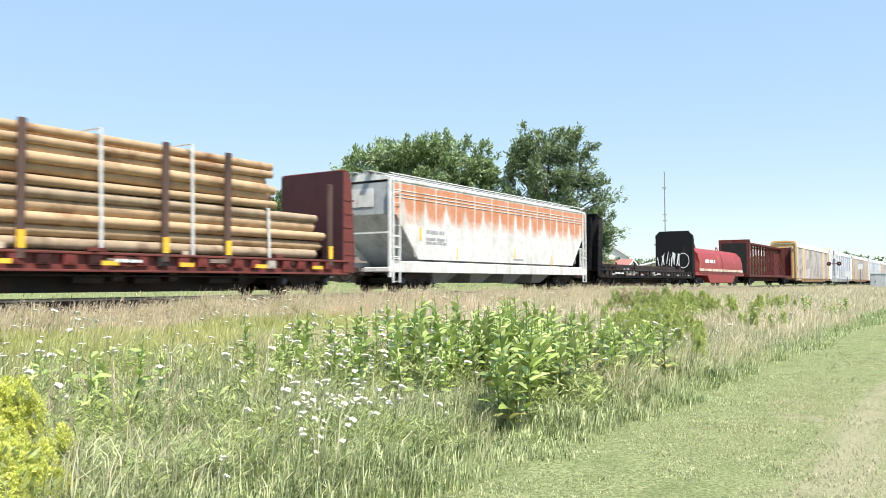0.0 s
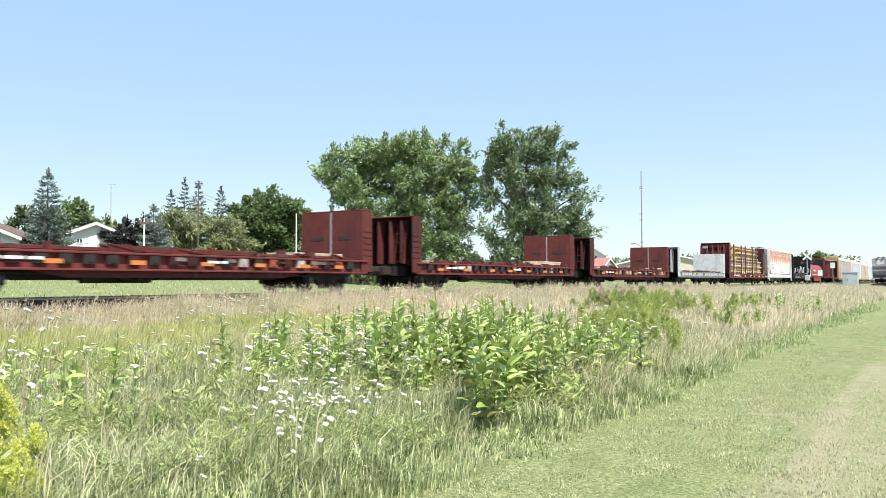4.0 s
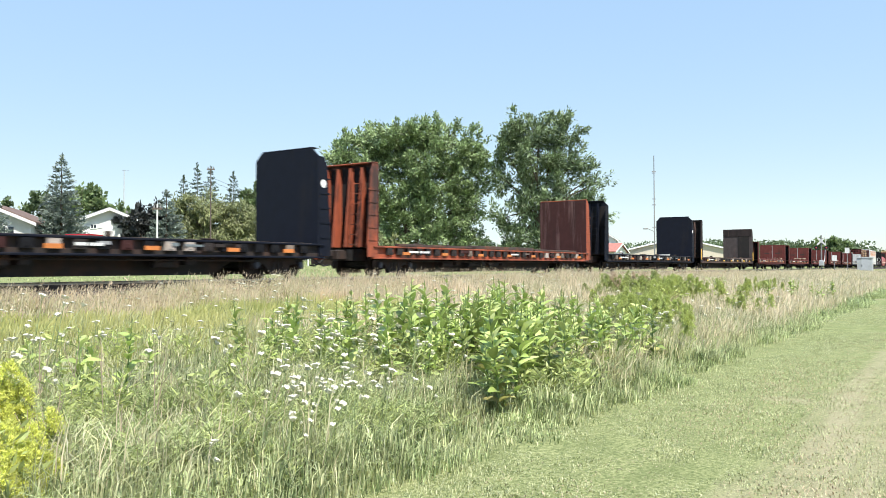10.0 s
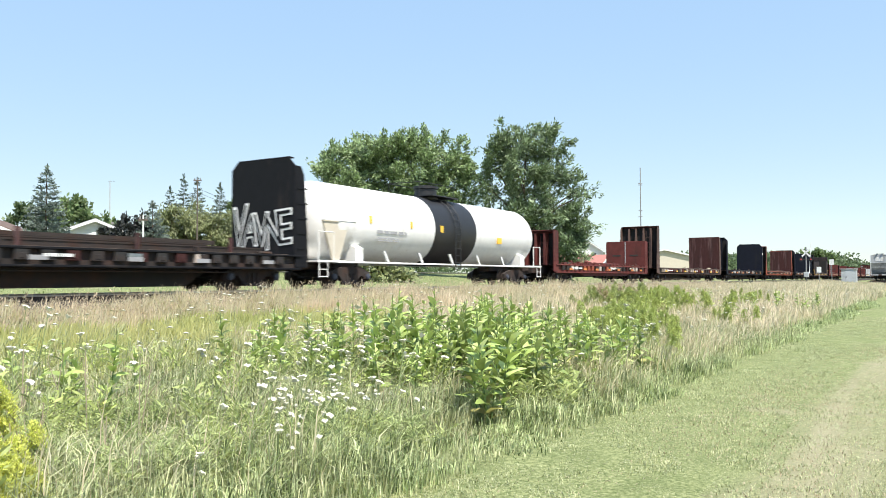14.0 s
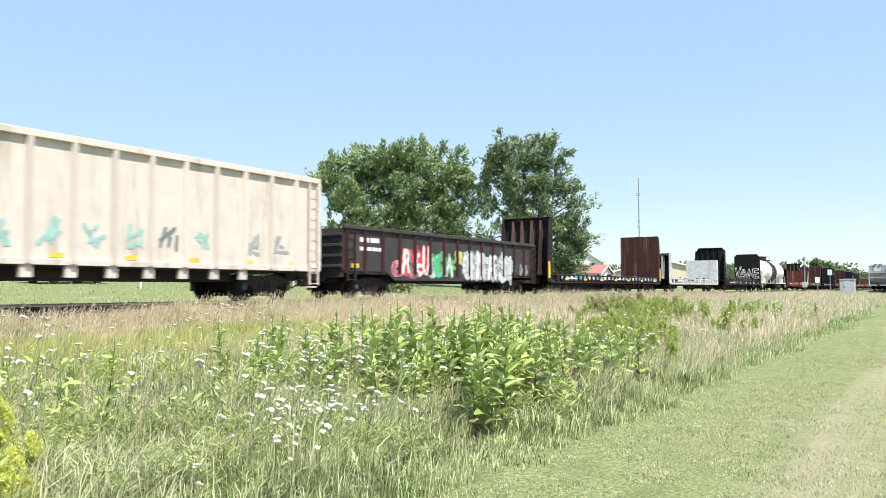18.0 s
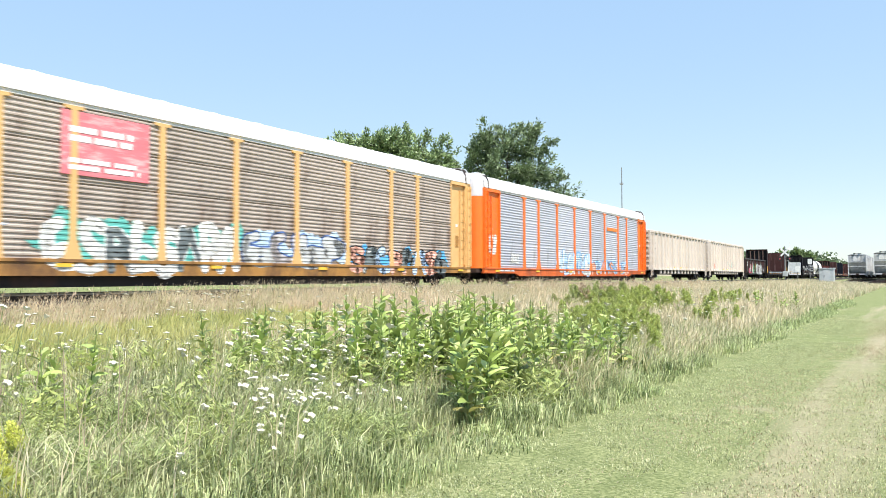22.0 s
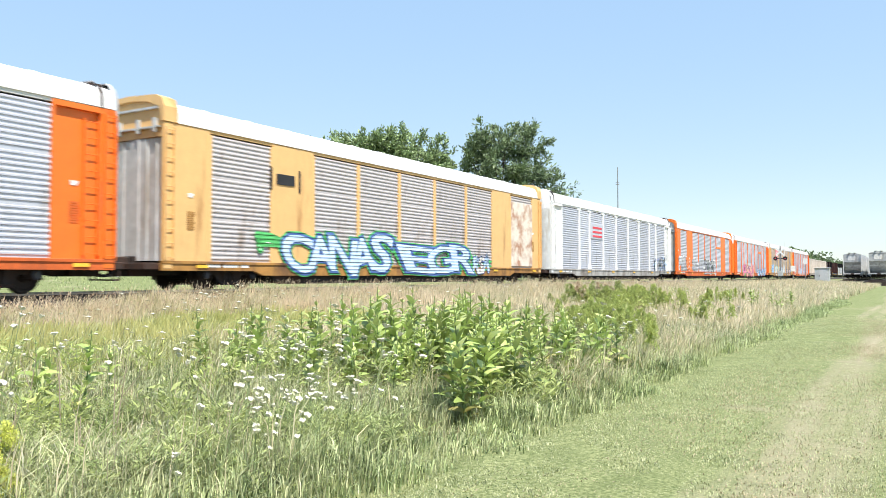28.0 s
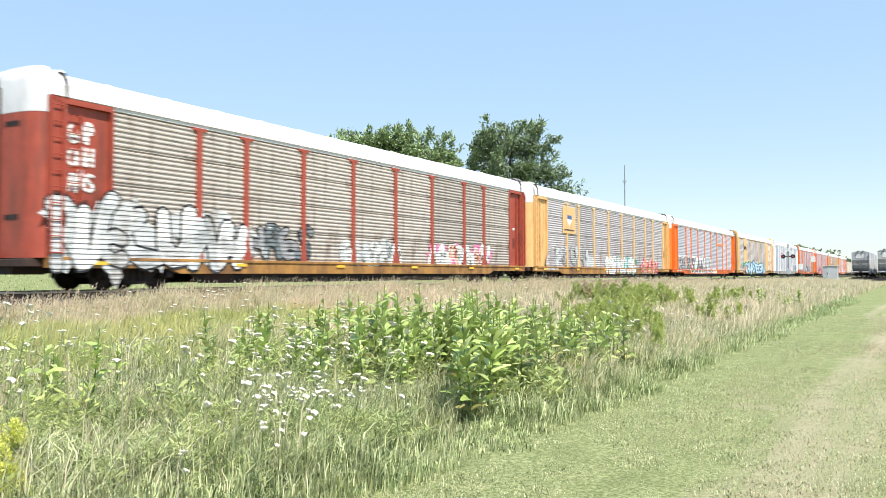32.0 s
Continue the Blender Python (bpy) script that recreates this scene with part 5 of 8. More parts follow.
        part("end_frame", fr, "ladder_white", car, "white end posts and steps")
        truck(car, way * (h - 2.3))
        coupler(car, way * (h - 0.1), way)
        ladder(car, way * (h - 0.4), -1.49, 0.45, top, "ladder_white", 0.40, 0.42)
    for i in range(4):
        x = -h + 4.6 + i * (L - 9.2) / 3
        o = Shape().add([(x - 1.5, -1.35, 1.3), (x + 1.5, -1.35, 1.3), (x + 1.5, 1.35, 1.3), (x - 1.5, 1.35, 1.3), (x - 0.5, -0.6, 0.38), (x + 0.5, -0.6, 0.38), (x + 0.5, 0.6, 0.38), (x - 0.5, 0.6, 0.38)],
                        [(0, 1, 5, 4), (1, 2, 6, 5), (2, 3, 7, 6), (3, 0, 4, 7), (4, 5, 6, 7)])
        part("outlet", o, "hopper_grey", car)
    if rusty:
        mark_bars(car, -h + 2.4, -h + 3.7, 2.3, 2.5, 1, -1.486, "grey_mark", 8)
        mark_bars(car, -h + 2.4, -h + 3.9, 1.9, 2.2, 2, -1.486, "grey_mark", 9)
        mark_bars(car, 0.5, 1.6, 1.42, 1.52, 1, -1.486, "grey_mark", 10)
        for x, z in ((-h + 1.95, 2.3), (-h + 4.6, 1.6), (h - 8.5, 1.7), (h - 4.6, 1.5)):
            part("reflector", Shape().box(x, x + 0.12, -1.489, -1.48, z - 0.25, z + 0.25), "yellow_mark", car, "yellow reflective strip")
    return car


def tall_gondola(front, rear, tags):
    car = rail_car("gondola", "tall cream ribbed steel gondola car", "rail car", front, rear)
    L = front - rear
    h = L / 2
    top, bot, n = 4.02, 1.06, 17
    for sg in (-1, 1):
        y0, y1 = sorted((sg * 1.42, sg * 1.36))
        part("side_wall", Shape().box(-h + 0.05, h - 0.05, y0, y1, bot, top), "cream", car)
        part("top_chord", Shape().box(-h, h, sg * 1.43 - 0.10, sg * 1.43 + 0.10, top - 0.06, top + 0.12, 0.02), "cream", car)
        part("bottom_chord", Shape().box(-h, h, sg * 1.43 - 0.06, sg * 1.43 + 0.06, bot - 0.10, bot + 0.05, 0.01), "cream", car)
        for i in range(n + 1):
            x = -h + 0.1 + i * (L - 0.2) / n
            part("rib", kept("gon_rib", lambda: Shape().prism([(-0.085, 0.0), (-0.06, -0.13), (0.06, -0.13), (0.085, 0.0)], 1.0, 3.96, "z"), "cream", "rib"), None, car, "",
                 Matrix.Translation((x, sg * 1.42, 0)) @ Matrix.Rotation(0 if sg < 0 else math.pi, 4, "Z"))
            if 2 < i < n - 2:
                part("stub_post", kept("gon_stub", lambda: Shape().box(-0.15, 0.15, -0.05, 0.08, 0.66, 0.98, 0.01), "cream", "stub_post"), None, car, "",
                     Matrix.Translation((x, sg * 1.40, 0)) @ Matrix.Rotation(0 if sg < 0 else math.pi, 4, "Z"))
    part("floor", Shape().box(-h + 0.1, h - 0.1, -1.38, 1.38, 0.92, 1.05).box(-h + 3.5, h - 3.5, -0.9, 0.9, 0.6, 0.92), "steel_dark", car)
    for way in (-1, 1):
        e = Shape().box(*sorted((way * (h - 0.12), way * (h - 0.06))), -1.38, 1.38, 0.9, top)
        part("end_wall", e, "cream", car)
        for k in range(8):
            z = 1.15 + k * 0.40
            part("end_rib", Shape().box(*sorted((way * (h - 0.08), way * (h + 0.10))), -1.40, 1.40, z, z + 0.16, 0.01), "cream", car)
        truck(car, way * (h - 2.2))
        coupler(car, way * (h + 0.05), way)
        ladder(car, way * (h - 0.42), -1.53, 0.55, 3.9, "cream", 0.42, 0.36)
        part("step", Shape().box(way * (h - 0.45) - 0.25, way * (h - 0.45) + 0.25, -1.5, -1.42, 0.42, 0.47), "cream", car)
    for i in range(9):
        x = -h + 1.4 + i * (L - 2.8) / 8
        part("reflector", Shape().box(x, x + 0.38, -1.43, -1.42, 1.15, 1.26), "yellow_mark", car, "yellow reflective strip")
    mark_bars(car, -h + 1.5, -h + 2.0, 3.05, 3.2, 1, -1.425, "zinc_brown", 3)
    mark_bars(car, -h + 1.45, -h + 2.1, 2.6, 2.75, 1, -1.425, "zinc_brown", 4)
    if tags:
        for i, (x, c) in enumerate(((-h + 5.8, "grey_mark"), (-h + 8.3, "pale_teal"), (-h + 9.5, "pale_teal"), (-h + 10.7, "pale_teal"), (-h + 11.9, "pale_teal"), (-h + 13.0, "flat_grey"), (-h + 14.2, "pale_teal"), (-h + 16.3, "grey_mark"), (-h + 17.4, "grey_mark"))):
            rnd = random.Random(i)
            s = Shape()
            for k in range(5):
                a, b = (x + rnd.uniform(-0.1, 0.5), 1.4 + rnd.uniform(0, 0.7)), (x + rnd.uniform(-0.1, 0.5), 1.4 + rnd.uniform(0, 0.7))
                s.prism(bar_outline(*a, *b, 0.045, 0.06, 4), -1.428 - 0.001 * k, -1.42, "y")
            part("spray_tag", s, c, car, "small spray-painted letter")
        wild_letters(car, -h + 3.0, -h + 3.6, 1.3, 1.75, -1.42, ("salmon_mark",), "salmon_mark", 2, 5)
    return car


G = (-4.8, -4.2, -2.25, -0.4, -0.1, 0.45, 0.6, 5.3, 6.2, 7.1)      # where its paint begins and ends


def low_gondola(front, rear):
    car = rail_car("gondola", "low black rusted gondola car covered in graffiti", "rail car", front, rear)
    L = front - rear
    h = L / 2
    top, bot, n = 2.56, 0.92, 14
    for sg in (-1, 1):
        y0, y1 = sorted((sg * 1.42, sg * 1.36))
        part("side_wall", Shape().prism([(-h, bot + 0.12), (-h + 2.6, bot + 0.12), (-h + 3.2, bot - 0.22), (h - 3.2, bot - 0.22), (h - 2.6, bot + 0.12), (h, bot + 0.12), (h, top), (-h, top)], y0, y1, "y"), "gon_black", car)
        part("top_chord", Shape().box(-h, h, sg * 1.44 - 0.08, sg * 1.44 + 0.08, top - 0.02, top + 0.13, 0.02), "gon_black", car)
        for i in range(n + 1):
            x = -h + 0.15 + i * (L - 0.3) / n
            part("rib", kept("lowgon_rib", lambda: Shape().prism([(-0.08, 0.0), (-0.05, -0.085), (0.05, -0.085), (0.08, 0.0)], 0.95, 2.54, "z"), "rusty_plate", "rib"), None, car, "rust-brown side rib",
                 Matrix.Translation((x, sg * 1.42, 0)) @ Matrix.Rotation(0 if sg < 0 else math.pi, 4, "Z"))
    part("floor", Shape().box(-h + 0.1, h - 0.1, -1.38, 1.38, 0.92, 1.02).box(-h + 0.5, h - 0.5, -0.4, 0.4, 0.6, 0.92), "steel_dark", car)
    for way in (-1, 1):
        part("end_wall", Shape().box(*sorted((way * (h - 0.10), way * (h - 0.03))), -1.38, 1.38, 0.8, top), "gon_black", car)
        for k in range(4):
            part("end_rib", Shape().box(*sorted((way * (h - 0.05), way * (h + 0.07))), -1.38, 1.38, 1.15 + k * 0.38, 1.25 + k * 0.38, 0.01), "gon_black", car)
        truck(car, way * (h - 2.1))
        coupler(car, way * (h + 0.05), way)
        ladder(car, way * (h - 0.35), -1.51, 0.7, 2.45, "steel_dark", 0.42, 0.35)
    wild_letters(car, G[0], G[1], 0.85, 1.55, -1.42, ("pink_mark",), "salmon_mark", 1, 6)
    wild_letters(car, G[1], G[2], 0.85, 2.1, -1.42, ("white_mark", "flat_grey", "white_mark"), "red_mark", 3, 4, "red_mark")
    wild_letters(car, G[2], G[3], 0.85, 2.0, -1.42, ("flat_white", "teal_mark", "flat_grey"), "green_mark", 3, 8, "green_mark")
    wild_letters(car, G[4], G[5], 1.5, 2.1, -1.42, ("bright_tag",), "bright_tag", 2, 9)
    wild_letters(car, G[6], G[7], 0.75, 2.05, -1.426, ("white_mark", "flat_white", "white_mark", "flat_white"), "flat_grey", 6, 3, "pale_teal", fat=1.2, solid="flat_white")
    for i in range(n + 1):
        x = -h + 0.15 + i * (L - 0.3) / n
        if G[6] < x < G[7]:
            part("painted_rib", Shape().box(x - 0.05, x + 0.05, -1.508, -1.50, 0.96, 1.95 + 0.1 * math.sin(5 * i)), "flat_white", car, "sprayed face of a rib")
    wild_letters(car, G[8], G[9], 1.0, 1.7, -1.42, ("flat_grey", "salmon_mark"), "grey_mark", 1, 7)
    mark_bars(car, -h + 1.0, -h + 2.3, 2.05, 2.3, 1, -1.425, "white_mark", 2)
    mark_bars(car, -h + 1.0, -h + 2.3, 1.75, 1.95, 1, -1.425, "white_mark", 3)
    for x in (-h + 0.5, -h + 4.2, -h + 9.0, h - 4.5, h - 1.2):
        part("reflector", Shape().box(x, x + 0.42, -1.43, -1.42, 1.15, 1.3), "yellow_mark", car, "yellow reflective strip")
    return car


def coil_car(front, rear):
    car = rail_car("coil_car", "dull red coil steel car with a rounded hood", "rail car", front, rear)
    h = (front - rear) / 2
    prof = [(-1.45, 1.15), (-1.48, 2.0), (-1.3, 2.7), (-0.85, 3.15), (0, 3.3), (0.85, 3.15), (1.3, 2.7), (1.48, 2.0), (1.45, 1.15)]
    inner = [(y * 0.95, z - 0.06 if z > 1.2 else z) for y, z in prof]
    for i, (a, b) in enumerate(((-h + 0.9, -0.05), (0.05, h - 0.9))):
        hood = part("hood", Shape().prism(prof + inner[::-1], a, b, "x"), "coil_red", car, "rounded red hood", smooth=True)
        for x in (a + 0.02, b - 0.05):
            part("hood_end", Shape().prism(prof, x, x + 0.03, "x"), "coil_red", hood)
        lug = Shape()
        for y in (-0.4, 0.4):
            lug.tube(((a + b) / 2 + y, 0, 3.25), ((a + b) / 2 + y * 0.6, 0, 3.55), 0.05, seg=6)
        lug.tube(((a + b) / 2 - 0.24, 0, 3.55), ((a + b) / 2 + 0.24, 0, 3.55), 0.05, seg=6)
        part("lifting_lug", lug, "coil_red", hood)
        part("band", Shape().box(a, b, -1.5, -1.47, 1.3, 1.5), "pale_panel", hood)
    part("trough", Shape().prism([(-h, 0.95), (-h + 3.4, 0.95), (-h + 4.2, 0.35), (h - 4.2, 0.35), (h - 3.4, 0.95), (h, 0.95), (h, 1.2), (-h, 1.2)], -1.4, 1.4, "y"), "coil_red", car)
    for way in (-1, 1):
        truck(car, way * (h - 2.0))
        coupler(car, way * h, way)
    mark_bars(car, -h + 2.5, -h + 5.5, 1.9, 2.3, 1, -1.49, "white_mark", 6)
    return car


def centre_beam(front, rear):
    car = rail_car("centre_beam_car", "empty maroon centre-beam lumber car", "rail car", front, rear)
    h = (front - rear) / 2
    part("deck", Shape().box(-h, h, -1.45, 1.45, 0.9, 1.15, 0.02).box(-h + 3, h - 3, -0.5, 0.5, 0.5, 0.9), "oxide", car)
    part("top_beam", Shape().box(-h, h, -0.35, 0.35, 4.35, 4.55, 0.02), "oxide", car)
    for way in (-1, 1):
        part("end_wall", Shape().box(*sorted((way * h, way * (h - 0.12))), -1.45, 1.45, 0.9, 4.6, 0.02), "oxide", car)
        part("end_post", Shape().box(*sorted((way * h, way * (h - 0.5))), -1.47, -1.40, 0.9, 4.6), "oxide", car)
        truck(car, way * (h - 2.2))
        coupler(car, way * h, way)
    # a flat dark panel stands for the shade inside the end wall's frame
    part("end_recess", Shape().box(-h - 0.012, -h, -1.2, 1.2, 1.35, 4.25), "recess_dark", car, "flat dark panel, painted shade of the end wall's recess")
    part("end_gusset", Shape().box(h - 3.2, h - 0.12, -0.06, 0.06, 1.15, 4.0), "oxide", car, "solid end panel of the beam")
    n = 14
    for i in range(n):
        x = -h + 0.9 + i * (2 * h - 4.4) / (n - 1)
        up = part("upright", Shape().box(x - 0.06, x + 0.06, -0.10, 0.10, 1.15, 4.35), "oxide", car)
        part("brace", Shape().tube((x, -0.32, 4.38), (x, -1.30, 1.15), 0.035, seg=6), "oxide", up)
    return car


def far_rack(front, rear, paint, sheet, label, **more):
    return auto_rack(label, front, rear, paint, sheet, **more)


# the head of the train, far off at the start
far_rack(248.2, 221.2, "rack_tan", "zinc_warm", "grey and yellow autorack car with white roof", kind="B")
far_rack(219.8, 192.8, "rack_white", "zinc", "grey autorack car with white posts")
far_rack(191.3, 164.3, "rack_tan", "zinc_warm", "yellow autorack car with grey screens", kind="B")
far_rack(162.9, 135.9, "rack_white", "zinc", "grey autorack car with white posts")
far_rack(134.3, 106.6, "rack_tan", "zinc_warm", "weathered yellow autorack car with warm grey screens", kind="B", end_top="rack_yellow", end_low="rack_yellow", hood="rack_yellow")
centre_beam(103.7, 81.3)
coil_car(79.2, 63.1)


def rail_load(car, h, z=1.18):
    for k in range(9):
        y = -1.15 + k * 0.27
        a = random.Random(k).uniform(0, 1.0)
        part("steel_rail", Shape().box(-h + 2.0 + a, h - 2.4 + a, y - 0.06, y + 0.06, z, z + 0.03).box(-h + 2.0 + a, h - 2.4 + a, y - 0.015, y + 0.015, z + 0.03, z + 0.13)
             .box(-h + 2.0 + a, h - 2.4 + a, y - 0.035, y + 0.035, z + 0.13, z + 0.17), "rail", car, "rusty loose rail")
    for k in range(5):
        x = -h + 3.0 + k * (2 * h - 6) / 4
        part("stake", Shape().box(x - 0.05, x + 0.05, -1.32, -1.24, 1.0, 1.62), "rusty_plate", car)
    for k in range(7):
        y = -1.0 + k * 0.3
        part("steel_rail", Shape().box(-h + 2.6, h - 3.4, y - 0.05, y + 0.05, z + 0.2, z + 0.23).box(-h + 2.6, h - 3.4, y - 0.03, y + 0.03, z + 0.24, z + 0.34), "rail", car, "rusty loose rail")


black0 = flat_car("bulkhead_flat", "black bulkhead flat car with a spray-tagged end wall", 62.7, 43.7, "black", 4.38, belly=True, strip="grey_mark", seed=1)
rail_load(black0, 9.5)
hopper_car("white covered hopper with orange rust along its top", 41.5, 23.3, "hopper_white", True)


def log_car():
    car = flat_car("log_car", "red bulkhead flat car loaded with long peeled logs", 21.3, 2.10, "log_red", 4.25, face="oxide_deep", belly=True, pockets="oxide_bright", web="log_red", recess="log_red", shoulders=False, seed=2, stripe=False, marks="white_mark")
    h = (21.3 - 1.65) / 2
    rnd = random.Random(7)
    x_first, x_last = -h + 1.6, h - 1.9
    r = 0.155
    def log(x0, x1, y, z, rad, material):
        ring, n, seg = [], 5, 12
        bow, turn = rnd.uniform(-0.05, 0.05), rnd.uniform(0, 6.28)
        v, fs = [], []
        for k in range(n):
            a = k / (n - 1)
            rr = rad * (1.06 - 0.12 * a) if turn > 3 else rad * (0.94 + 0.12 * a)
            oz, oy = bow * math.sin(math.pi * a), bow * 0.6 * math.cos(turn) * math.sin(math.pi * a)
            for i in range(seg):
                q = 2 * math.pi * i / seg
                w = rr * (1 + 0.03 * math.sin(3 * q + turn))
                v.append((x0 + (x1 - x0) * a, y + oy + w * math.cos(q), z + oz + w * math.sin(q)))
        for k in range(n - 1):
            fs += [(k * seg + i, k * seg + (i + 1) % seg, (k + 1) * seg + (i + 1) % seg, (k + 1) * seg + i) for i in range(seg)]
        me = Shape().add(v, fs).mesh("log", True)
        me.materials.append(M[material])
        lg = part("log", me, None, car)
        for k in (0, n - 1):
            part("cut_end", Shape().add(v[k * seg:(k + 1) * seg], [tuple(range(seg))]), "log_end", lg, "pale sawn log end")
        return lg
    for row in range(5):
        z = 1.34 + row * 0.30
        for k in range(7):
            y = -1.13 + k * 0.36 + (0.13 if row % 2 else 0) * (1 if k < 6 else 0)
            log(x_first + rnd.uniform(-0.6, 0.2), x_last + 0.5 + rnd.uniform(-0.4, 0.25), y, z + rnd.uniform(-0.02, 0.02), r + rnd.uniform(-0.02, 0.025), "grey_log" if (row < 1 or rnd.random() < 0.25) else "bark_log")
    for row in range(6):
        z = 2.86 + row * 0.235
        for k in range(8 if row < 5 else 6):
            y = -1.16 + k * 0.31 + (0.12 if row % 2 else 0)
            log(x_first + (3.0 if k < 2 else 1.8) + rnd.uniform(-0.5, 0.3), x_last - 1.7 + rnd.uniform(-0.4, 0.4), min(y, 1.2), z + rnd.uniform(-0.02, 0.02), 0.125 + rnd.uniform(-0.015, 0.02), "bark_log")
    for x in (h - 1.26, h - 5.66, h - 7.81, h - 11.7, h - 13.8, h - 17.6):
        for sg in (-1, 1):
            st = part("stake", Shape().box(x - 0.09, x + 0.09, *sorted((sg * 1.40, sg * 1.52)), 0.95, 4.18 if x < h - 2 else 3.7, 0.015), "brown", car, "dark steel side stake")
            part("stake_mark", Shape().box(x - 0.095, x + 0.095, *sorted((sg * 1.51, sg * 1.526)), 1.2, 1.62), "yellow_mark", st, "yellow band")
    for x, z in ((h - 3.9, 2.7), (h - 6.8, 4.28), (h - 9.6, 4.28), (h - 12.8, 4.28), (h - 16.3, 2.8)):
        part("strap", Shape().prism([(x - 0.04, 1.0), (x + 0.05, 1.0), (x - 0.02, z), (x - 0.11, z)], -1.36, -1.345, "y").box(x - 0.11, x - 0.02, -1.36, 1.36, z, z + 0.012), "strap", car, "pale webbing strap")
    for y in (-0.58, 0.0, 0.58):
        for k in range(4):
            part("slot", Shape().box(-h + 0.525, -h + 0.55, y - 0.17, y + 0.17, 1.45 + 0.68 * k, 1.80 + 0.68 * k), "recess_dark", car, "dark slot in the end wall")
    mark_bars(car, -h - 0.0 + 0.12, -h + 0.3, 3.6, 3.9, 2, -1.475, "white_mark", 3)
    part("end_sign", Shape().box(-h + 0.30, -h + 0.335, 0.75, 1.25, 3.75, 4.0), "grey_mark", car)
    return car


log_car()


def lumber_pack(car, x, y, n, long, seed, z=1.17, material="lumber"):
    rnd = random.Random(seed)
    for k in range(n):
        zz = z + 0.10 * (k // 3)
        yy = y + 0.42 * (k % 3)
        a = rnd.uniform(-0.15, 0.15)
        part("timber", Shape().box(x + a, x + a + long, yy, yy + 0.38, zz, zz + 0.095, 0.012), material, car, "weathered loose timber")


white1 = flat_car("bulkhead_flat", "white bulkhead flat car with scattered timbers", -0.43, -16.65, "flat_white", 3.12, belly=False, sill="flat_grey", pockets="flat_white", shoulders=False, square=True, front_top=3.0, seed=3, marks="flat_white", beam="rusty_plate")
lumber_pack(white1, 4.2, -1.3, 6, 2.2, 1)
lumber_pack(white1, -7.0, -1.2, 3, 1.5, 2)
lumber_pack(white1, -1.0, -1.2, 3, 2.5, 3, material="rusty_plate")
for i, (f, r) in enumerate(((-19.75, -35.9), (-38.9, -55.14), (-58.3, -74.6), (-77.7, -94.05), (-97.0, -113.27))):
    red = flat_car("bulkhead_flat", "maroon bulkhead flat car with timbers on its deck", f, r, "oxide", 3.0, belly=True, pockets="web_dark", web="oxide_bright", beam="oxide", slots=1, square=True, shoulders=False, seed=10 + i, sill="oxide_bright", strip="faded_orange")
    lumber_pack(red, 4.4, -1.3, 6 if i % 2 == 0 else 9, 2.3, 20 + i)
    lumber_pack(red, -6.8, -1.25, 3, 1.0 + 0.3 * i, 30 + i)
    if i > 2:
        for k in range(9):
            lumber_pack(red, -5.5 + k * 1.15, -1.38, 1, 0.5, 40 + k, 1.14, "flat_white")
brown0 = flat_car("bulkhead_flat", "dark brown bulkhead flat car with yellow stripes", -116.3, -136.55, "brown_dark", 4.25, shoulders=False, stripe=True, pockets="web_dark", web="brown", sill="brown", face="brown_face", inner="brown", seed=50)
part("top_band", Shape().box(9.69, 9.72, -1.44, 1.44, 3.55, 4.22), "brown_dark", brown0)
part("door_panel", Shape().box(9.70, 9.72, -1.2, -0.05, 1.3, 3.6), "recess_dark", brown0)
navy1 = flat_car("bulkhead_flat", "navy black bulkhead flat car with cut corners", -139.1, -158.38, "navy", 4.40, pockets="black", strip="faded_orange", seed=51)
flat_car("bulkhead_flat", "faded orange bulkhead flat car with a rust-brown wall", -161.2, -181.65, "flat_orange", 4.22, face="rusty_plate", inner="flat_orange", shoulders=False, pockets="web_dark", web="flat_orange", beam="deck_steel", strip="faded_orange", seed=52)
navy2 = flat_car("bulkhead_flat", "navy black bulkhead flat car with cut corners", -184.2, -203.5, "navy", 4.40, pockets="black", strip="faded_orange", seed=53)
for c, h in ((navy1, 9.865), (navy2, 9.875)):
    part("spot_mark", Shape().lathe([(-1.475, 0.14), (-1.465, 0.14)], 12, "y", Matrix.Translation((h - 0.35, 0, 3.2))), "white_mark", c)
    mark = mark_bars(c, -0.3, 0.25, 1.8, 2.4, 5, 0, "white_mark", 9)
    mark.matrix_basis = Matrix.Translation((-h + 0.19, 0, 0)) @ Matrix.Rotation(-math.pi / 2, 4, "Z")
flat_car("bulkhead_flat", "rusty brown bulkhead flat car with ribbed end walls", -206.5, -226.92, "brown", 4.30, face="rusty_plate", inner="brown", shoulders=False, pockets="oxide", seed=54)
flat_car("bulkhead_flat", "maroon bulkhead flat car with slotted end wall", -229.75, -246.0, "oxide", 3.0, belly=True, pockets="web_dark", web="oxide_bright", beam="oxide", slots=1, square=True, shoulders=False, seed=55, sill="oxide_bright", strip="faded_orange")
tank_car(-248.15, -266.15)
navy3 = flat_car("bulkhead_flat", "black bulkhead flat car with tagged wall and loose rails", -266.64, -285.7, "black", 4.40, strip="grey_mark", seed=56)
rail_load(navy3, 9.53)
w = words(navy3, "spray_tag", "VAVNE", -1.32, 1.3, 1.5, 2.75, 0, "white_mark", 0.03, "white spray-painted outline letters", 5)
w.matrix_basis = Matrix.Translation((9.755 - 0.635, 0, 0)) @ Matrix.Rotation(-math.pi / 2, 4, "Z")
w2 = words(navy3, "spray_tag", "VAVNE", -1.32, 1.3, 1.5, 2.75, -0.012, "black", -0.012, "", 5)
w2.matrix_basis = w.matrix_basis
rnd = random.Random(4)
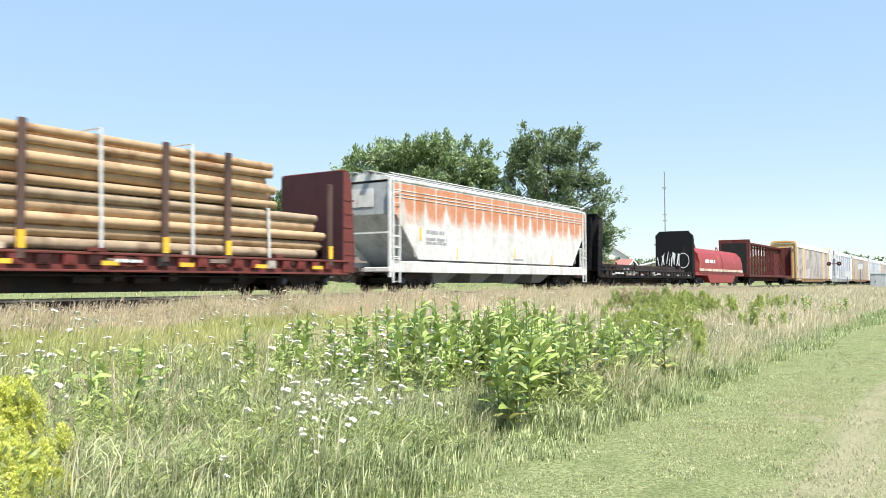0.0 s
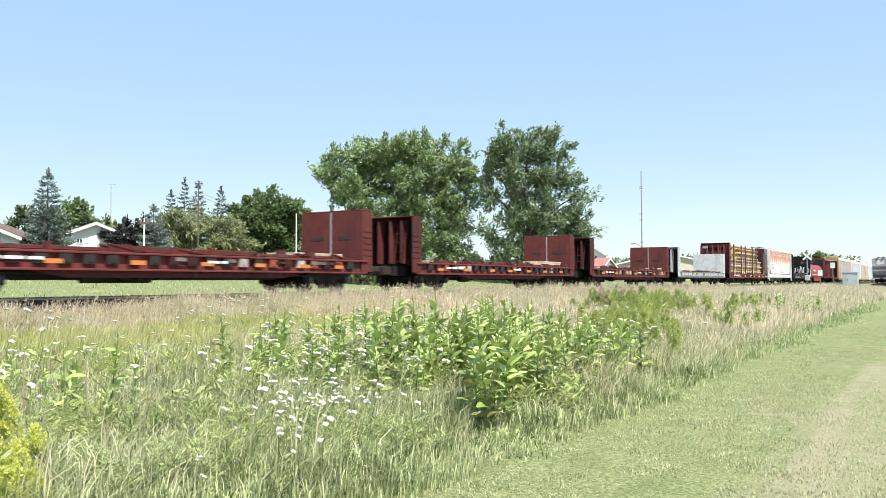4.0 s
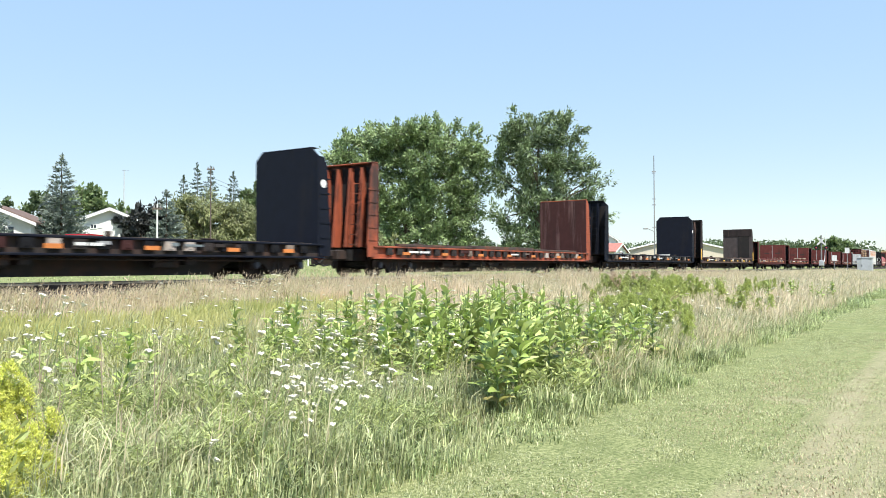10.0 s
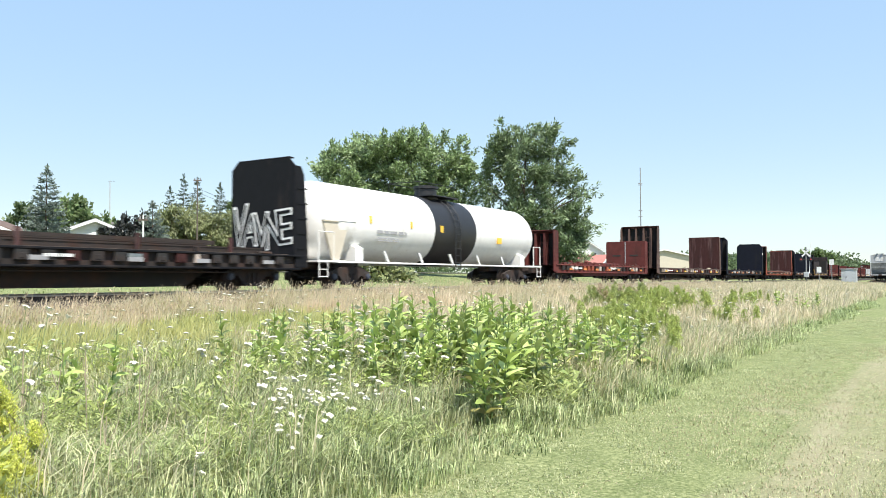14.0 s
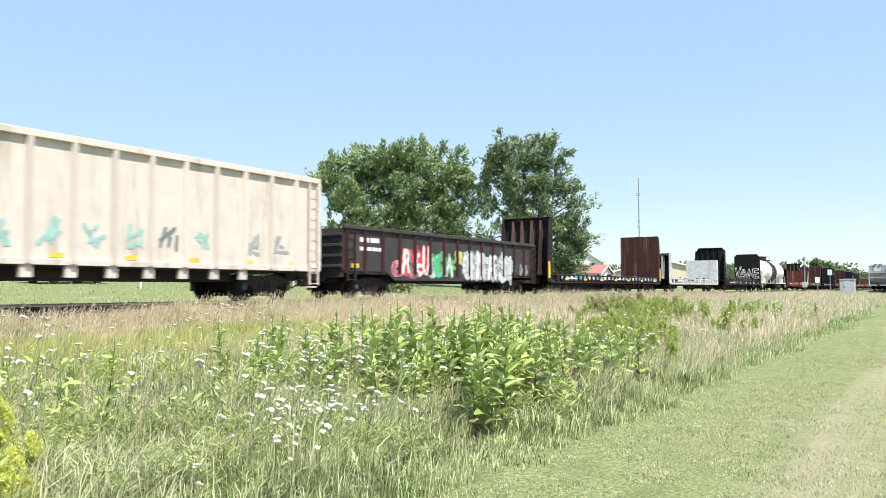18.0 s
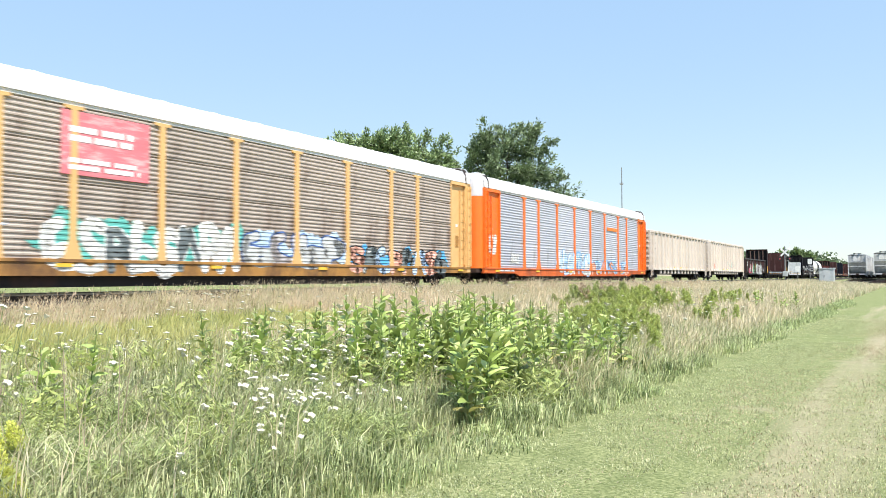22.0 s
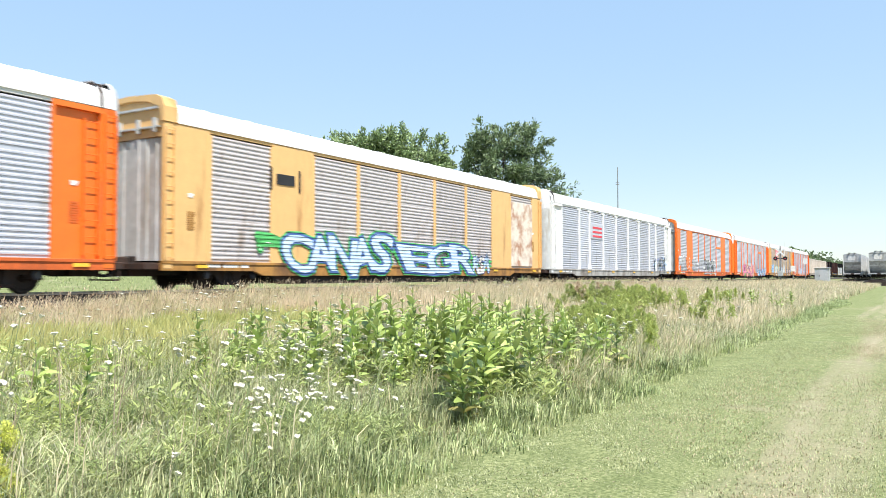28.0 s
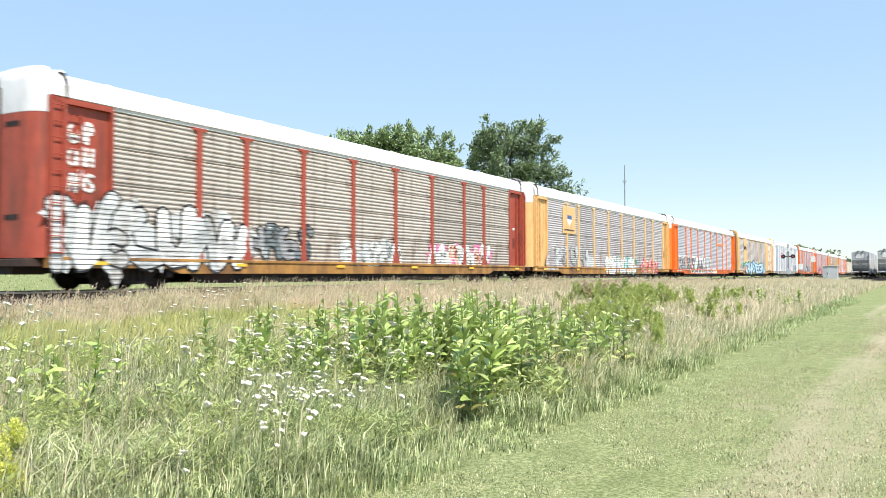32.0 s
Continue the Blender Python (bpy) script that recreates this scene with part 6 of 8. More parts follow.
s = Shape()
for k in range(9):
    x, z = -1.2 + k * 0.2, 1.6 + rnd.uniform(0, 0.3)
    s.prism([(x, z), (x + 0.05, z), (x + 0.05 + rnd.uniform(-0.2, 0.25), z + rnd.uniform(0.6, 1.1)), (x + rnd.uniform(-0.2, 0.2), z + rnd.uniform(0.6, 1.1))], -0.004 - 0.001 * k, 0, "y")
for k in range(20):
    a, b = k * 0.314, (k + 1) * 0.314
    s.prism([(0.75 + 0.42 * math.cos(a), 2.1 + 0.55 * math.sin(a)), (0.75 + 0.47 * math.cos(a), 2.1 + 0.6 * math.sin(a)), (0.75 + 0.47 * math.cos(b), 2.1 + 0.6 * math.sin(b)), (0.75 + 0.42 * math.cos(b), 2.1 + 0.55 * math.sin(b))], -0.004, 0, "y")
tag = part("spray_tag", s, "white_mark", black0, "thin white spray-painted scrawl")
tag.matrix_basis = Matrix.Translation((9.725 - 0.63, 0, 0)) @ Matrix.Rotation(-math.pi / 2, 4, "Z")
flat_car("bulkhead_flat", "white bulkhead flat car with a bare deck", -288.96, -305.17, "flat_white", 3.12, belly=False, sill="flat_white", pockets="flat_white", shoulders=False, square=True, front_top=3.0, seed=57)
rust = flat_car("bulkhead_flat", "rust-brown bulkhead flat car with blue-tagged stake pockets", -308.1, -328.5, "brown_dark", 4.28, face="rusty_plate", inner="brown", shoulders=False, stripe=True, pockets="rusty_plate", seed=58)
for i in range(26):
    x = -8.6 + i * 0.69
    part("pocket_mark", Shape().box(x - 0.15, x + 0.15, -1.505, -1.495, 0.90, 1.08), ("blue_mark", "pale_blue", "white_mark", "grey_mark")[(i * 7) % 4], rust)
low_gondola(-330.68, -346.55)
tall_gondola(-347.85, -367.3, True)
tall_gondola(-368.5, -388.35, False)

# the autoracks at the rear of the train
Y = -1.468
ar = auto_rack("orange autorack car with grey screens and blue graffiti", -389.5, -416.5, "rack_orange", "zinc")
wild_letters(ar, -4.0, 1.25, 0.5, 1.95, Y, ("white_mark", "pale_blue", "white_mark"), "blue_mark", 5, 31, "pale_blue")
wild_letters(ar, 1.5, 9.2, 0.55, 1.5, Y, ("salmon_mark", "pale_blue"), "blue_mark", 7, 32, "pale_blue")
wild_letters(ar, -10.4, -9.6, 1.1, 1.6, Y, ("white_mark",), "flat_white", 3, 34)
board(ar, 4.6, 6.7, 3.55, 3.78, Y, "orange_mark")
wild_letters(ar, -12.8, -12.1, 1.5, 2.6, -1.385, ("white_mark",), "salmon_mark", 1, 33)
ar = auto_rack("yellow autorack car with brown weathered screens and graffiti", -417.9, -445.0, "rack_yellow", "zinc_brown", split=4)
board(ar, -7.3, -4.7, 2.95, 4.55, Y + 0.005, "pink", "poster_board", "faded pink board with pale lines")
mark_bars(ar, -7.1, -5.0, 3.05, 3.4, 2, Y - 0.03, "white_mark", 2)
mark_bars(ar, -7.1, -5.2, 3.75, 4.2, 2, Y - 0.03, "white_mark", 5)
wild_letters(ar, -11.75, -9.2, 0.95, 2.2, Y, ("blue_mark", "pale_blue"), "blue_mark", 3, 44, "pale_blue")
wild_letters(ar, -7.6, -1.3, 0.45, 2.0, Y, ("white_mark", "white_mark", "flat_grey"), "white_mark", 6, 41, "teal_mark")
wild_letters(ar, -1.0, 4.0, 0.7, 2.05, Y, ("flat_white", "zinc_warm", "flat_white"), "deep_blue", 3, 42, "pale_blue")
wild_letters(ar, 4.3, 11.3, 0.5, 1.6, Y, ("salmon_mark", "flat_grey", "pale_blue"), "black_mark", 6, 43, "blue_mark")
wild_letters(ar, -13.0, -12.3, 1.9, 2.6, -1.385, ("white_mark", "salmon_mark"), "black_mark", 1, 45)
ar = auto_rack("orange autorack car with grey screens and pink graffiti", -446.5, -473.5, "rack_orange", "zinc")
board(ar, 4.6, 6.7, 3.55, 3.78, Y, "orange_mark")
wild_letters(ar, -7.8, 0.2, 0.42, 1.95, Y - 0.03, ("pink_mark", "pink_mark", "salmon_mark", "salmon_mark"), "pink_mark", 6, 51, "green_mark", fat=1.1)
wild_letters(ar, -7.2, -0.2, 0.8, 1.8, Y - 0.055, ("pink_mark", "salmon_mark", "salmon_mark"), "deep_blue", 5, 53)
wild_letters(ar, 3.3, 10.8, 0.42, 1.5, Y - 0.03, ("pale_blue", "white_mark", "blue_mark"), "deep_blue", 8, 52, "pale_blue")
ar = auto_rack("orange autorack car with solid side panels and white graffiti", -475.3, -501.6, "rack_orange", "zinc", kind="B", hood="rack_orange", end_low="door_grey")
board(ar, 4.5, 6.9, 3.38, 3.58, Y, "orange_mark")
wild_letters(ar, -12.1, -9.5, 0.9, 2.35, Y - 0.02, ("zinc",), "white_mark", 2, 61, fat=0.95)
wild_letters(ar, -9.3, -7.6, 0.9, 2.35, Y - 0.02, ("rack_orange",), "white_mark", 1, 66, fat=0.95)
wild_letters(ar, -7.0, -3.4, 0.95, 2.15, Y - 0.02, ("zinc",), "white_mark", 3, 63, fat=0.95)
wild_letters(ar, -1.6, 3.9, 0.6, 2.1, Y - 0.02, ("zinc", "flat_grey"), "black_mark", 4, 64, "white_mark", solid="white_mark")
ar = auto_rack("white autorack car with grey screens", -503.5, -530.5, "rack_white", "zinc", end_low="door_grey")
board(ar, -6.7, -4.3, 2.9, 3.9, Y + 0.005, "zinc", "logo_plate")
for k in range(3):
    part("logo", Shape().box(-6.4, -4.6, Y - 0.04, Y - 0.02, 3.0 + k * 0.28, 3.13 + k * 0.28), "red_mark", ar, "red railway emblem")
wild_letters(ar, 8.4, 11.8, 0.7, 2.0, Y, ("flat_grey", "grey_mark"), "deep_blue", 4, 71, "pale_blue")
ar = auto_rack("yellow autorack car with solid panels and blue lettered graffiti", -532.0, -558.4, "rack_yellow", "zinc_warm", kind="B", hood="rack_yellow", end_low="door_grey", end_top="rack_yellow")
part("emblem", Shape().box(-8.9, -8.82, Y - 0.035, Y, 3.25, 4.0).box(-7.5, -7.42, Y - 0.035, Y, 3.25, 4.0).box(-8.6, -7.72, Y - 0.036, Y, 3.45, 3.8), "black_mark", ar, "black railway emblem")
for t, a, b, z1 in (("CANAS", -8.2, -2.0, 1.95), ("EGR", -0.9, 5.0, 1.8)):
    words(ar, "letter_cloud", t, a, b, 0.6, z1, Y - 0.034, "green_mark", 0.085, "green sprayed cloud", wild=sum(map(ord, t)))
    words(ar, "letter_outline", t, a, b, 0.6, z1, Y - 0.046, "deep_blue", 0.06, "dark blue letter outline", wild=sum(map(ord, t)))
    words(ar, "letter_fill", t, a, b, 0.63, z1 - 0.03, Y - 0.058, "pale_blue", 0.022, "pale blue graffiti letters", wild=sum(map(ord, t)))
wild_letters(ar, 5.0, 6.7, 0.55, 1.5, Y - 0.03, ("pale_blue", "white_mark"), "deep_blue", 2, 81, "green_mark")
wild_letters(ar, -9.6, -8.3, 1.2, 1.8, Y - 0.03, ("green_mark", "white_mark"), "green_mark", 1, 82)
board(ar, 9.3, 12.0, 0.95, 4.35, Y + 0.01, "pale_panel", "replaced_panel", "rust-stained pale replacement panel")
ar = auto_rack("orange autorack car with lettered graffiti along its foot", -559.95, -587.0, "rack_orange", "zinc")
board(ar, 4.6, 6.7, 3.40, 3.62, Y, "orange_mark")
words(ar, "letter_outline", "SATURN", -11.4, -7.3, 0.9, 1.98, Y - 0.03, "white_mark", 0.055, "white outline of the letters", wild=63)
words(ar, "letter_fill", "SATURN", -11.37, -7.33, 0.93, 1.95, Y - 0.045, "slate_mark", 0.008, "dark grey graffiti letters", wild=63)
wild_letters(ar, -7.1, -1.3, 0.48, 2.15, Y - 0.02, ("slate_mark", "grey_mark", "slate_mark"), "white_mark", 4, 64, fat=1.0, solid="white_mark")
for k in range(14):
    rnd = random.Random(900 + k)
    flat_patch(ar, "paint_dot", blob(rnd.uniform(-7.0, -1.3), rnd.uniform(0.9, 2.75), 0.07, 0.07, rnd, 10, 0.15), Y - 0.045, "pink_mark", "pink sprayed dot", 0.006)
wild_letters(ar, -1.2, 1.5, 0.5, 1.95, Y - 0.02, ("slate_mark", "zinc"), "white_mark", 3, 92, fat=0.6, solid="flat_white")
wild_letters(ar, 1.6, 3.9, 0.5, 1.05, Y - 0.02, ("white_mark",), "flat_grey", 3, 93)
ar = auto_rack("yellow autorack car with grey weathered screens and graffiti", -588.35, -615.7, "rack_yellow", "zinc_warm", split=4)
board(ar, -9.6, -7.6, 2.85, 4.45, Y + 0.005, "rack_yellow", "emblem_board", "yellow board with a shield emblem")
part("shield", Shape().prism([(-8.95, 3.95), (-8.25, 3.95), (-8.25, 3.6), (-8.6, 3.3), (-8.95, 3.6)], Y - 0.035, Y - 0.02, "y"), "white_mark", ar, "small shield emblem")
part("shield_top", Shape().box(-8.95, -8.25, Y - 0.04, Y - 0.03, 3.72, 3.95), "deep_blue", ar)
mark_bars(ar, -9.4, -7.8, 3.0, 3.12, 1, Y - 0.03, "black_mark", 3)
wild_letters(ar, 6.0, 10.2, 0.5, 1.5, Y - 0.02, ("red_mark", "salmon_mark"), "white_mark", 5, 101, "red_mark")
for k, x in enumerate((-2.0, 0.3, 2.5)):
    wild_letters(ar, x, x + 1.9, 0.5, 1.65, Y - 0.02, ("white_mark",), "white_mark", 2, 102 + k, "white_mark" if k == 0 else "teal_mark")
wild_letters(ar, -11.9, -6.0, 0.9, 2.2, Y, ("zinc_warm", "flat_white"), "grey_mark", 4, 106)
wild_letters(ar, -5.8, -4.4, 0.8, 1.9, Y, ("flat_white", "salmon_mark"), "flat_white", 1, 107)
ar = auto_rack("faded red autorack car with brown-grey screens and graffiti", -617.0, -643.95, "rack_red", "zinc_pale", split=4, sill="rack_yellow_sill")
wild_letters(ar, 4.0, 9.4, 0.8, 1.8, Y, ("white_mark", "white_mark", "salmon_mark"), "white_mark", 5, 111, "pink_mark")
wild_letters(ar, -2.1, 1.8, 0.7, 1.75, Y, ("white_mark", "flat_white"), "flat_white", 4, 112)
wild_letters(ar, -6.9, -3.8, 0.9, 2.15, Y, ("grey_mark", "flat_grey"), "black_mark", 3, 113)
wild_letters(ar, -11.2, -7.0, 0.5, 2.25, Y - 0.02, ("flat_white", "rack_white"), "black_mark", 3, 119, "flat_white", fat=1.35)
wild_letters(ar, -13.4, -11.3, 0.45, 2.4, -1.50, ("flat_white", "rack_white"), "black_mark", 2, 118, "flat_white", fat=1.5)
for k in range(3):
    wild_letters(ar, -12.9, -12.2, 2.5 + 0.6 * k, 3.05 + 0.6 * k, -1.385, ("white_mark",), "white_mark", 2, 115 + k, fat=0.3)


# ---- ground and track ----
def sheet(name, rows_across, s_list, z_of, material, label):
    s = Shape()
    v = [tuple(at(x, a, z_of(a, x))) for a in rows_across for x in s_list]
    n = len(s_list)
    s.add(v, [(i * n + j, i * n + j + 1, (i + 1) * n + j + 1, (i + 1) * n + j) for i in range(len(rows_across) - 1) for j in range(n - 1)])
    ob = part(name, s, material, None)
    return tagged(ob, label, "ground", "", "structure")


s_marks = [-3000, -600, -150] + [-60 + 3 * i for i in range(70)] + [180, 240, 400, 900, 3000]
a_marks = [-3000, -600, -120, -40] + [-20 + i for i in range(32)] + [15.6, 19, 23.5, 26, 30, 36, 44, 52, 60, 90, 200, 600, 3000]
sheet("ground", a_marks, s_marks, lambda a, x: ground_z(a) + 0.03 * noise.noise((a * 0.6, x * 0.35, 0)) * (1 if -30 < a < 15 else 0), "turf", "mown and wild green grassland")
sheet("thatch", [3.7, 4.1, 5, 6.5, 8, 9, 11, 14, 15.95], [-60 + 2 * i for i in range(110)], lambda a, x: ground_z(a) + 0.015 + 0.03 * noise.noise((a * 0.6, x * 0.35, 0)), "thatch", "thatch and soil under the wild field, darkened as shade")
sheet("track_bed", [15.9, 17.2, 17.75, 20.9, 21.4, 22.9], [-300 + 20 * i for i in range(70)], lambda a, x: {15.9: 0.66, 17.2: 0.90, 17.75: 0.945, 20.9: 0.945, 21.4: 0.92, 22.9: 0.70}[a], "ballast", "grey crushed stone track bed")
track = thing("railway_track", "rusty rails on dark wooden ties", "railway track", Matrix.Translation((0, 0, 0)), kind="structure")
for off in (-0.755, 0.755):
    s = Shape()
    for prof, k in (((-0.07, 0.07, -0.175, -0.155), 0), ((-0.014, 0.014, -0.155, -0.04), 0)):
        s.box(-400, 1500, off + prof[0], off + prof[1], prof[2], prof[3])
    head = Shape().prism([(off - 0.034, -0.045), (off - 0.036, -0.008), (off - 0.028, 0.0), (off + 0.028, 0.0), (off + 0.036, -0.008), (off + 0.034, -0.045)], -400, 1500, "x")
    part("rail", s, "rail", track, "", car_pose(0))
    part("rail_head", head, "rail_head", track, "worn shining rail head", car_pose(0))
tie_mesh = Shape().box(-0.115, 0.115, -1.3, 1.3, -0.36, -0.178, 0.012).mesh("tie")
tie_mesh.materials.append(M["tie"])
for i in range(116):
    part("tie", tie_mesh, None, track, "", car_pose(-32 + i * 0.53) @ Matrix.Rotation(random.uniform(-0.015, 0.015), 4, "Z"))
rest = Shape()
for i in range(707):
    x = 29.48 + i * 0.53
    rest.box(x - 0.115, x + 0.115, -1.3, 1.3, -0.36, -0.178)
tagged(part("distant_ties", rest, "tie", track, "", car_pose(0)), kind="stuff")

# sidings on which hopper cars stand
for k, (a, s0) in enumerate(((8.3, 158.0), (3.9, 148.0))):
    for j in range(4):
        hopper_car("grey covered hopper car standing on a siding", 17.6, 0, "hopper_pale", False, Matrix.Translation(at(s0 + 8.8 + j * 19.0, a, 1.0)) @ NEAR_TURN, "hoppers on the siding")
    s = Shape()
    for off in (-0.755, 0.755):
        s.box(-12, 90, off - 0.035, off + 0.035, -0.17, 0.0)
    for i in range(150):
        s.box(-10 + i * 0.6, -9.78 + i * 0.6, -1.3, 1.3, -0.34, -0.17)
    s.prism([(-2.6, -1.1), (-1.6, -0.30), (1.6, -0.30), (2.6, -1.1)], -12, 90, "x")
    tagged(part("siding_track", s, "rail", None, "", Matrix.Translation(at(s0, a, 1.0)) @ NEAR_TURN), "rusty siding track on a low bank", "railway track", "", "structure")


# ---- far things ----
def house(name, label, p, turn, wide, deep, eave, ridge, wall, roof, windows, category="house"):
    """A gabled house: its gable end faces along local -y."""
    ob = thing(name, label, category, Matrix.Translation(standing(p)) @ Matrix.Rotation(radians(turn), 4, "Z"))
    w, d = wide / 2, deep / 2
    part("wall", Shape().prism([(-w, -0.5), (w, -0.5), (w, eave), (0, ridge - 0.12), (-w, eave)], -d, d, "y"), wall, ob)
    if category == "house":
        lines = Shape()
        for k in range(int(eave / 0.22)):
            lines.box(-w - 0.012, w + 0.012, -d - 0.012, d + 0.012, k * 0.22 + 0.19, k * 0.22 + 0.212)
        part("clapboard", lines, wall, ob)
    r = (ridge - eave) / w
    o = 0.45
    for sg in (-1, 1):
        part("roof", Shape().prism([(0, ridge), (sg * (w + o), eave - r * o), (sg * (w + o), eave - r * o + 0.16), (0, ridge + 0.18)], -d - o, d + o, "y"), roof, ob)
        part("fascia", Shape().prism([(0, ridge - 0.14), (sg * (w + o), eave - r * o - 0.16), (sg * (w + o), eave - r * o + 0.08), (0, ridge + 0.12)], -d - o - 0.06, -d - o, "y"), "siding_white", ob)
    for x, z, ww, hh in windows:
        fr = part("window", Shape().box(x - ww / 2 - 0.09, x + ww / 2 + 0.09, -d - 0.06, -d, z - hh / 2 - 0.09, z + hh / 2 + 0.09), "siding_white", ob)
        part("pane", Shape().box(x - ww / 2, x - 0.03, -d - 0.08, -d - 0.05, z - hh / 2, z + hh / 2), "glass_dark", fr)
        part("pane", Shape().box(x + 0.03, x + ww / 2, -d - 0.08, -d - 0.05, z - hh / 2, z + hh / 2), "glass_dark", fr)
        for sg in (-1, 1):
            part("shutter", Shape().box(x + sg * (ww / 2 + 0.35) - 0.2, x + sg * (ww / 2 + 0.35) + 0.2, -d - 0.05, -d, z - hh / 2, z + hh / 2), "glass_dark" if ww > 1 else wall, fr)
    return ob


house("house", "white bungalow with a brown gabled roof", spot(-30.2, 74), 16, 6.6, 11, 2.7, 4.1, "siding_white", "roof_brown", ((0.9, 1.7, 1.3, 1.2),))
house("house", "white house with a grey shingled roof", spot(-24.6, 84), 32, 9.4, 12, 2.6, 4.5, "siding_white", "roof_grey", ((-1.3, 2.9, 0.4, 0.3), (1.2, 2.9, 0.6, 0.3)))
house("house", "white two-storey house with a pale roof", spot(10.1, 165), -14, 7, 8, 4.6, 6.9, "siding_white", "roof_grey", ((-1.6, 3.6, 1.0, 1.2), (1.6, 3.6, 1.0, 1.2)))
house("house", "low house with a faded red roof", spot(9.9, 150), 60, 7, 9, 2.0, 3.4, "siding_white", "roof_red", ())
house("barn", "wide low barn with a pale metal roof", spot(14.9, 185), -8, 21, 26, 2.8, 5.2, "barn_tan", "barn_grey", (), "barn")
house("shed", "small dark-roofed shed among trees", spot(-8.3, 66), 60, 3.4, 4, 1.0, 1.9, "brown", "roof_brown", (), "shed")


def pole(name, label, p, high, r, material, arms=(), lamp=False):
    ob = thing(name, label, "pole", Matrix.Translation(standing(p)))
    part("post", Shape().tube((0, 0, -0.5), (0, 0, high), r, r * 0.7, 8), material, ob)
    for z, w in arms:
        part("crossarm", Shape().box(-w / 2, w / 2, -0.06, 0.06, z - 0.06, z + 0.06), "pole_wood", ob)
        for x in (-w / 2 + 0.1, 0, w / 2 - 0.1):
            part("insulator", Shape().lathe([(z + 0.06, 0.05), (z + 0.22, 0.04)], 6, "z", Matrix.Translation((x, 0, 0))), "pole_grey", ob)
    if lamp:
        part("lamp_arm", Shape().tube((0, 0, high * 0.33), (-1.0, 0, high * 0.36), 0.04, seg=6), "pole_grey", ob)
        part("lamp_head", Shape().box(-1.5, -0.9, -0.15, 0.15, high * 0.35, high * 0.35 + 0.16, 0.04), "pole_grey", ob)
    return ob


mast = pole("radio_mast", "tall slender grey radio mast", spot(13.86, 110), 15.3, 0.085, "pole_grey", lamp=True)
mast_bits = Shape()
for z in (5.6, 8.6, 9.4, 12.9, 13.1):
    q = standing(spot(13.86, 110)) + Vector((0, 0, z))
    mast_bits.box(q.x - 0.28, q.x + 0.22, q.y - 0.04, q.y + 0.04, q.z, q.z + 0.10)
part("bracket", mast_bits, "pole_grey", mast).matrix_basis = mast.matrix_basis.inverted()
pole("utility_pole", "weathered wooden utility pole", spot(-17.5, 74), 8.2, 0.07, "pole_wood", ((8.1, 0.7),))
pole("utility_pole", "pale slim utility pole", spot(-10.8, 62), 5.2, 0.06, "ladder_white")
pole("street_pole", "short pale metal pole with an arm", spot(-21.0, 52), 3.9, 0.07, "ladder_white", ((3.6, 0.6),))
tower = thing("antenna_tower", "thin lattice antenna tower", "tower", Matrix.Translation(standing(spot(-23.1, 150))))
s = Shape()
for i in range(3):
    a = i * 2.094
    s.tube((0.22 * math.cos(a), 0.22 * math.sin(a), 0), (0.1 * math.cos(a), 0.1 * math.sin(a), 16.4), 0.022, seg=5)
part("mast", s, "cabinet_grey", tower)
b = Shape()
for k in range(32):
    z = k * 0.5
    for i in range(3):
        a, c = i * 2.094, (i + 1) * 2.094
        w = 0.22 - 0.12 * z / 16.4
        b.tube((w * math.cos(a), w * math.sin(a), z), (w * math.cos(c), w * math.sin(c), z + 0.5), 0.018, seg=4)
part("bracing", b, "cabinet_grey", tower)
part("aerial", Shape().tube((-0.35, 0, 16.2), (0.35, 0, 16.2), 0.03, seg=5).tube((0.6, -0.4, 16.2), (0.6, 0.4, 16.2), 0.03, seg=5), "pole_grey", tower)
wires = Shape()
a, b = spot(-17.5, 74, 9.6), spot(-6.0, 96, 8.6)
for dz in (0.0, 0.35):
    for k in range(12):
        p, q = a.lerp(b, k / 12), a.lerp(b, (k + 1) / 12)
        sag = lambda t: -1.2 * (1 - (2 * t - 1) ** 2) - dz
        wires.tube(p + Vector((0, 0, sag(k / 12))), q + Vector((0, 0, sag((k + 1) / 12))), 0.012, seg=4)
tagged(part("overhead_wire", wires, "steel_dark", None), "pair of sagging overhead wires", "cable")


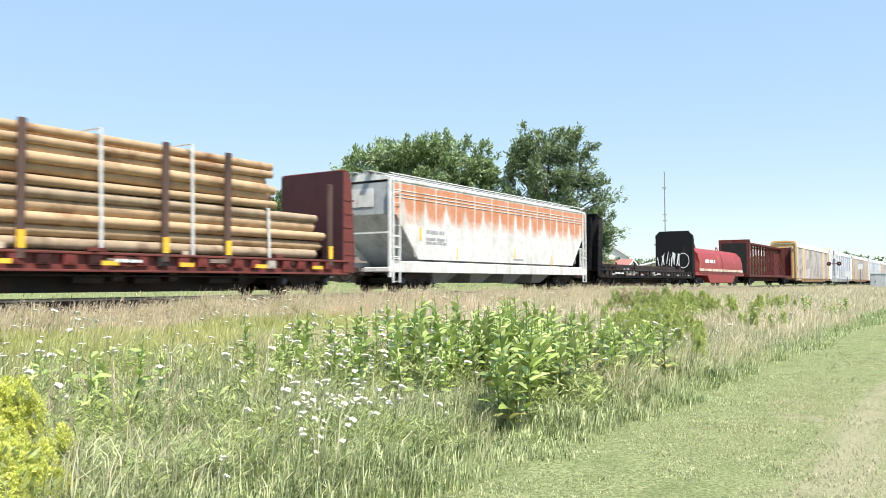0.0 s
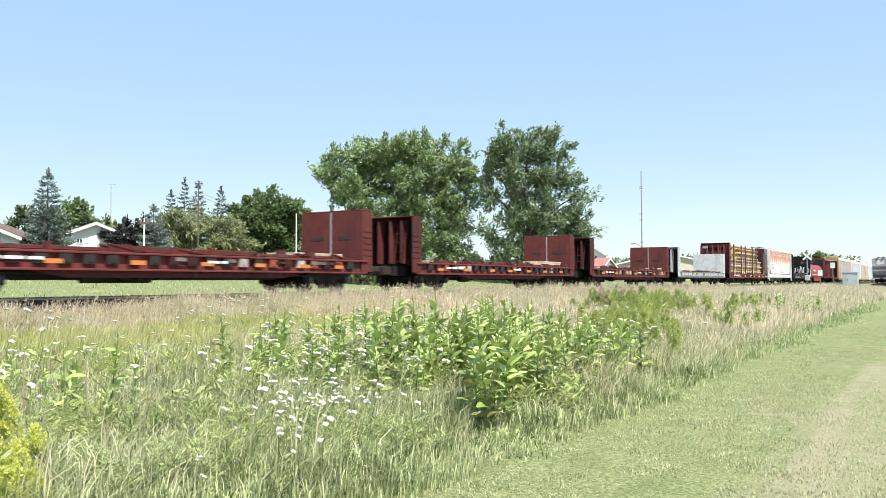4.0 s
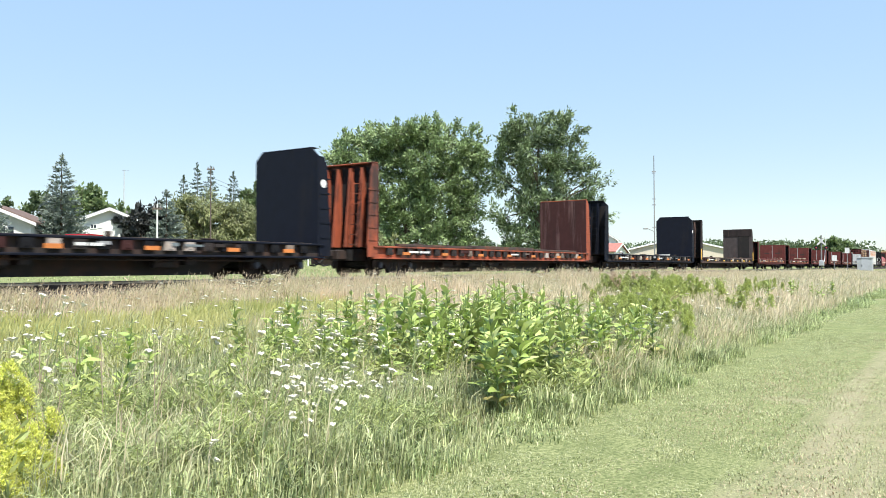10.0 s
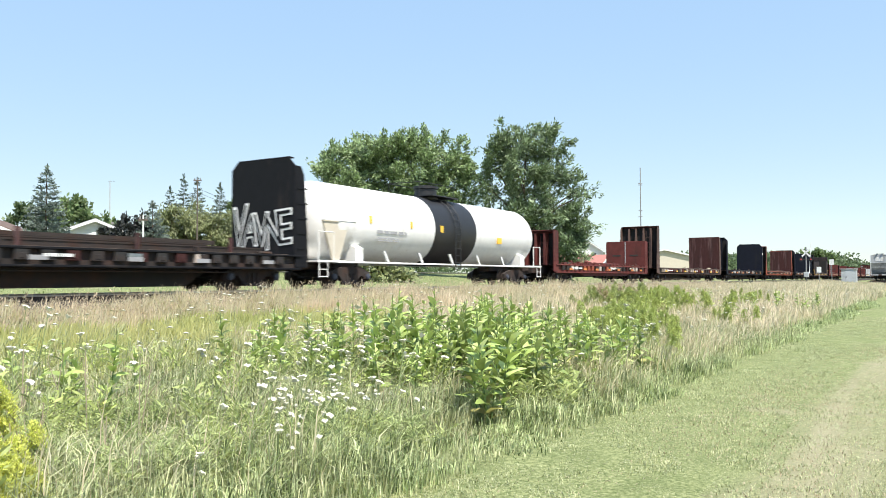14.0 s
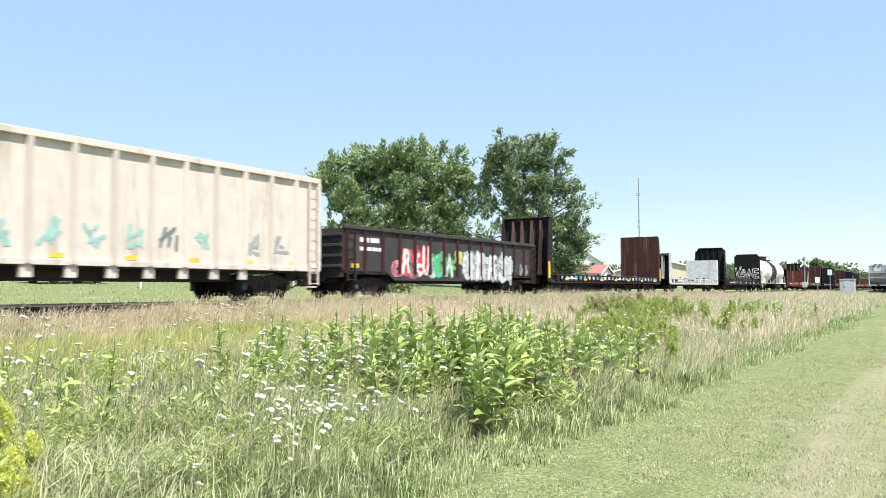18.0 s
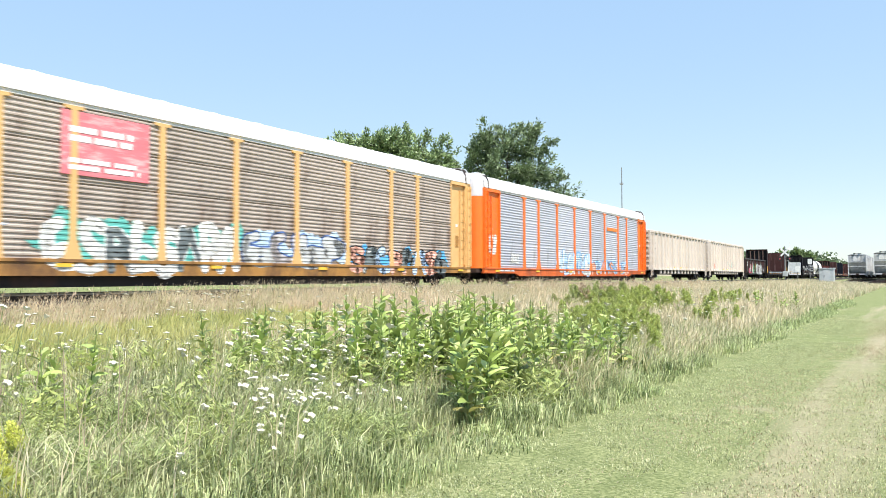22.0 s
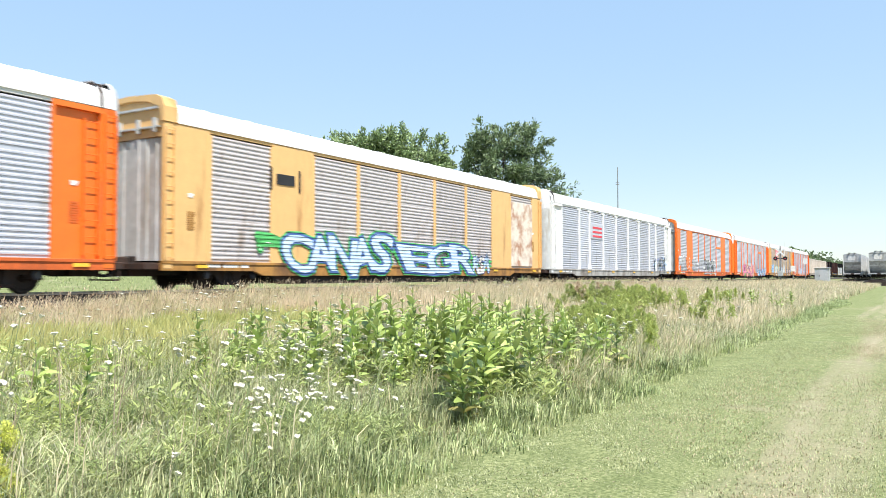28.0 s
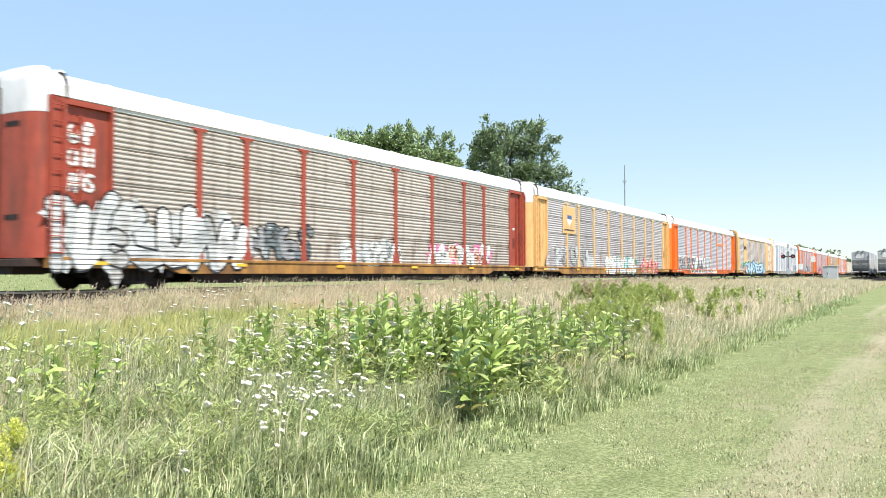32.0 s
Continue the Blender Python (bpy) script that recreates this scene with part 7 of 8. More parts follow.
def pickup(p, turn):
    ob = thing("pickup_truck", "red pickup truck parked on the far road", "truck", Matrix.Translation(standing(p)) @ Matrix.Rotation(turn, 4, "Z"))
    part("body", Shape().prism([(-2.75, 0.45), (2.75, 0.45), (2.8, 0.9), (2.6, 1.08), (1.2, 1.15), (0.75, 1.75), (-0.55, 1.78), (-0.75, 1.15), (-2.75, 1.12)], -0.95, 0.95, "y"), "car_red", ob)
    part("side_window", Shape().prism([(0.95, 1.17), (0.65, 1.66), (-0.45, 1.68), (-0.6, 1.17)], -0.965, -0.94, "y"), "glass_dark", ob)
    part("bumper", Shape().box(2.72, 2.95, -0.95, 0.95, 0.42, 0.66, 0.04), "rim", ob)
    part("bumper", Shape().box(-2.95, -2.72, -0.95, 0.95, 0.42, 0.66, 0.04), "rim", ob)
    part("headlight", Shape().box(2.62, 2.79, -0.93, -0.6, 0.72, 0.92, 0.02), "white_mark", ob)
    part("tail_light", Shape().box(-2.79, -2.7, -0.96, -0.75, 0.7, 1.0, 0.02), "red_mark", ob)
    for x in (-1.75, 1.8):
        for y in (-0.85, 0.85):
            w = part("wheel", Shape().lathe([(y - 0.12, 0.25), (y - 0.12, 0.37), (y + 0.12, 0.37), (y + 0.12, 0.25)], 16, "y", Matrix.Translation((x, 0, 0.37))), "tyre", ob, smooth=True)
            part("rim", Shape().lathe([(y - 0.13, 0.2), (y + 0.13, 0.2)], 12, "y", Matrix.Translation((x, 0, 0.37))), "rim", w)
    return ob


pickup(spot(-25.6, 56.5), math.pi / 2 - TRACK + 0.2)
sheet("far_road", [50.0, 56.0], [-200 + 20 * i for i in range(30)], lambda a, x: ground_z(a) + 0.04, "ballast", "grey road beyond the field")

# signals at the crossing
sg = thing("crossing_signal", "silver crossing signal with crossed boards and lamps", "signal", Matrix.Translation(standing(at(117, 14.9))) @ NEAR_TURN)
part("mast", Shape().tube((0, 0, 0), (0, 0, 5.0), 0.09, seg=8), "pole_grey", sg)
for r in (-45, 45):
    b = Shape().box(-0.03, 0.03, -0.7, 0.7, -0.11, 0.11)
    part("crossed_board", b, "white_mark", sg, "", Matrix.Translation((-0.12, 0, 4.2)) @ Matrix.Rotation(radians(r), 4, "X"))
part("lamp_bar", Shape().box(-0.06, 0.06, -0.75, 0.75, 3.25, 3.35), "steel_dark", sg)
for y in (-0.62, 0.62):
    part("lamp_disc", Shape().lathe([(-0.10, 0.28), (-0.05, 0.28)], 16, "x", Matrix.Translation((0, y, 3.3))), "tyre", sg)
    part("lens", Shape().lathe([(-0.13, 0.05), (-0.11, 0.09)], 12, "x", Matrix.Translation((0, y, 3.3))), "red_mark", sg)
part("gate_machine", Shape().box(-0.25, 0.25, -0.3, 0.3, 0.9, 1.6, 0.03), "cabinet_grey", sg)
part("raised_gate", Shape().tube((0.15, -0.35, 1.4), (0.2, -0.6, 5.6), 0.06, 0.03, 6), "white_mark", sg)
cab = thing("signal_cabinet", "grey metal signal equipment cabinet", "cabinet", Matrix.Translation(standing(at(135, 11.2))) @ NEAR_TURN)
part("body", Shape().box(-1.2, 1.2, -1.0, 1.0, 0.1, 2.25, 0.03), "cabinet_grey", cab)
part("roof", Shape().box(-1.3, 1.3, -1.1, 1.1, 2.25, 2.38, 0.03), "cabinet_grey", cab)
part("door", Shape().box(-1.23, -1.2, -0.45, 0.45, 0.25, 2.1), "barn_grey", cab)
part("handle", Shape().box(-1.27, -1.23, 0.3, 0.36, 1.0, 1.3), "steel_dark", cab)
for s0, a, hgt, lab in ((128, 12.9, 3.6, "post with a small white sign"), (122, 13.9, 2.4, "short post with a grey box")):
    ps = thing("sign_post", lab, "sign", Matrix.Translation(standing(at(s0, a))) @ NEAR_TURN)
    part("post", Shape().tube((0, 0, -0.2), (0, 0, hgt), 0.06, seg=6), "pole_grey", ps)
    part("plate", Shape().box(-0.08, -0.05, -0.3, 0.3, hgt - 0.8, hgt), "white_mark", ps)


# ---- trees ----
def leaf_mesh(name, centres, dirs, size, wide, material, rng, spread=0.6, per=6, droop=0.0, flat=0.0):
    """Sprays of leaves: at every centre several pointed leaves along a direction. flat: how far the leaves of a spray turn their faces up."""
    n = len(centres)
    c = np.repeat(centres, per, 0)
    d = np.repeat(dirs, per, 0) + rng.normal(0, spread, (n * per, 3))
    d[:, 2] -= droop
    d /= np.linalg.norm(d, axis=1, keepdims=True) + 1e-9
    step = np.tile(np.linspace(0, 1, per), n)[:, None]
    base = c + np.repeat(dirs, per, 0) * step * size * 1.1 + rng.normal(0, size * 0.28, (n * per, 3))
    side = np.cross(d, rng.normal(0, 1, (n * per, 3)) + np.array([0, -0.4 * flat, flat]))
    side /= np.linalg.norm(side, axis=1, keepdims=True) + 1e-9
    ln = size * rng.uniform(0.6, 1.3, (n * per, 1))
    w = ln * wide
    v = np.stack([base, base + d * ln * 0.5 + side * w, base + d * ln, base + d * ln * 0.5 - side * w], 1).reshape(-1, 3)
    return quads_mesh(name, v, material)


def quads_mesh(name, v, material):
    k = len(v) // 4
    me = bpy.data.meshes.new(name)
    me.vertices.add(4 * k)
    me.vertices.foreach_set("co", v.astype(np.float32).ravel())
    me.loops.add(4 * k)
    me.loops.foreach_set("vertex_index", np.arange(4 * k, dtype=np.int32))
    me.polygons.add(k)
    me.polygons.foreach_set("loop_start", np.arange(0, 4 * k, 4, dtype=np.int32))
    me.update(calc_edges=True)
    me.materials.append(M[material] if isinstance(material, str) else material)
    return me


def tree(label, p, high, lobes, material, seed, sprays=1500, leaf=0.42, wide=0.33, trunk=0.28, stems=1, up=0.55, fork=0.25, spread=0.6, name="tree", droop=0.0, core=0.35, finger=1.0):
    """A broad-leaved tree: stems that fork into limbs that reach into every lobe of the crown. lobes: (x, y, z, rx, ry, rz) from its foot."""
    rng = np.random.default_rng(seed)
    rnd = random.Random(seed)
    ob = thing(name, label, "tree", Matrix.Translation(standing(p) - Vector((0, 0, 0.1))) @ Matrix.Rotation(-math.atan2(p.x, p.y), 4, "Z"))
    wood = Shape()
    for k in range(stems):
        a = rnd.uniform(-0.5, 0.5) * (stems > 1)
        foot = Vector((a * 1.6, rnd.uniform(-0.4, 0.4) * (stems > 1), 0))
        mid = foot + Vector((a * 1.2, 0, high * fork))
        wood.tube(foot, mid, trunk * rnd.uniform(0.8, 1.1), trunk * 0.72, 10)
        mine = [l for i, l in enumerate(lobes) if i % stems == k]
        for l in mine:
            tip = Vector(l[:3])
            bend = mid.lerp(tip, 0.5) + Vector((rnd.uniform(-0.4, 0.4), rnd.uniform(-0.4, 0.4), high * 0.05))
            wood.tube(mid, bend, trunk * 0.45, trunk * 0.28, 7)
            wood.tube(bend, tip, trunk * 0.28, trunk * 0.12, 6)
            for _ in range(5):
                q = Vector((rnd.gauss(0, 1), rnd.gauss(0, 1), rnd.gauss(0.3, 1))).normalized()
                wood.tube(bend.lerp(tip, rnd.uniform(0.4, 1)), tip + Vector((q.x * l[3], q.y * l[4], q.z * l[5])) * 0.8, trunk * 0.10, 0.015, 5)
    part("trunk", wood, "bark", ob, "dark forked trunk and limbs", smooth=True)
    vol = np.array([l[3] * l[4] + l[3] * l[5] for l in lobes])
    counts = (sprays * vol / vol.sum()).astype(int) + 1
    cs, ds = [], []
    for l, n in zip(lobes, counts):
        # every lobe is made of many short boughs that reach out, up and with the wind, with gaps between them
        m = max(8, n // 34)
        hub = rng.normal(0, 1, (m, 3))
        hub /= np.linalg.norm(hub, axis=1, keepdims=True)
        axis = hub * 0.85 + np.array([0.30, 0, max(up, -0.4)]) + rng.normal(0, 0.22, (m, 3))
        axis /= np.linalg.norm(axis, axis=1, keepdims=True)
        hub *= rng.uniform(core, 1.0, (m, 1)) ** 0.7
        hub = np.array(l[:3]) + hub * np.array(l[3:6]) * 0.84
        reach = finger * rng.uniform(0.45, 1.2, (m, 1))
        k = rng.integers(0, m, n)
        f = rng.uniform(-1, 1, (n, 1))
        cs.append(hub[k] + axis[k] * f * reach[k] + rng.normal(0, 1, (n, 3)) * (0.28 - 0.25 * np.maximum(f, 0)))
        dd = axis[k] + rng.normal(0, 0.35, (n, 3))
        ds.append(dd / np.linalg.norm(dd, axis=1, keepdims=True))
    part("crown", leaf_mesh("crown", np.concatenate(cs), np.concatenate(ds), leaf, wide, material, rng, spread, 6, droop, 1.4), None, ob, "uneven leafy crown")
    return ob


tree("broad multi-stemmed maple with a full crown", spot(-3.3, 82), 15.5, [
    (-6.6, 0, 11.0, 2.2, 2.4, 2.0), (-4.2, 0.5, 12.6, 2.2, 2.5, 1.8), (-1.6, -0.5, 12.9, 2.3, 2.4, 1.7), (0.8, 0, 13.1, 2.2, 2.4, 1.6), (3.2, 0.4, 13.0, 2.0, 2.4, 1.8), (5.3, 0, 11.8, 2.0, 2.2, 2.0),
    (6.8, 0.6, 10.2, 1.5, 1.8, 1.8), (6.2, 0.4, 7.6, 1.3, 1.8, 1.5),
    (-5.0, -1, 8.6, 2.0, 2.2, 2.0), (-2.4, 0.8, 10.4, 2.2, 2.6, 2.0), (0.8, -0.8, 10.8, 2.4, 2.4, 2.2), (4.2, 0.4, 9.2, 1.8, 2.2, 2.0), (-3.4, 0, 6.4, 1.8, 2.2, 1.8), (-0.6, 0, 7.6, 2.2, 2.2, 2.0), (2.2, 0, 7.4, 1.9, 2.2, 2.2),
    (4.6, 0.5, 6.2, 1.3, 1.8, 1.8), (-1.6, 0, 4.6, 2.1, 2.0, 1.7), (1.0, 0, 4.8, 2.0, 2.0, 1.7), (3.2, 0, 4.4, 1.4, 1.8, 1.6), (-1.8, 0, 2.4, 1.9, 2.0, 1.6), (1.4, 0, 2.4, 2.0, 2.0, 1.6), (-7.6, 0, 11.0, 1.0, 1.4, 0.9), (4.4, 0.4, 3.0, 1.8, 1.8, 1.6), (5.6, 0, 5.2, 1.5, 1.8, 1.6), (6.0, 0.2, 2.6, 1.4, 1.6, 1.5), (-6.6, 0, 8.8, 0.9, 1.2, 0.8)],
    "leaf_maple", 3, sprays=15800, leaf=0.36, wide=0.20, trunk=0.26, stems=4, up=0.40, core=0.5, finger=1.35, spread=0.45)
tree("dark open-crowned maple with a bare side branch", spot(5.9, 80), 16.0, [
    (-2.0, 0, 14.4, 1.3, 1.8, 2.0), (0.0, 0.3, 14.0, 1.5, 1.8, 1.9), (2.0, 0, 13.4, 1.5, 1.8, 1.7), (-3.4, 0, 12.2, 1.3, 1.8, 1.6), (-1.2, -0.6, 11.6, 1.7, 2.2, 1.7), (1.4, 0, 11.2, 1.8, 2.0, 1.7),
    (3.4, 0.4, 11.0, 1.2, 1.8, 1.3), (-3.6, 0.3, 9.4, 1.2, 1.8, 1.4), (-0.8, 0, 9.0, 1.6, 2, 1.4), (2.2, 0, 8.6, 1.3, 1.8, 1.2), (4.9, 0, 9.2, 0.8, 0.8, 0.5), (5.7, 0, 8.8, 0.5, 0.6, 0.5), (3.4, 0, 6.6, 1.7, 2.0, 1.3), (4.9, 0.3, 5.8, 1.4, 1.8, 1.3), (1.2, 0, 6.2, 1.5, 2.0, 1.5),
    (-1.6, 0, 6.4, 1.3, 1.8, 1.5), (-3.6, 0, 5.4, 1.0, 1.6, 1.5), (5.2, 0, 4.1, 1.0, 1.6, 1.0), (0.4, 0, 3.8, 1.9, 2.0, 1.5), (3.6, 0, 3.8, 2.0, 2.0, 1.6), (-2.4, 0, 3.2, 1.3, 1.6, 1.6), (1.5, 0, 1.8, 2.2, 2, 1.3), (3.6, 0, 1.8, 1.5, 1.8, 1.3), (-3.0, 0, 1.5, 1.0, 1.4, 1.2)],
    "leaf_dark", 5, sprays=8200, leaf=0.40, wide=0.17, trunk=0.30, stems=2, up=0.50, fork=0.3, core=0.5, finger=1.5, spread=0.42)
tree("round dense dark green tree", spot(-12.5, 92), 10.0, [
    (-2.7, 0, 6.4, 2.3, 2.4, 2.2), (-0.4, 0, 7.8, 2.5, 2.6, 2.1), (2.2, 0, 7.2, 2.3, 2.4, 2.1), (-3.3, 0, 3.8, 1.9, 2.2, 2.2), (0, 0, 4.4, 3.0, 2.6, 2.6), (3.4, 0, 4.2, 2.1, 2.4, 2.4), (0, 0, 2.0, 4.0, 2.4, 1.8), (0.2, 0, 6.0, 3.4, 2.6, 2.6), (4.6, 0, 2.6, 1.6, 2.0, 1.8)],
    "leaf_round", 7, sprays=9500, leaf=0.34, wide=0.30, up=0.25, finger=0.7)
tree("dark green tree in a row behind the field", spot(-7.6, 98), 8.0, [(-1.6, 0, 5.2, 2.0, 2.2, 1.9), (1.0, 0, 5.4, 1.8, 2.2, 1.9), (0, 0, 2.6, 3.0, 2.4, 2.2), (3.0, 0, 3.4, 1.8, 2.0, 2.0)], "leaf_round", 8, sprays=1000, leaf=0.5)
tree("pale green drooping willow", spot(-17.5, 84), 6.9, [(-2.8, 0, 4.9, 1.7, 2, 1.5), (-0.4, 0, 5.4, 1.7, 2, 1.3), (2.2, 0, 4.8, 1.8, 2, 1.4), (-2.4, 0, 2.6, 1.9, 2, 2.0), (0.6, 0, 2.8, 2.0, 2, 2.2), (3.6, 0, 2.8, 1.7, 2, 2.0)], "leaf_light", 9, sprays=2800, leaf=0.5, wide=0.12, up=-0.3, droop=0.6)
tree("grey-green tree behind the houses", spot(-28.5, 100), 7.6, [(-1.6, 0, 5.2, 1.8, 1.8, 1.5), (1.0, 0, 5.9, 1.6, 1.8, 1.5), (0, 0, 3.2, 2.4, 2.2, 2.0)], "leaf_far", 10, sprays=700, leaf=0.5)
tree("dark green tree behind the spruce", spot(-25.0, 88), 8.0, [(-1.2, 0, 6.0, 1.6, 1.8, 1.5), (1.2, 0, 5.4, 1.5, 1.8, 1.7), (0, 0, 3.4, 2.2, 2.2, 2.2), (2.4, 0, 3.8, 1.3, 1.6, 1.5)], "leaf_round", 11, sprays=900, leaf=0.5)
tree("dark purple-leaved ornamental tree", spot(-21.7, 78), 4.8, [(-0.8, 0, 3.4, 1.3, 1.4, 1.2), (0.6, 0, 3.4, 1.3, 1.4, 1.2), (0, 0, 1.5, 1.7, 1.4, 1.5)], "leaf_purple", 12, sprays=700, leaf=0.4)
tree("green garden tree behind the yard", spot(-22.2, 98), 6.2, [(-1.8, 0, 4.2, 1.7, 1.8, 1.6), (1.2, 0, 4.3, 1.7, 1.8, 1.6), (0, 0, 1.8, 2.6, 1.8, 1.6)], "leaf_round", 13, sprays=700, leaf=0.5)
tree("leafy pale shrub by the track", spot(-5.2, 60), 2.0, [(-1.2, 0, 0.9, 1.3, 1, 0.9), (0.8, 0, 0.8, 1.4, 1, 0.8)], "leaf_light", 14, sprays=260, leaf=0.4, name="shrub")
tree("isolated green tree by the crossing", spot(25.1, 205), 7.6, [(-1.4, 0, 5.0, 2.2, 2, 1.9), (1.2, 0, 4.8, 2.2, 2, 2.0), (0, 0, 2.6, 3.0, 2.2, 2.2)], "leaf_round", 15, sprays=700, leaf=0.7)


def conifer(label, p, high, wide, material, seed, tiers=22, ragged=0.2, power=1.0):
    """A spruce: a straight trunk and drooping tiers of needled boughs, with a bare leader on top."""
    rng = np.random.default_rng(seed)
    ob = thing("spruce_tree", label, "tree", Matrix.Translation(standing(p) - Vector((0, 0, 0.1))))
    part("trunk", Shape().tube((0, 0, 0), (0, 0, high), 0.16, 0.02, 8), "bark", ob)
    c, d = [], []
    for k in range(tiers):
        f = k / (tiers - 1)
        z, r = high * (0.05 + 0.90 * f), wide * (1 - f) ** power + 0.12
        m = max(5, int(10 * (1 - f) + 5))
        turn = rng.uniform(0, 6.28)
        for i in range(m):
            a = turn + 2 * math.pi * (i + rng.uniform(0, 0.7)) / m
            reach = r * (1 - ragged * 2.4 * rng.uniform(0, 1) ** 1.5 + 0.15 * rng.uniform())
            out = np.array([math.cos(a), math.sin(a), 0])
            lift = rng.normal(0, 0.12)
            steps = max(2, int(reach / 0.16))
            for q in range(steps):
                t = (q + 1) / steps
                c.append(out * reach * t + np.array([0, 0, z + lift - 0.50 * reach * t + 0.34 * reach * t * t]))
                d.append(out * 0.8 + np.array([0, 0, -0.25 + 0.6 * t]))
    for q in range(8):
        c.append(np.array([0, 0, high * (0.93 + 0.01 * q)]))
        d.append(np.array([0, 0, 1.0]))
    c, d = np.array(c), np.array(d)
    d /= np.linalg.norm(d, axis=1, keepdims=True)
    part("needle_bough", leaf_mesh("needle_bough", c, d, 0.24, 0.22, material, rng, 0.40, 10, 0.0, 1.0), None, ob, "drooping needled boughs")
    return ob


conifer("tall blue-grey spruce by the houses", spot(-26.9, 70), 8.0, 2.1, "needle_blue", 21, 21, 0.16, 0.85)
conifer("small blue spruce beside the willow", spot(-20.4, 76), 6.0, 2.1, "needle_blue", 22, 15, 0.16, 0.85)
conifer("blue spruce at the yard's edge", spot(-31.5, 65), 7.4, 2.2, "needle_blue", 23, 16)
for b, hh, sd in ((-19.3, 11.6, 24), (-18.4, 13.4, 25), (-17.5, 13.0, 26), (-16.0, 12.4, 27)):
    conifer("dark ragged spruce behind the willow", spot(b, 118), hh + 0.4, 2.4, "needle_dark", sd, 21, 0.30, 0.8)

wood_c, wood_d = [], []
rng = np.random.default_rng(40)
for k in range(4200):
    s0 = rng.uniform(250, 700)
    a = rng.uniform(24, 70) + (s0 - 250) * 0.02
    p = at(s0, a)
    top = 6.5 + 3.0 * noise.noise((s0 * 0.02, a * 0.05, 3))
    u = rng.normal(0, 1, 3)
    for q in range(4):
        wood_c.append((p.x + rng.normal(0, 2.5), p.y + rng.normal(0, 2.5), 1.5 + top * rng.uniform(0.05, 1) ** 0.6))
        wood_d.append((rng.normal(0, 0.4), rng.normal(0, 0.4), 0.6))
ob = part("distant_woods", leaf_mesh("distant_woods", np.array(wood_c), np.array(wood_d), 0.75, 0.4, "leaf_far", rng, 0.8, 5), None, None)
tagged(ob, "distant belt of green woods", "woods", "", "stuff")
wood_c, wood_d = [], []
for k in range(2400):
    b = rng.uniform(-60, 20)
    p = spot(b, rng.uniform(190, 240))
    top = 4.6 + 2.0 * noise.noise((b * 0.2, 1, 3))
    for q in range(4):
        wood_c.append((p.x + rng.normal(0, 2.5), p.y + rng.normal(0, 2.5), 2.0 + top * rng.uniform(0.02, 1) ** 0.6))
        wood_d.append((rng.normal(0, 0.4), rng.normal(0, 0.4), 0.6))
ob = part("distant_hedge", leaf_mesh("distant_hedge", np.array(wood_c), np.array(wood_d), 0.65, 0.4, "leaf_far", rng, 0.8, 5), None, None)
tagged(ob, "low distant hedge and trees", "hedge", "", "stuff")


# ---- grass ----
def blades(name, s, a, height, width, material, label, rng, lean=0.35, wind=(0.10, 0.0), bend=0.4, arch=False):
    """Many bent blades of grass at the places (s, a) along and across the railway."""
    n = len(s)
    z0 = np.interp(a, [p[0] for p in LEVELS], [p[1] for p in LEVELS])
    base = np.outer(s, ALONG) + np.outer(a, ACROSS)
    base[:, 2] = z0 - 0.03
    h = height * rng.uniform(0.55, 1.15, n) if np.isscalar(height) else height * rng.uniform(0.7, 1.15, n)
    ang = rng.uniform(0, 2 * np.pi, n)
    l = lean * rng.uniform(0.45, 1.4, n) if arch else np.abs(rng.normal(0, lean, n))
    off = np.stack([np.cos(ang) * l + wind[0], np.sin(ang) * l + wind[1], np.zeros(n)], 1)
    turn = rng.uniform(0, np.pi, n)
    side = np.stack([np.cos(turn), np.sin(turn), np.zeros(n)], 1) * (width * rng.uniform(0.6, 1.3, n))[:, None]
    up = np.array([0, 0, 1.0])
    mid = base + up * (h * 0.62)[:, None] + off * (h * 0.22)[:, None]
    tip = base + up * (h * (1 - (0.5 if arch else 0.3) * np.minimum(l, 1)))[:, None] + off * (h * (0.45 + bend))[:, None]
    v = np.stack([base - side, base + side, mid + side * 0.85, mid - side * 0.85, tip - side * 0.08, tip + side * 0.08], 1).reshape(-1, 3)
    idx = np.arange(n, dtype=np.int32)[:, None] * 6
    loops = np.concatenate([idx + np.array([0, 1, 2, 3], np.int32), idx + np.array([3, 2, 5, 4], np.int32)], 1).ravel()
    me = bpy.data.meshes.new(name)
    me.vertices.add(6 * n)
    me.vertices.foreach_set("co", v.astype(np.float32).ravel())
    me.loops.add(8 * n)
    me.loops.foreach_set("vertex_index", loops)
    me.polygons.add(2 * n)
    me.polygons.foreach_set("loop_start", np.arange(0, 8 * n, 4, dtype=np.int32))
    me.update(calc_edges=True)
    me.materials.append(M[material])
    ob = new(name, me)
    return tagged(ob, label, "grass", "", "stuff")


def lifted(ob, by):
    ob.location.z += by
    return ob


def scatter(n, s0, s1, a0, a1, rng, near=1.0):
    """Random places, thicker near the low end of s by the power near."""
    s = s0 + (s1 - s0) * rng.uniform(0, 1, n) ** near
    return s, rng.uniform(a0, a1, n)


def edge_of(s):
    """Where the mown strip ends and the wild field begins."""
    return 3.15 - 0.012 * np.clip(s, 0, 40) + 0.10 * np.sin(s * 0.53) + 0.07 * np.sin(s * 1.7 + 1) + 0.06 * np.sin(s * 4.9)


FRONT = spot(3.4, 7.3)      # the open foot of the foremost milkweeds


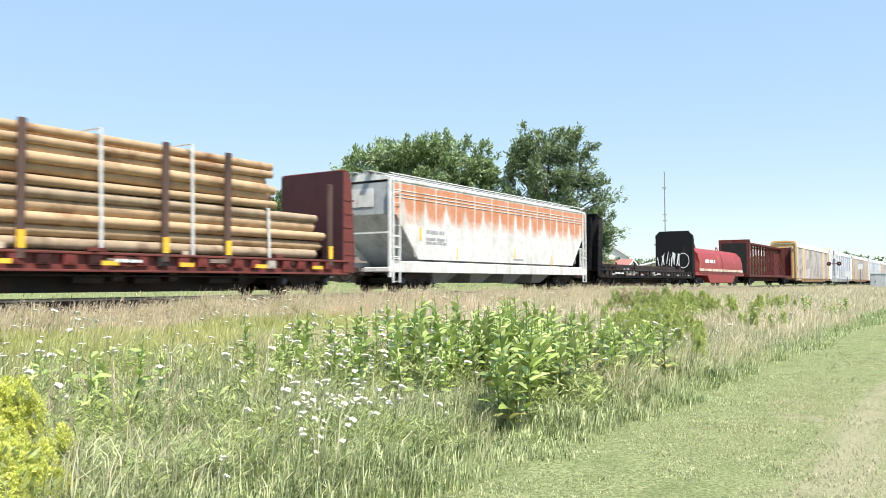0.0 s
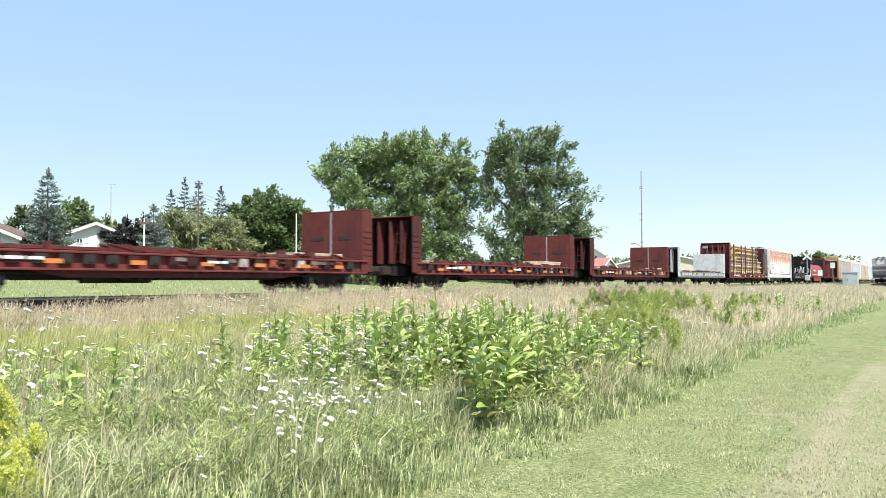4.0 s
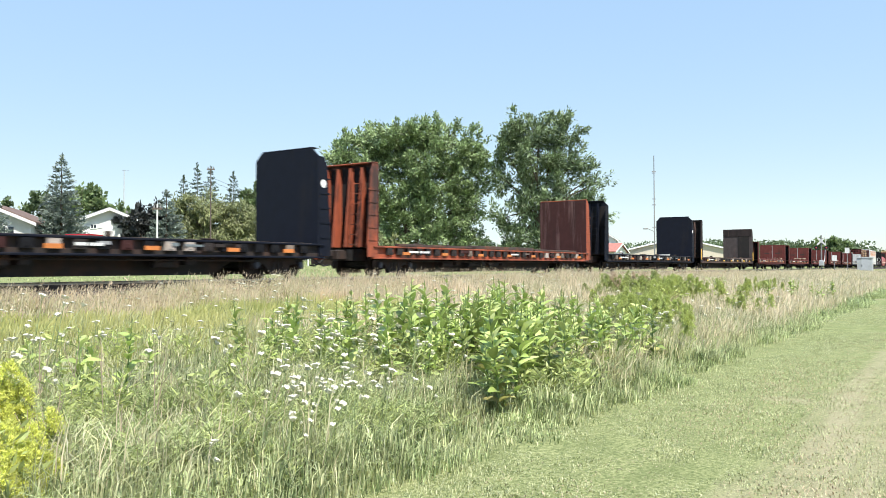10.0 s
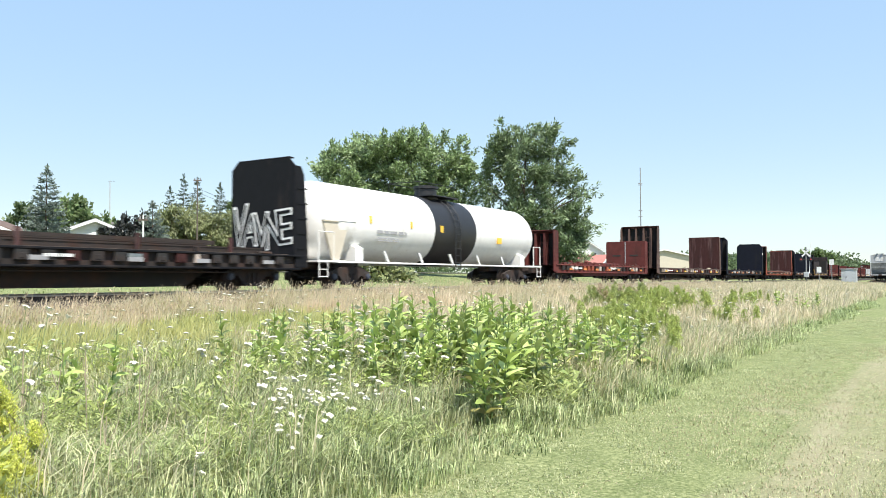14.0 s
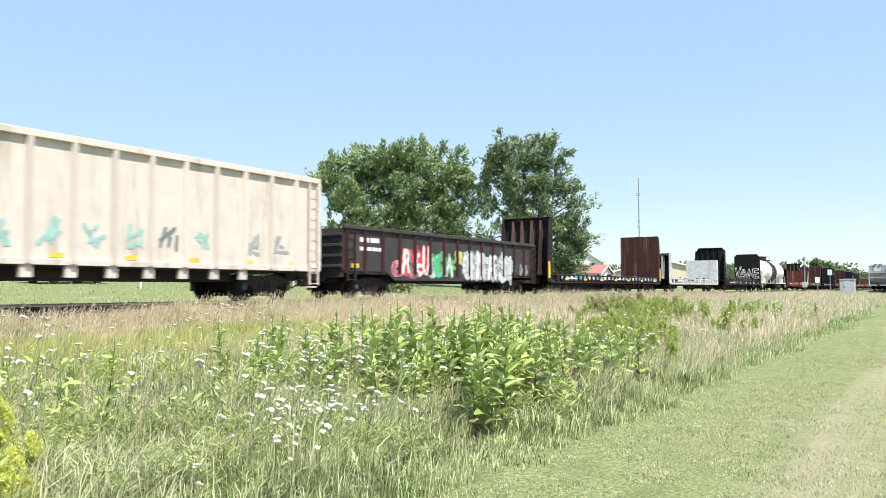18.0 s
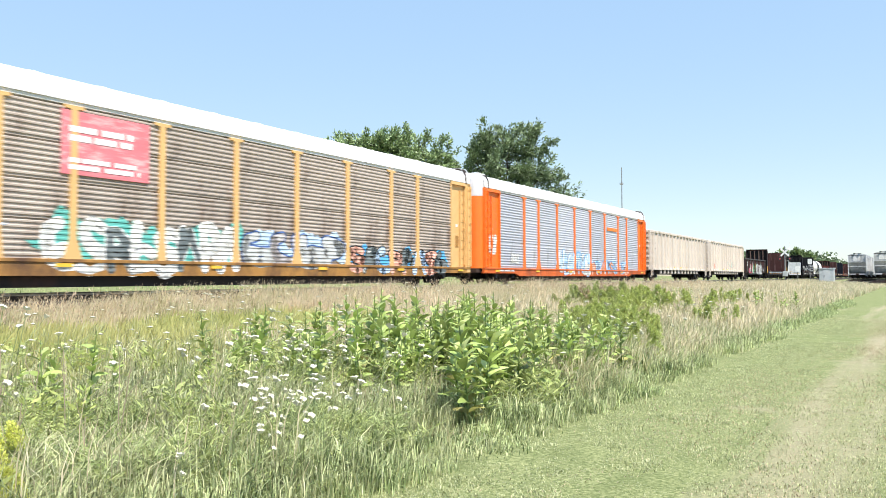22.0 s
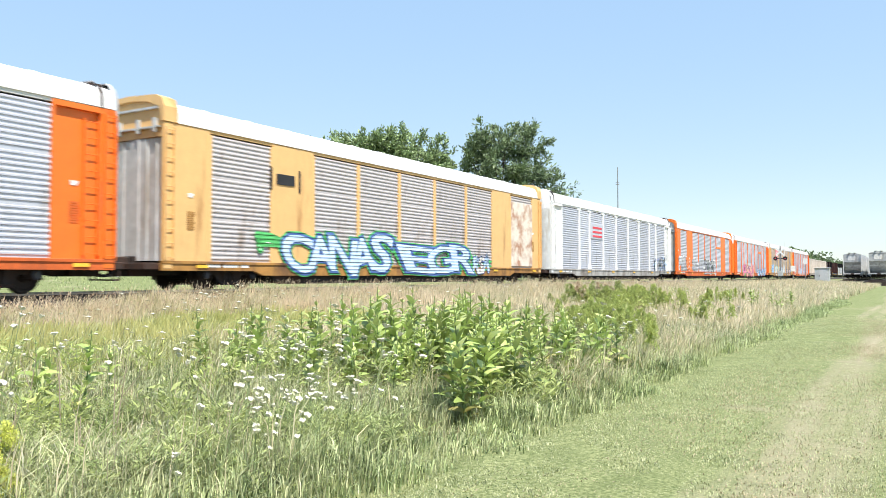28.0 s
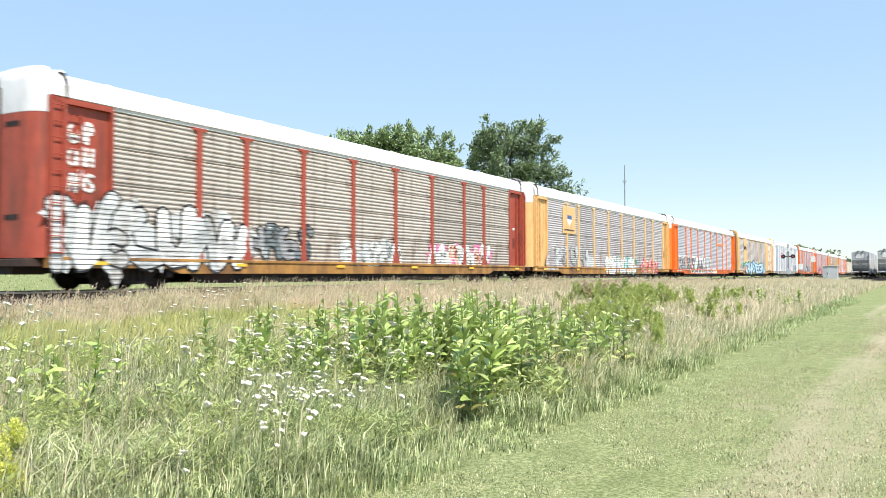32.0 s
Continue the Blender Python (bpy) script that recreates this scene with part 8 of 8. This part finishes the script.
def tussocks(name, n, per, s0, s1, a0, a1, high, width, material, label, rng, near=1.3, lean=0.45, spread=0.09, wind=(0.15, -0.03), arch=False, from_a=0.0):
    """Grass in clumps: the blades of one clump fan out from its foot and share a height. Clumps gather in patches with gaps between."""
    s, a = scatter(n, s0, s1, a0, a1, rng, near)
    patch = np.array([noise.noise((x * 0.8, y * 0.8, 2.0)) for x, y in zip(s, a)])
    k = (a > edge_of(s)) & ((a > from_a + 0.5 * np.sin(s * 1.3)) | (s > 15)) & (rng.uniform(-0.75, 0.35, n) < patch)
    s, a, patch = s[k], a[k], 0.8 + 0.5 * patch[k]
    clump = high * rng.uniform(0.6, 1.25, len(s)) * patch
    clump *= np.where(a > 12.5, np.interp(s, [5, 17], [0.56, 1.14]), 1.0) * (0.5 + 0.5 * np.clip((a - edge_of(s)) / 0.5, 0, 1))
    clump *= 1 - 0.6 * np.exp(-((s - FRONT.dot(ALONG)) ** 2 + (a - across_of(FRONT)) ** 2) / 0.5)
    s, a, h = (np.repeat(v, per) for v in (s, a, clump))
    blades(name, s + rng.normal(0, spread, len(s)), a + rng.normal(0, spread, len(a)), h, width, material, label, rng, lean, wind, arch=arch)


rng = np.random.default_rng(50)
tussocks("field_grass", 6400, 17, 1.5, 22, 3.0, 9.5, 0.52, 0.0042, "field_blade", "tall tufted green field grass", rng, 1.25, 0.45, arch=True)
tussocks("lush_grass", 4600, 17, 0.5, 14, 2.9, 7.6, 0.44, 0.0048, "lush_blade", "lush arching grass at the field's edge", rng, 1.3, 0.75, arch=True)
tussocks("dry_grass", 6800, 15, 1.0, 70, 9.6, 16.0, 0.60, 0.0062, "dry_blade", "dry beige seeding grass", rng, 1.4, 0.24, from_a=12.9)
tussocks("dry_grass", 3600, 14, 2.0, 40, 13.2, 16.1, 0.62, 0.0065, "dry_blade", "dry beige seeding grass", rng, 1.2, 0.26)
tussocks("pale_grass", 1100, 13, 1.5, 13, 4.6, 8.4, 0.56, 0.0034, "pale_blade", "pale fine arching grass", rng, 1.2, 0.8, 0.12, (0.28, -0.05), arch=True)
tussocks("dry_grass", 620, 7, 1.5, 20, 3.6, 9.0, 0.74, 0.0038, "dry_blade", "tall bleached grass stalks", rng, 1.2, 0.36)
tussocks("lush_grass", 2000, 16, 6, 50, 2.6, 3.9, 0.44, 0.0055, "lush_blade", "lush arching grass at the field's edge", rng, 1.2, 0.9, arch=True)
tussocks("dry_grass", 3800, 14, 9, 45, 3.4, 9.6, 0.58, 0.0068, "dry_blade", "dry beige seeding grass", rng, 1.3, 0.42)
tussocks("bright_grass", 6000, 13, -1.0, 15, 8.2, 13.4, 0.38, 0.0075, "bright_blade", "bright yellow-green grass patch", rng, 1.0, 0.35)
tussocks("field_grass", 2200, 13, 2, 60, 8.0, 14.0, 0.44, 0.007, "field_blade", "tall tufted green field grass", rng, 1.3, 0.35)
s, a = scatter(42000, 20, 150, 2.6, 15.7, rng, 1.4)
k = a > edge_of(s) + 0.7
blades("far_grass", s[k], a[k], 0.58, 0.018, "dry_blade", "dry beige seeding grass", rng, 0.3)
s, a = scatter(14000, 20, 150, 2.6, 15.7, rng, 1.4)
k = a > edge_of(s) + 0.7
blades("far_grass", s[k], a[k], 0.46, 0.018, "field_blade", "tall green field grass", rng, 0.35)


def dryness(s, a):
    """How withered the mown strip is: more so away from the field, in long lanes and blotches."""
    lane = np.array([noise.noise((x * 0.06, y * 1.6, 9.0)) + 0.6 * noise.noise((x * 0.55, y * 0.9, 5.0)) for x, y in zip(s, a)])
    return np.clip((1.7 - a) / 1.0, 0, 1) * 0.8 + 0.22 * np.exp(-((a - 2.2) / 0.14) ** 2) + lane * np.clip(1.0 - 0.28 * a, 0.25, 1)


s, a = scatter(230000, 2.5, 34, -2.5, 3.7, rng, 1.8)
k = (a < edge_of(s) + 0.5) & (rng.uniform(0, 1, len(s)) > 0.8 * dryness(s, a))
tuft = np.array([0.8 + 0.7 * noise.noise((x * 2.3, y * 2.3, 4.0)) for x, y in zip(s[k], a[k])])
lifted(blades("lawn_grass", s[k], a[k], 0.050 * np.clip(tuft, 0.5, 1.3), 0.0029, "lawn_blade", "short mown lawn grass", rng, 1.0, (0.06, 0), 0.5, True), 0.018)
s, a = scatter(130000, 2.5, 34, -2.5, 3.2, rng, 1.8)
k = rng.uniform(0.05, 1, len(s)) < dryness(s, a)
lifted(blades("dry_lawn_grass", s[k], a[k], 0.042, 0.004, "dry_lawn_blade", "withered straw-coloured lawn grass", rng, 1.3, (0.06, 0), 0.5, True), 0.018)
s, a = scatter(30000, -30, 120, 22.5, 50, rng, 1.2)
blades("back_field_grass", s, a, 0.13, 0.02, "lush_blade", "green meadow grass beyond the track", rng, 0.3)
tussocks("field_grass", 2000, 12, -30, 1.5, 3.0, 15.8, 0.55, 0.008, "field_blade", "tall tufted green field grass", rng, 1.0, 0.5)
# seed heads over the dry grass
s, a = scatter(9000, 0.5, 60, 12.0, 16.0, rng, 1.4)
z = np.interp(a, [p[0] for p in LEVELS], [p[1] for p in LEVELS]) + rng.uniform(0.30, 0.62, len(s)) * np.interp(s, [5, 17], [0.56, 1.14])
c = np.outer(s, ALONG) + np.outer(a, ACROSS)
c[:, 2] = z
heads = leaf_mesh("seed_heads", c, np.tile((0.3, 0.0, 1.0), (len(s), 1)), 0.055, 0.14, "seed_head", rng, 0.3, 3)
tagged(part("seed_heads", heads, None, None), "tawny grass seed heads", "grass", "", "stuff")


# ---- wild plants ----
def leaf_shape(long, wide, fold=0.12, curl=0.2, n=5):
    """A broad blunt leaf along x, folded along its midrib and curling down."""
    v, fs = [], []
    for k in range(n + 1):
        t = k / n
        w = wide * math.sin(math.pi * min(1, t * 0.92 + 0.05)) ** 0.6 * (1 - 0.12 * t)
        z = -curl * long * t * t + 0.06 * long * math.sin(t * 3)
        v += [(long * t, -w, z + fold * w), (long * t, 0, z), (long * t, w, z + fold * w)]
    for k in range(n):
        fs += [(3 * k, 3 * k + 3, 3 * k + 4, 3 * k + 1), (3 * k + 1, 3 * k + 4, 3 * k + 5, 3 * k + 2)]
    return Shape().add(v, fs)


LEAVES = [leaf_shape(0.150 + 0.016 * i, 0.036 + 0.004 * i, 0.28, 0.05 + 0.14 * i).mesh("leaf", True) for i in range(3)]
YOUNG = [l.copy() for l in LEAVES]
OLD = [l.copy() for l in LEAVES]
for leaves, key in ((LEAVES, "milkweed"), (YOUNG, "milkweed_young"), (OLD, "milkweed_old")):
    for l in leaves:
        l.materials.append(M[key])


def milkweed(seed, high, label):
    rnd = random.Random(seed)
    ob = thing("milkweed_plant", label, "plant", Matrix.Identity(4), "milkweeds in the field")
    lean = Vector((rnd.uniform(-0.10, 0.14), rnd.uniform(-0.10, 0.10), 1))
    s = Shape().tube((0, 0, -0.05), lean * high, 0.011, 0.005, 6)
    part("stem", s, "milk_stem", ob)
    pairs = int(high / 0.074)
    for k in range(2, pairs):
        f = k / pairs
        z = high * f
        size = (0.55 + 0.78 * math.sin(math.pi * min(1, 0.25 + 0.62 * f))) * (1.0 if f < 0.85 else 0.62)
        for q in (0, 1):
            if rnd.random() < 0.06:
                continue
            a = k * 1.57 + q * math.pi + rnd.uniform(-0.5, 0.5)
            rise = radians(rnd.uniform(8, 48) + 34 * max(0, f - 0.5) * 2)
            m = Matrix.Translation(lean * z) @ Matrix.Rotation(a, 4, "Z") @ Matrix.Rotation(-rise, 4, "Y") @ Matrix.Rotation(rnd.uniform(-0.6, 0.6), 4, "X") @ Matrix.Scale(size * rnd.uniform(0.72, 1.0), 4)
            tone = OLD if f < 0.30 and rnd.random() < 0.35 else YOUNG if f > 0.80 or rnd.random() < 0.22 else LEAVES
            part("leaf", rnd.choice(tone), None, ob, "", m)
    return ob


def placed(proto, s, a, turn, size=1.0):
    p = at(s, a, ground_z(a))
    return copy_thing(proto, Matrix.Translation(p) @ Matrix.Rotation(turn, 4, "Z") @ Matrix.Scale(size, 4))


rnd = random.Random(60)
protos = [milkweed(i, h, "broad-leaved green milkweed plant") for i, h in enumerate((0.98, 1.10, 0.90, 1.18))]
back = []
for i, q in enumerate(protos):
    # the same plants with their leaves in one mesh for each colour, for the back rows
    b = thing("milkweed_plant", "broad-leaved green milkweed plant", "plant", Matrix.Identity(4), "milkweeds in the field")
    tones = {}
    for o in q.children:
        if o.name.startswith("leaf"):
            key = o.data.materials[0].name
            tones.setdefault(key, Shape()).add([o.matrix_basis @ v.co for v in o.data.vertices], [tuple(f.vertices) for f in o.data.polygons])
        else:
            part("stem", o.data, None, b)
    for key, sh in tones.items():
        tagged(part("foliage", sh, key, b, smooth=True), kind="stuff")
    back.append(b)
# patches of milkweed: bearing, distance, how many, how wide, size, front row
for b, r, n, w, big, front in ((2.9, 7.7, 6, 0.26, 1.12, 1), (4.2, 7.9, 3, 0.22, 1.0, 1), (4.4, 8.8, 4, 0.35, 0.92, 1), (-1.2, 9.6, 4, 0.7, 0.95, 1), (-5.6, 9.0, 3, 0.6, 0.86, 1), (7.4, 10.2, 2, 0.5, 0.84, 1), (-23.4, 8.0, 2, 0.25, 0.86, 1), (-16.5, 8.6, 2, 0.4, 0.66, 1), (9.8, 11.4, 1, 0.5, 0.76, 1),
                               (5.3, 8.7, 9, 0.5, 1.0, 0), (0.6, 10.6, 26, 1.0, 1.02, 0), (3.6, 10.2, 24, 0.9, 1.00, 0), (6.5, 11.6, 24, 1.2, 0.98, 0), (-3.0, 10.8, 26, 1.2, 0.96, 0), (-6.5, 10.2, 18, 1.2, 0.84, 0), (9.6, 13.0, 12, 1.1, 0.84, 0), (11.2, 12.4, 10, 0.9, 0.82, 0), (8.6, 10.8, 12, 0.8, 0.86, 0),
                               (-9.5, 9.6, 12, 1.0, 0.80, 0), (-12.5, 10.0, 6, 1.0, 0.72, 0), (-20.5, 8.4, 4, 0.7, 0.66, 0), (-27.0, 9.2, 2, 0.8, 0.7, 0), (25.0, 33, 12, 1.8, 1.0, 0)):
    for k in range(n):
        p = spot(b, r) + Vector((rnd.gauss(0, w * 0.6), rnd.gauss(0, w * 0.6), 0))
        s0, a0 = p.dot(ALONG), across_of(p)
        if a0 > 3.6:
            placed((protos if front else back)[rnd.randrange(4)], s0, a0, rnd.uniform(0, 6.28), big * rnd.uniform(0.70, 1.10))
for p in protos + back:
    q = at(9 + rnd.uniform(0, 2.5), 5.2 + rnd.uniform(0, 1.5))
    p.matrix_basis = Matrix.Translation(standing(q))


def umbel_shape(r, rnd):
    """A flat flower head: a shallow dome with a knobbly top and a ragged rim, on a short cup."""
    seg, rings = 14, 4
    v, fs = [(0, 0, 0.010)], []
    for k in range(1, rings + 1):
        for i in range(seg):
            a = 2 * math.pi * (i + 0.5 * (k % 2)) / seg
            q = r * k / rings * (1 + (rnd.uniform(-0.36, 0.12) if k == rings else rnd.uniform(-0.08, 0.08)))
            v.append((q * math.cos(a), q * math.sin(a), 0.010 - 1.6 * q * q + rnd.uniform(-0.010, 0.010)))
    fs += [(0, 1 + i, 1 + (i + 1) % seg) for i in range(seg)]
    for k in range(rings - 1):
        b = 1 + k * seg
        fs += [(b + i, b + seg + i, b + seg + (i + 1) % seg, b + (i + 1) % seg) for i in range(seg)]
    v.append((0, 0, -0.028))
    b = 1 + (rings - 1) * seg
    fs += [(b + (i + 1) % seg, b + i, len(v) - 1) for i in range(seg)]
    return Shape().add(v, fs)


def lace(seed, high):
    """Queen Anne's lace: a thin stem with side branches, feathery leaves and flat white flower heads."""
    rnd = random.Random(seed)
    rng = np.random.default_rng(seed)
    ob = thing("wild_carrot", "white flat-topped wild carrot flower", "flower", Matrix.Identity(4), "wild carrots in the field")
    top = Vector((rnd.uniform(-0.06, 0.18), rnd.uniform(-0.08, 0.08), high))
    part("stem", Shape().tube((0, 0, -0.05), top, 0.006, 0.003, 5), "lace_stem", ob)
    heads = [(top, rnd.uniform(0.038, 0.052))]
    for k in range(rnd.randint(1, 2)):
        tip = top * rnd.uniform(0.74, 0.95) + Vector((rnd.uniform(-0.22, 0.24), rnd.uniform(-0.2, 0.2), 0.02))
        part("branch", Shape().tube(top * 0.5, tip, 0.0035, 0.002, 4), "lace_stem", ob)
        heads.append((tip, rnd.uniform(0.022, 0.038)))
    c = np.array([top * rnd.uniform(0.12, 0.6) for _ in range(14)])
    d = np.array([(math.cos(i * 2.4), math.sin(i * 2.4), 0.5) for i in range(14)])
    tagged(part("foliage", leaf_mesh("foliage", c, d, 0.07, 0.07, "weed_leaf", rng, 0.3, 5), None, ob), kind="stuff")
    for c, r in heads:
        u = umbel_shape(r, rnd)
        tilt = Matrix.Translation(c) @ Matrix.Rotation(rnd.uniform(-0.2, 0.4), 4, "X") @ Matrix.Rotation(rnd.uniform(-0.1, 0.6), 4, "Y")
        part("umbel", u, "lace", ob, "white flat flower head", tilt)
    return ob


laces = [lace(100 + i, h) for i, h in enumerate((0.72, 0.85, 0.62, 0.95, 0.78, 0.68))]
for k in range(54):
    b, r = rnd.choice((rnd.uniform(-33, 4), rnd.gauss(-9, 5), rnd.gauss(-7, 4))), 5.4 + 6.5 * rnd.random()
    p = spot(b, r)
    a0 = across_of(p)
    if 3.5 < a0 < 14:
        placed(laces[k % 6], p.dot(ALONG), a0, rnd.uniform(-0.6, 0.6), rnd.uniform(0.72, 1.06))
for k in range(26):
    p = spot(rnd.gauss(-8.5, 3.6), rnd.uniform(5.0, 7.2))
    a0 = across_of(p)
    if a0 > 3.4:
        placed(laces[k % 6], p.dot(ALONG), a0, rnd.uniform(-0.6, 0.6), rnd.uniform(0.55, 0.9))
for k in range(10):
    p = spot(rnd.uniform(-30, -25), rnd.uniform(6.6, 9.5))
    placed(laces[k % 6], p.dot(ALONG), across_of(p), rnd.uniform(-0.6, 0.6), rnd.uniform(0.85, 1.1))
for k in range(18):
    p = spot(rnd.uniform(10.5, 17.5), rnd.uniform(9.5, 15))
    if across_of(p) > 3.5:
        placed(laces[k % 6], p.dot(ALONG), across_of(p), rnd.uniform(-0.6, 0.6), rnd.uniform(0.8, 1.1))
for p in laces:
    p.matrix_basis = Matrix.Translation(standing(spot(rnd.uniform(-20, 0), rnd.uniform(7.5, 10))))
far_lace = Shape()
for k in range(500):
    s0 = 9 + 76 * rnd.random() ** 1.5
    a0 = rnd.uniform(3.6, 14)
    p = at(s0, a0, ground_z(a0) + rnd.uniform(0.45, 0.8))
    g = rnd.uniform(0.035, 0.065)
    far_lace.add([p + Vector(v) for v in ((-g, 0, 0), (0, -g, 0.01), (g, 0, 0), (0, g, -0.01), (0, 0, g * 0.4))], [(0, 1, 4), (1, 2, 4), (2, 3, 4), (3, 0, 4), (3, 2, 1, 0)])
for k in range(50):
    p = standing(spot(rnd.uniform(-31, -8), rnd.uniform(9, 15)))
    p.z += rnd.uniform(0.35, 0.7)
    g = rnd.uniform(0.03, 0.055)
    far_lace.add([p + Vector(v) for v in ((-g, 0, 0), (0, -g, 0.01), (g, 0, 0), (0, g, -0.01), (0, 0, g * 0.4))], [(0, 1, 4), (1, 2, 4), (2, 3, 4), (3, 0, 4), (3, 2, 1, 0)])
tagged(part("distant_wild_carrots", far_lace, "lace", None), "white flower heads scattered over the field", "flower", "", "stuff")


def goldenrod(label, p, high, n, seed, material="goldenrod", leafy="weed_leaf", plume=0.2, leaf=0.09, slim=0.13, per=2, wide=0.12, bloom=15):
    """A clump of goldenrod: leafy stems with arching plumes."""
    rng = np.random.default_rng(seed)
    ob = thing("goldenrod_clump", label, "plant", Matrix.Translation(standing(p)))
    st, fc, fd, lc, ld = Shape(), [], [], [], []
    for k in range(n):
        foot = rng.normal(0, wide, 3) * np.array([1, 1, 0])
        top = foot + np.array([rng.normal(0, wide + 0.02), rng.normal(0, wide + 0.02), high * rng.uniform(0.75, 1.1)])
        st.tube(foot, top, 0.006, 0.003, 5)
        for q in range(18):
            t = rng.uniform(0.1, 0.9)
            a = rng.uniform(0, 6.28)
            lc.append(foot + (top - foot) * t)
            ld.append((math.cos(a), math.sin(a), 0.6))
        if material:
            for q in range(bloom):
                a = rng.uniform(0, 6.28)
                out = np.array([math.cos(a), math.sin(a), 0])
                for w in range(13):
                    t = (w + 1) / 13
                    fc.append(top + np.array([0, 0, -0.02 * q]) + out * plume * t * (0.5 + 0.035 * q) + np.array([0, 0, 0.10 * t - 0.16 * t * t]))
                    fd.append(out * 0.4 + np.array([0, 0, 0.6]))
    tagged(part("stem", st, "lace_stem", ob), kind="stuff")
    tagged(part("foliage", leaf_mesh("foliage", np.array(lc), np.array(ld), leaf, slim, leafy, rng, 0.35, per), None, ob), kind="stuff")
    if material:
        tagged(part("flower_plume", leaf_mesh("flower_plume", np.array(fc), np.array(fd), 0.026, 0.13, material, rng, 0.7, 14), None, ob, "bright yellow flower plumes"), kind="stuff")
    return ob


# feathery weeds among the grass in front, broader weeds behind
for k in range(26):
    p = spot(rnd.uniform(-31, -4), rnd.uniform(5.3, 7.6))
    if across_of(p) > 3.6:
        goldenrod("feathery blue-green weed clump", p, rnd.uniform(0.26, 0.42), 9, 200 + k, None, ("weed_blue", "weed_blue", "weed_leaf")[k % 3], leaf=0.05, slim=0.10, per=9, wide=0.16)
for k in range(22):
    p = spot(rnd.uniform(-30, 16), rnd.uniform(7, 11))
    if across_of(p) > 3.6:
        goldenrod("leafy green weed clump", p, rnd.uniform(0.4, 0.62), 8, 240 + k, None, ("weed_leaf", "weed_bright")[k % 2])
for k, (b, d, hh) in enumerate(((-31.8, 5.45, 0.44), (-33.2, 5.6, 0.50), (-32.6, 5.15, 0.36), (-32.4, 6.3, 0.66), (-34.0, 6.4, 0.66))):
    goldenrod("blooming yellow goldenrod clump", spot(b, d), hh, 26, 1 + k, wide=0.13, bloom=18)
for k in range(11):
    p = spot(13.2 + rnd.gauss(0, 1.0), 17.5 + rnd.gauss(0, 1.6))
    goldenrod("tall budding green goldenrod clump", p, 0.78, 7, 10 + k, "weed_bright", "weed_bright", 0.12, leaf=0.06, per=5, wide=0.22)
for k in range(14):
    b = 14.0 + rnd.gauss(0, 1.8)
    goldenrod("tall leafy weed clump", spot(b, 25.0 + rnd.gauss(0, 1.0)), rnd.uniform(0.75, 1.0), 9, 30 + k, ("seed_head" if k % 2 else "weed_leaf") if b < 13.2 else "weed_bright", "weed_leaf" if b < 13.2 else "weed_bright", 0.14, per=3, wide=0.30)
for k in range(3):
    goldenrod("leafy yellow-green weed clump", spot(6.6 + 0.5 * k, 8.6 + 0.35 * k), 0.48, 9, 90 + k, None, "weed_leaf", per=3)
for k in range(12):
    p = spot(rnd.uniform(17, 27), rnd.uniform(18, 40))
    if across_of(p) > 3.6:
        goldenrod("leafy green weed clump", p, 0.7, 7, 60 + k, "weed_bright" if k % 3 == 0 else None, "weed_leaf", 0.1, wide=0.2)
# dead stalks of last year standing in the grass
for k in range(16):
    p = standing(spot(rnd.choice((rnd.uniform(-30, -22), rnd.uniform(-28, -6))), rnd.uniform(5.6, 7.6)))
    st = thing("dead_stalk", "bleached dry dead weed stalk", "plant", Matrix.Translation(p))
    tip = Vector((rnd.uniform(-0.12, 0.22), rnd.uniform(-0.1, 0.1), rnd.uniform(0.45, 0.8)))
    part("stem", Shape().tube((0, 0, -0.05), tip, 0.007, 0.003, 5), "dead_stem", st)
    part("branch", Shape().tube(tip * 0.6, tip * 0.85 + Vector((rnd.uniform(-0.15, 0.15), 0, 0.05)), 0.004, 0.002, 4), "dead_stem", st)


# ---- what moves ----
SPEED = 20.48      # metres a second


def motions():
    for ob, mid in CARS:
        walk(ob, [(t, car_pose(mid + SPEED * t)) for t in (0.0, 8.0, 16.0, 24.0, 32.0)])


motions()
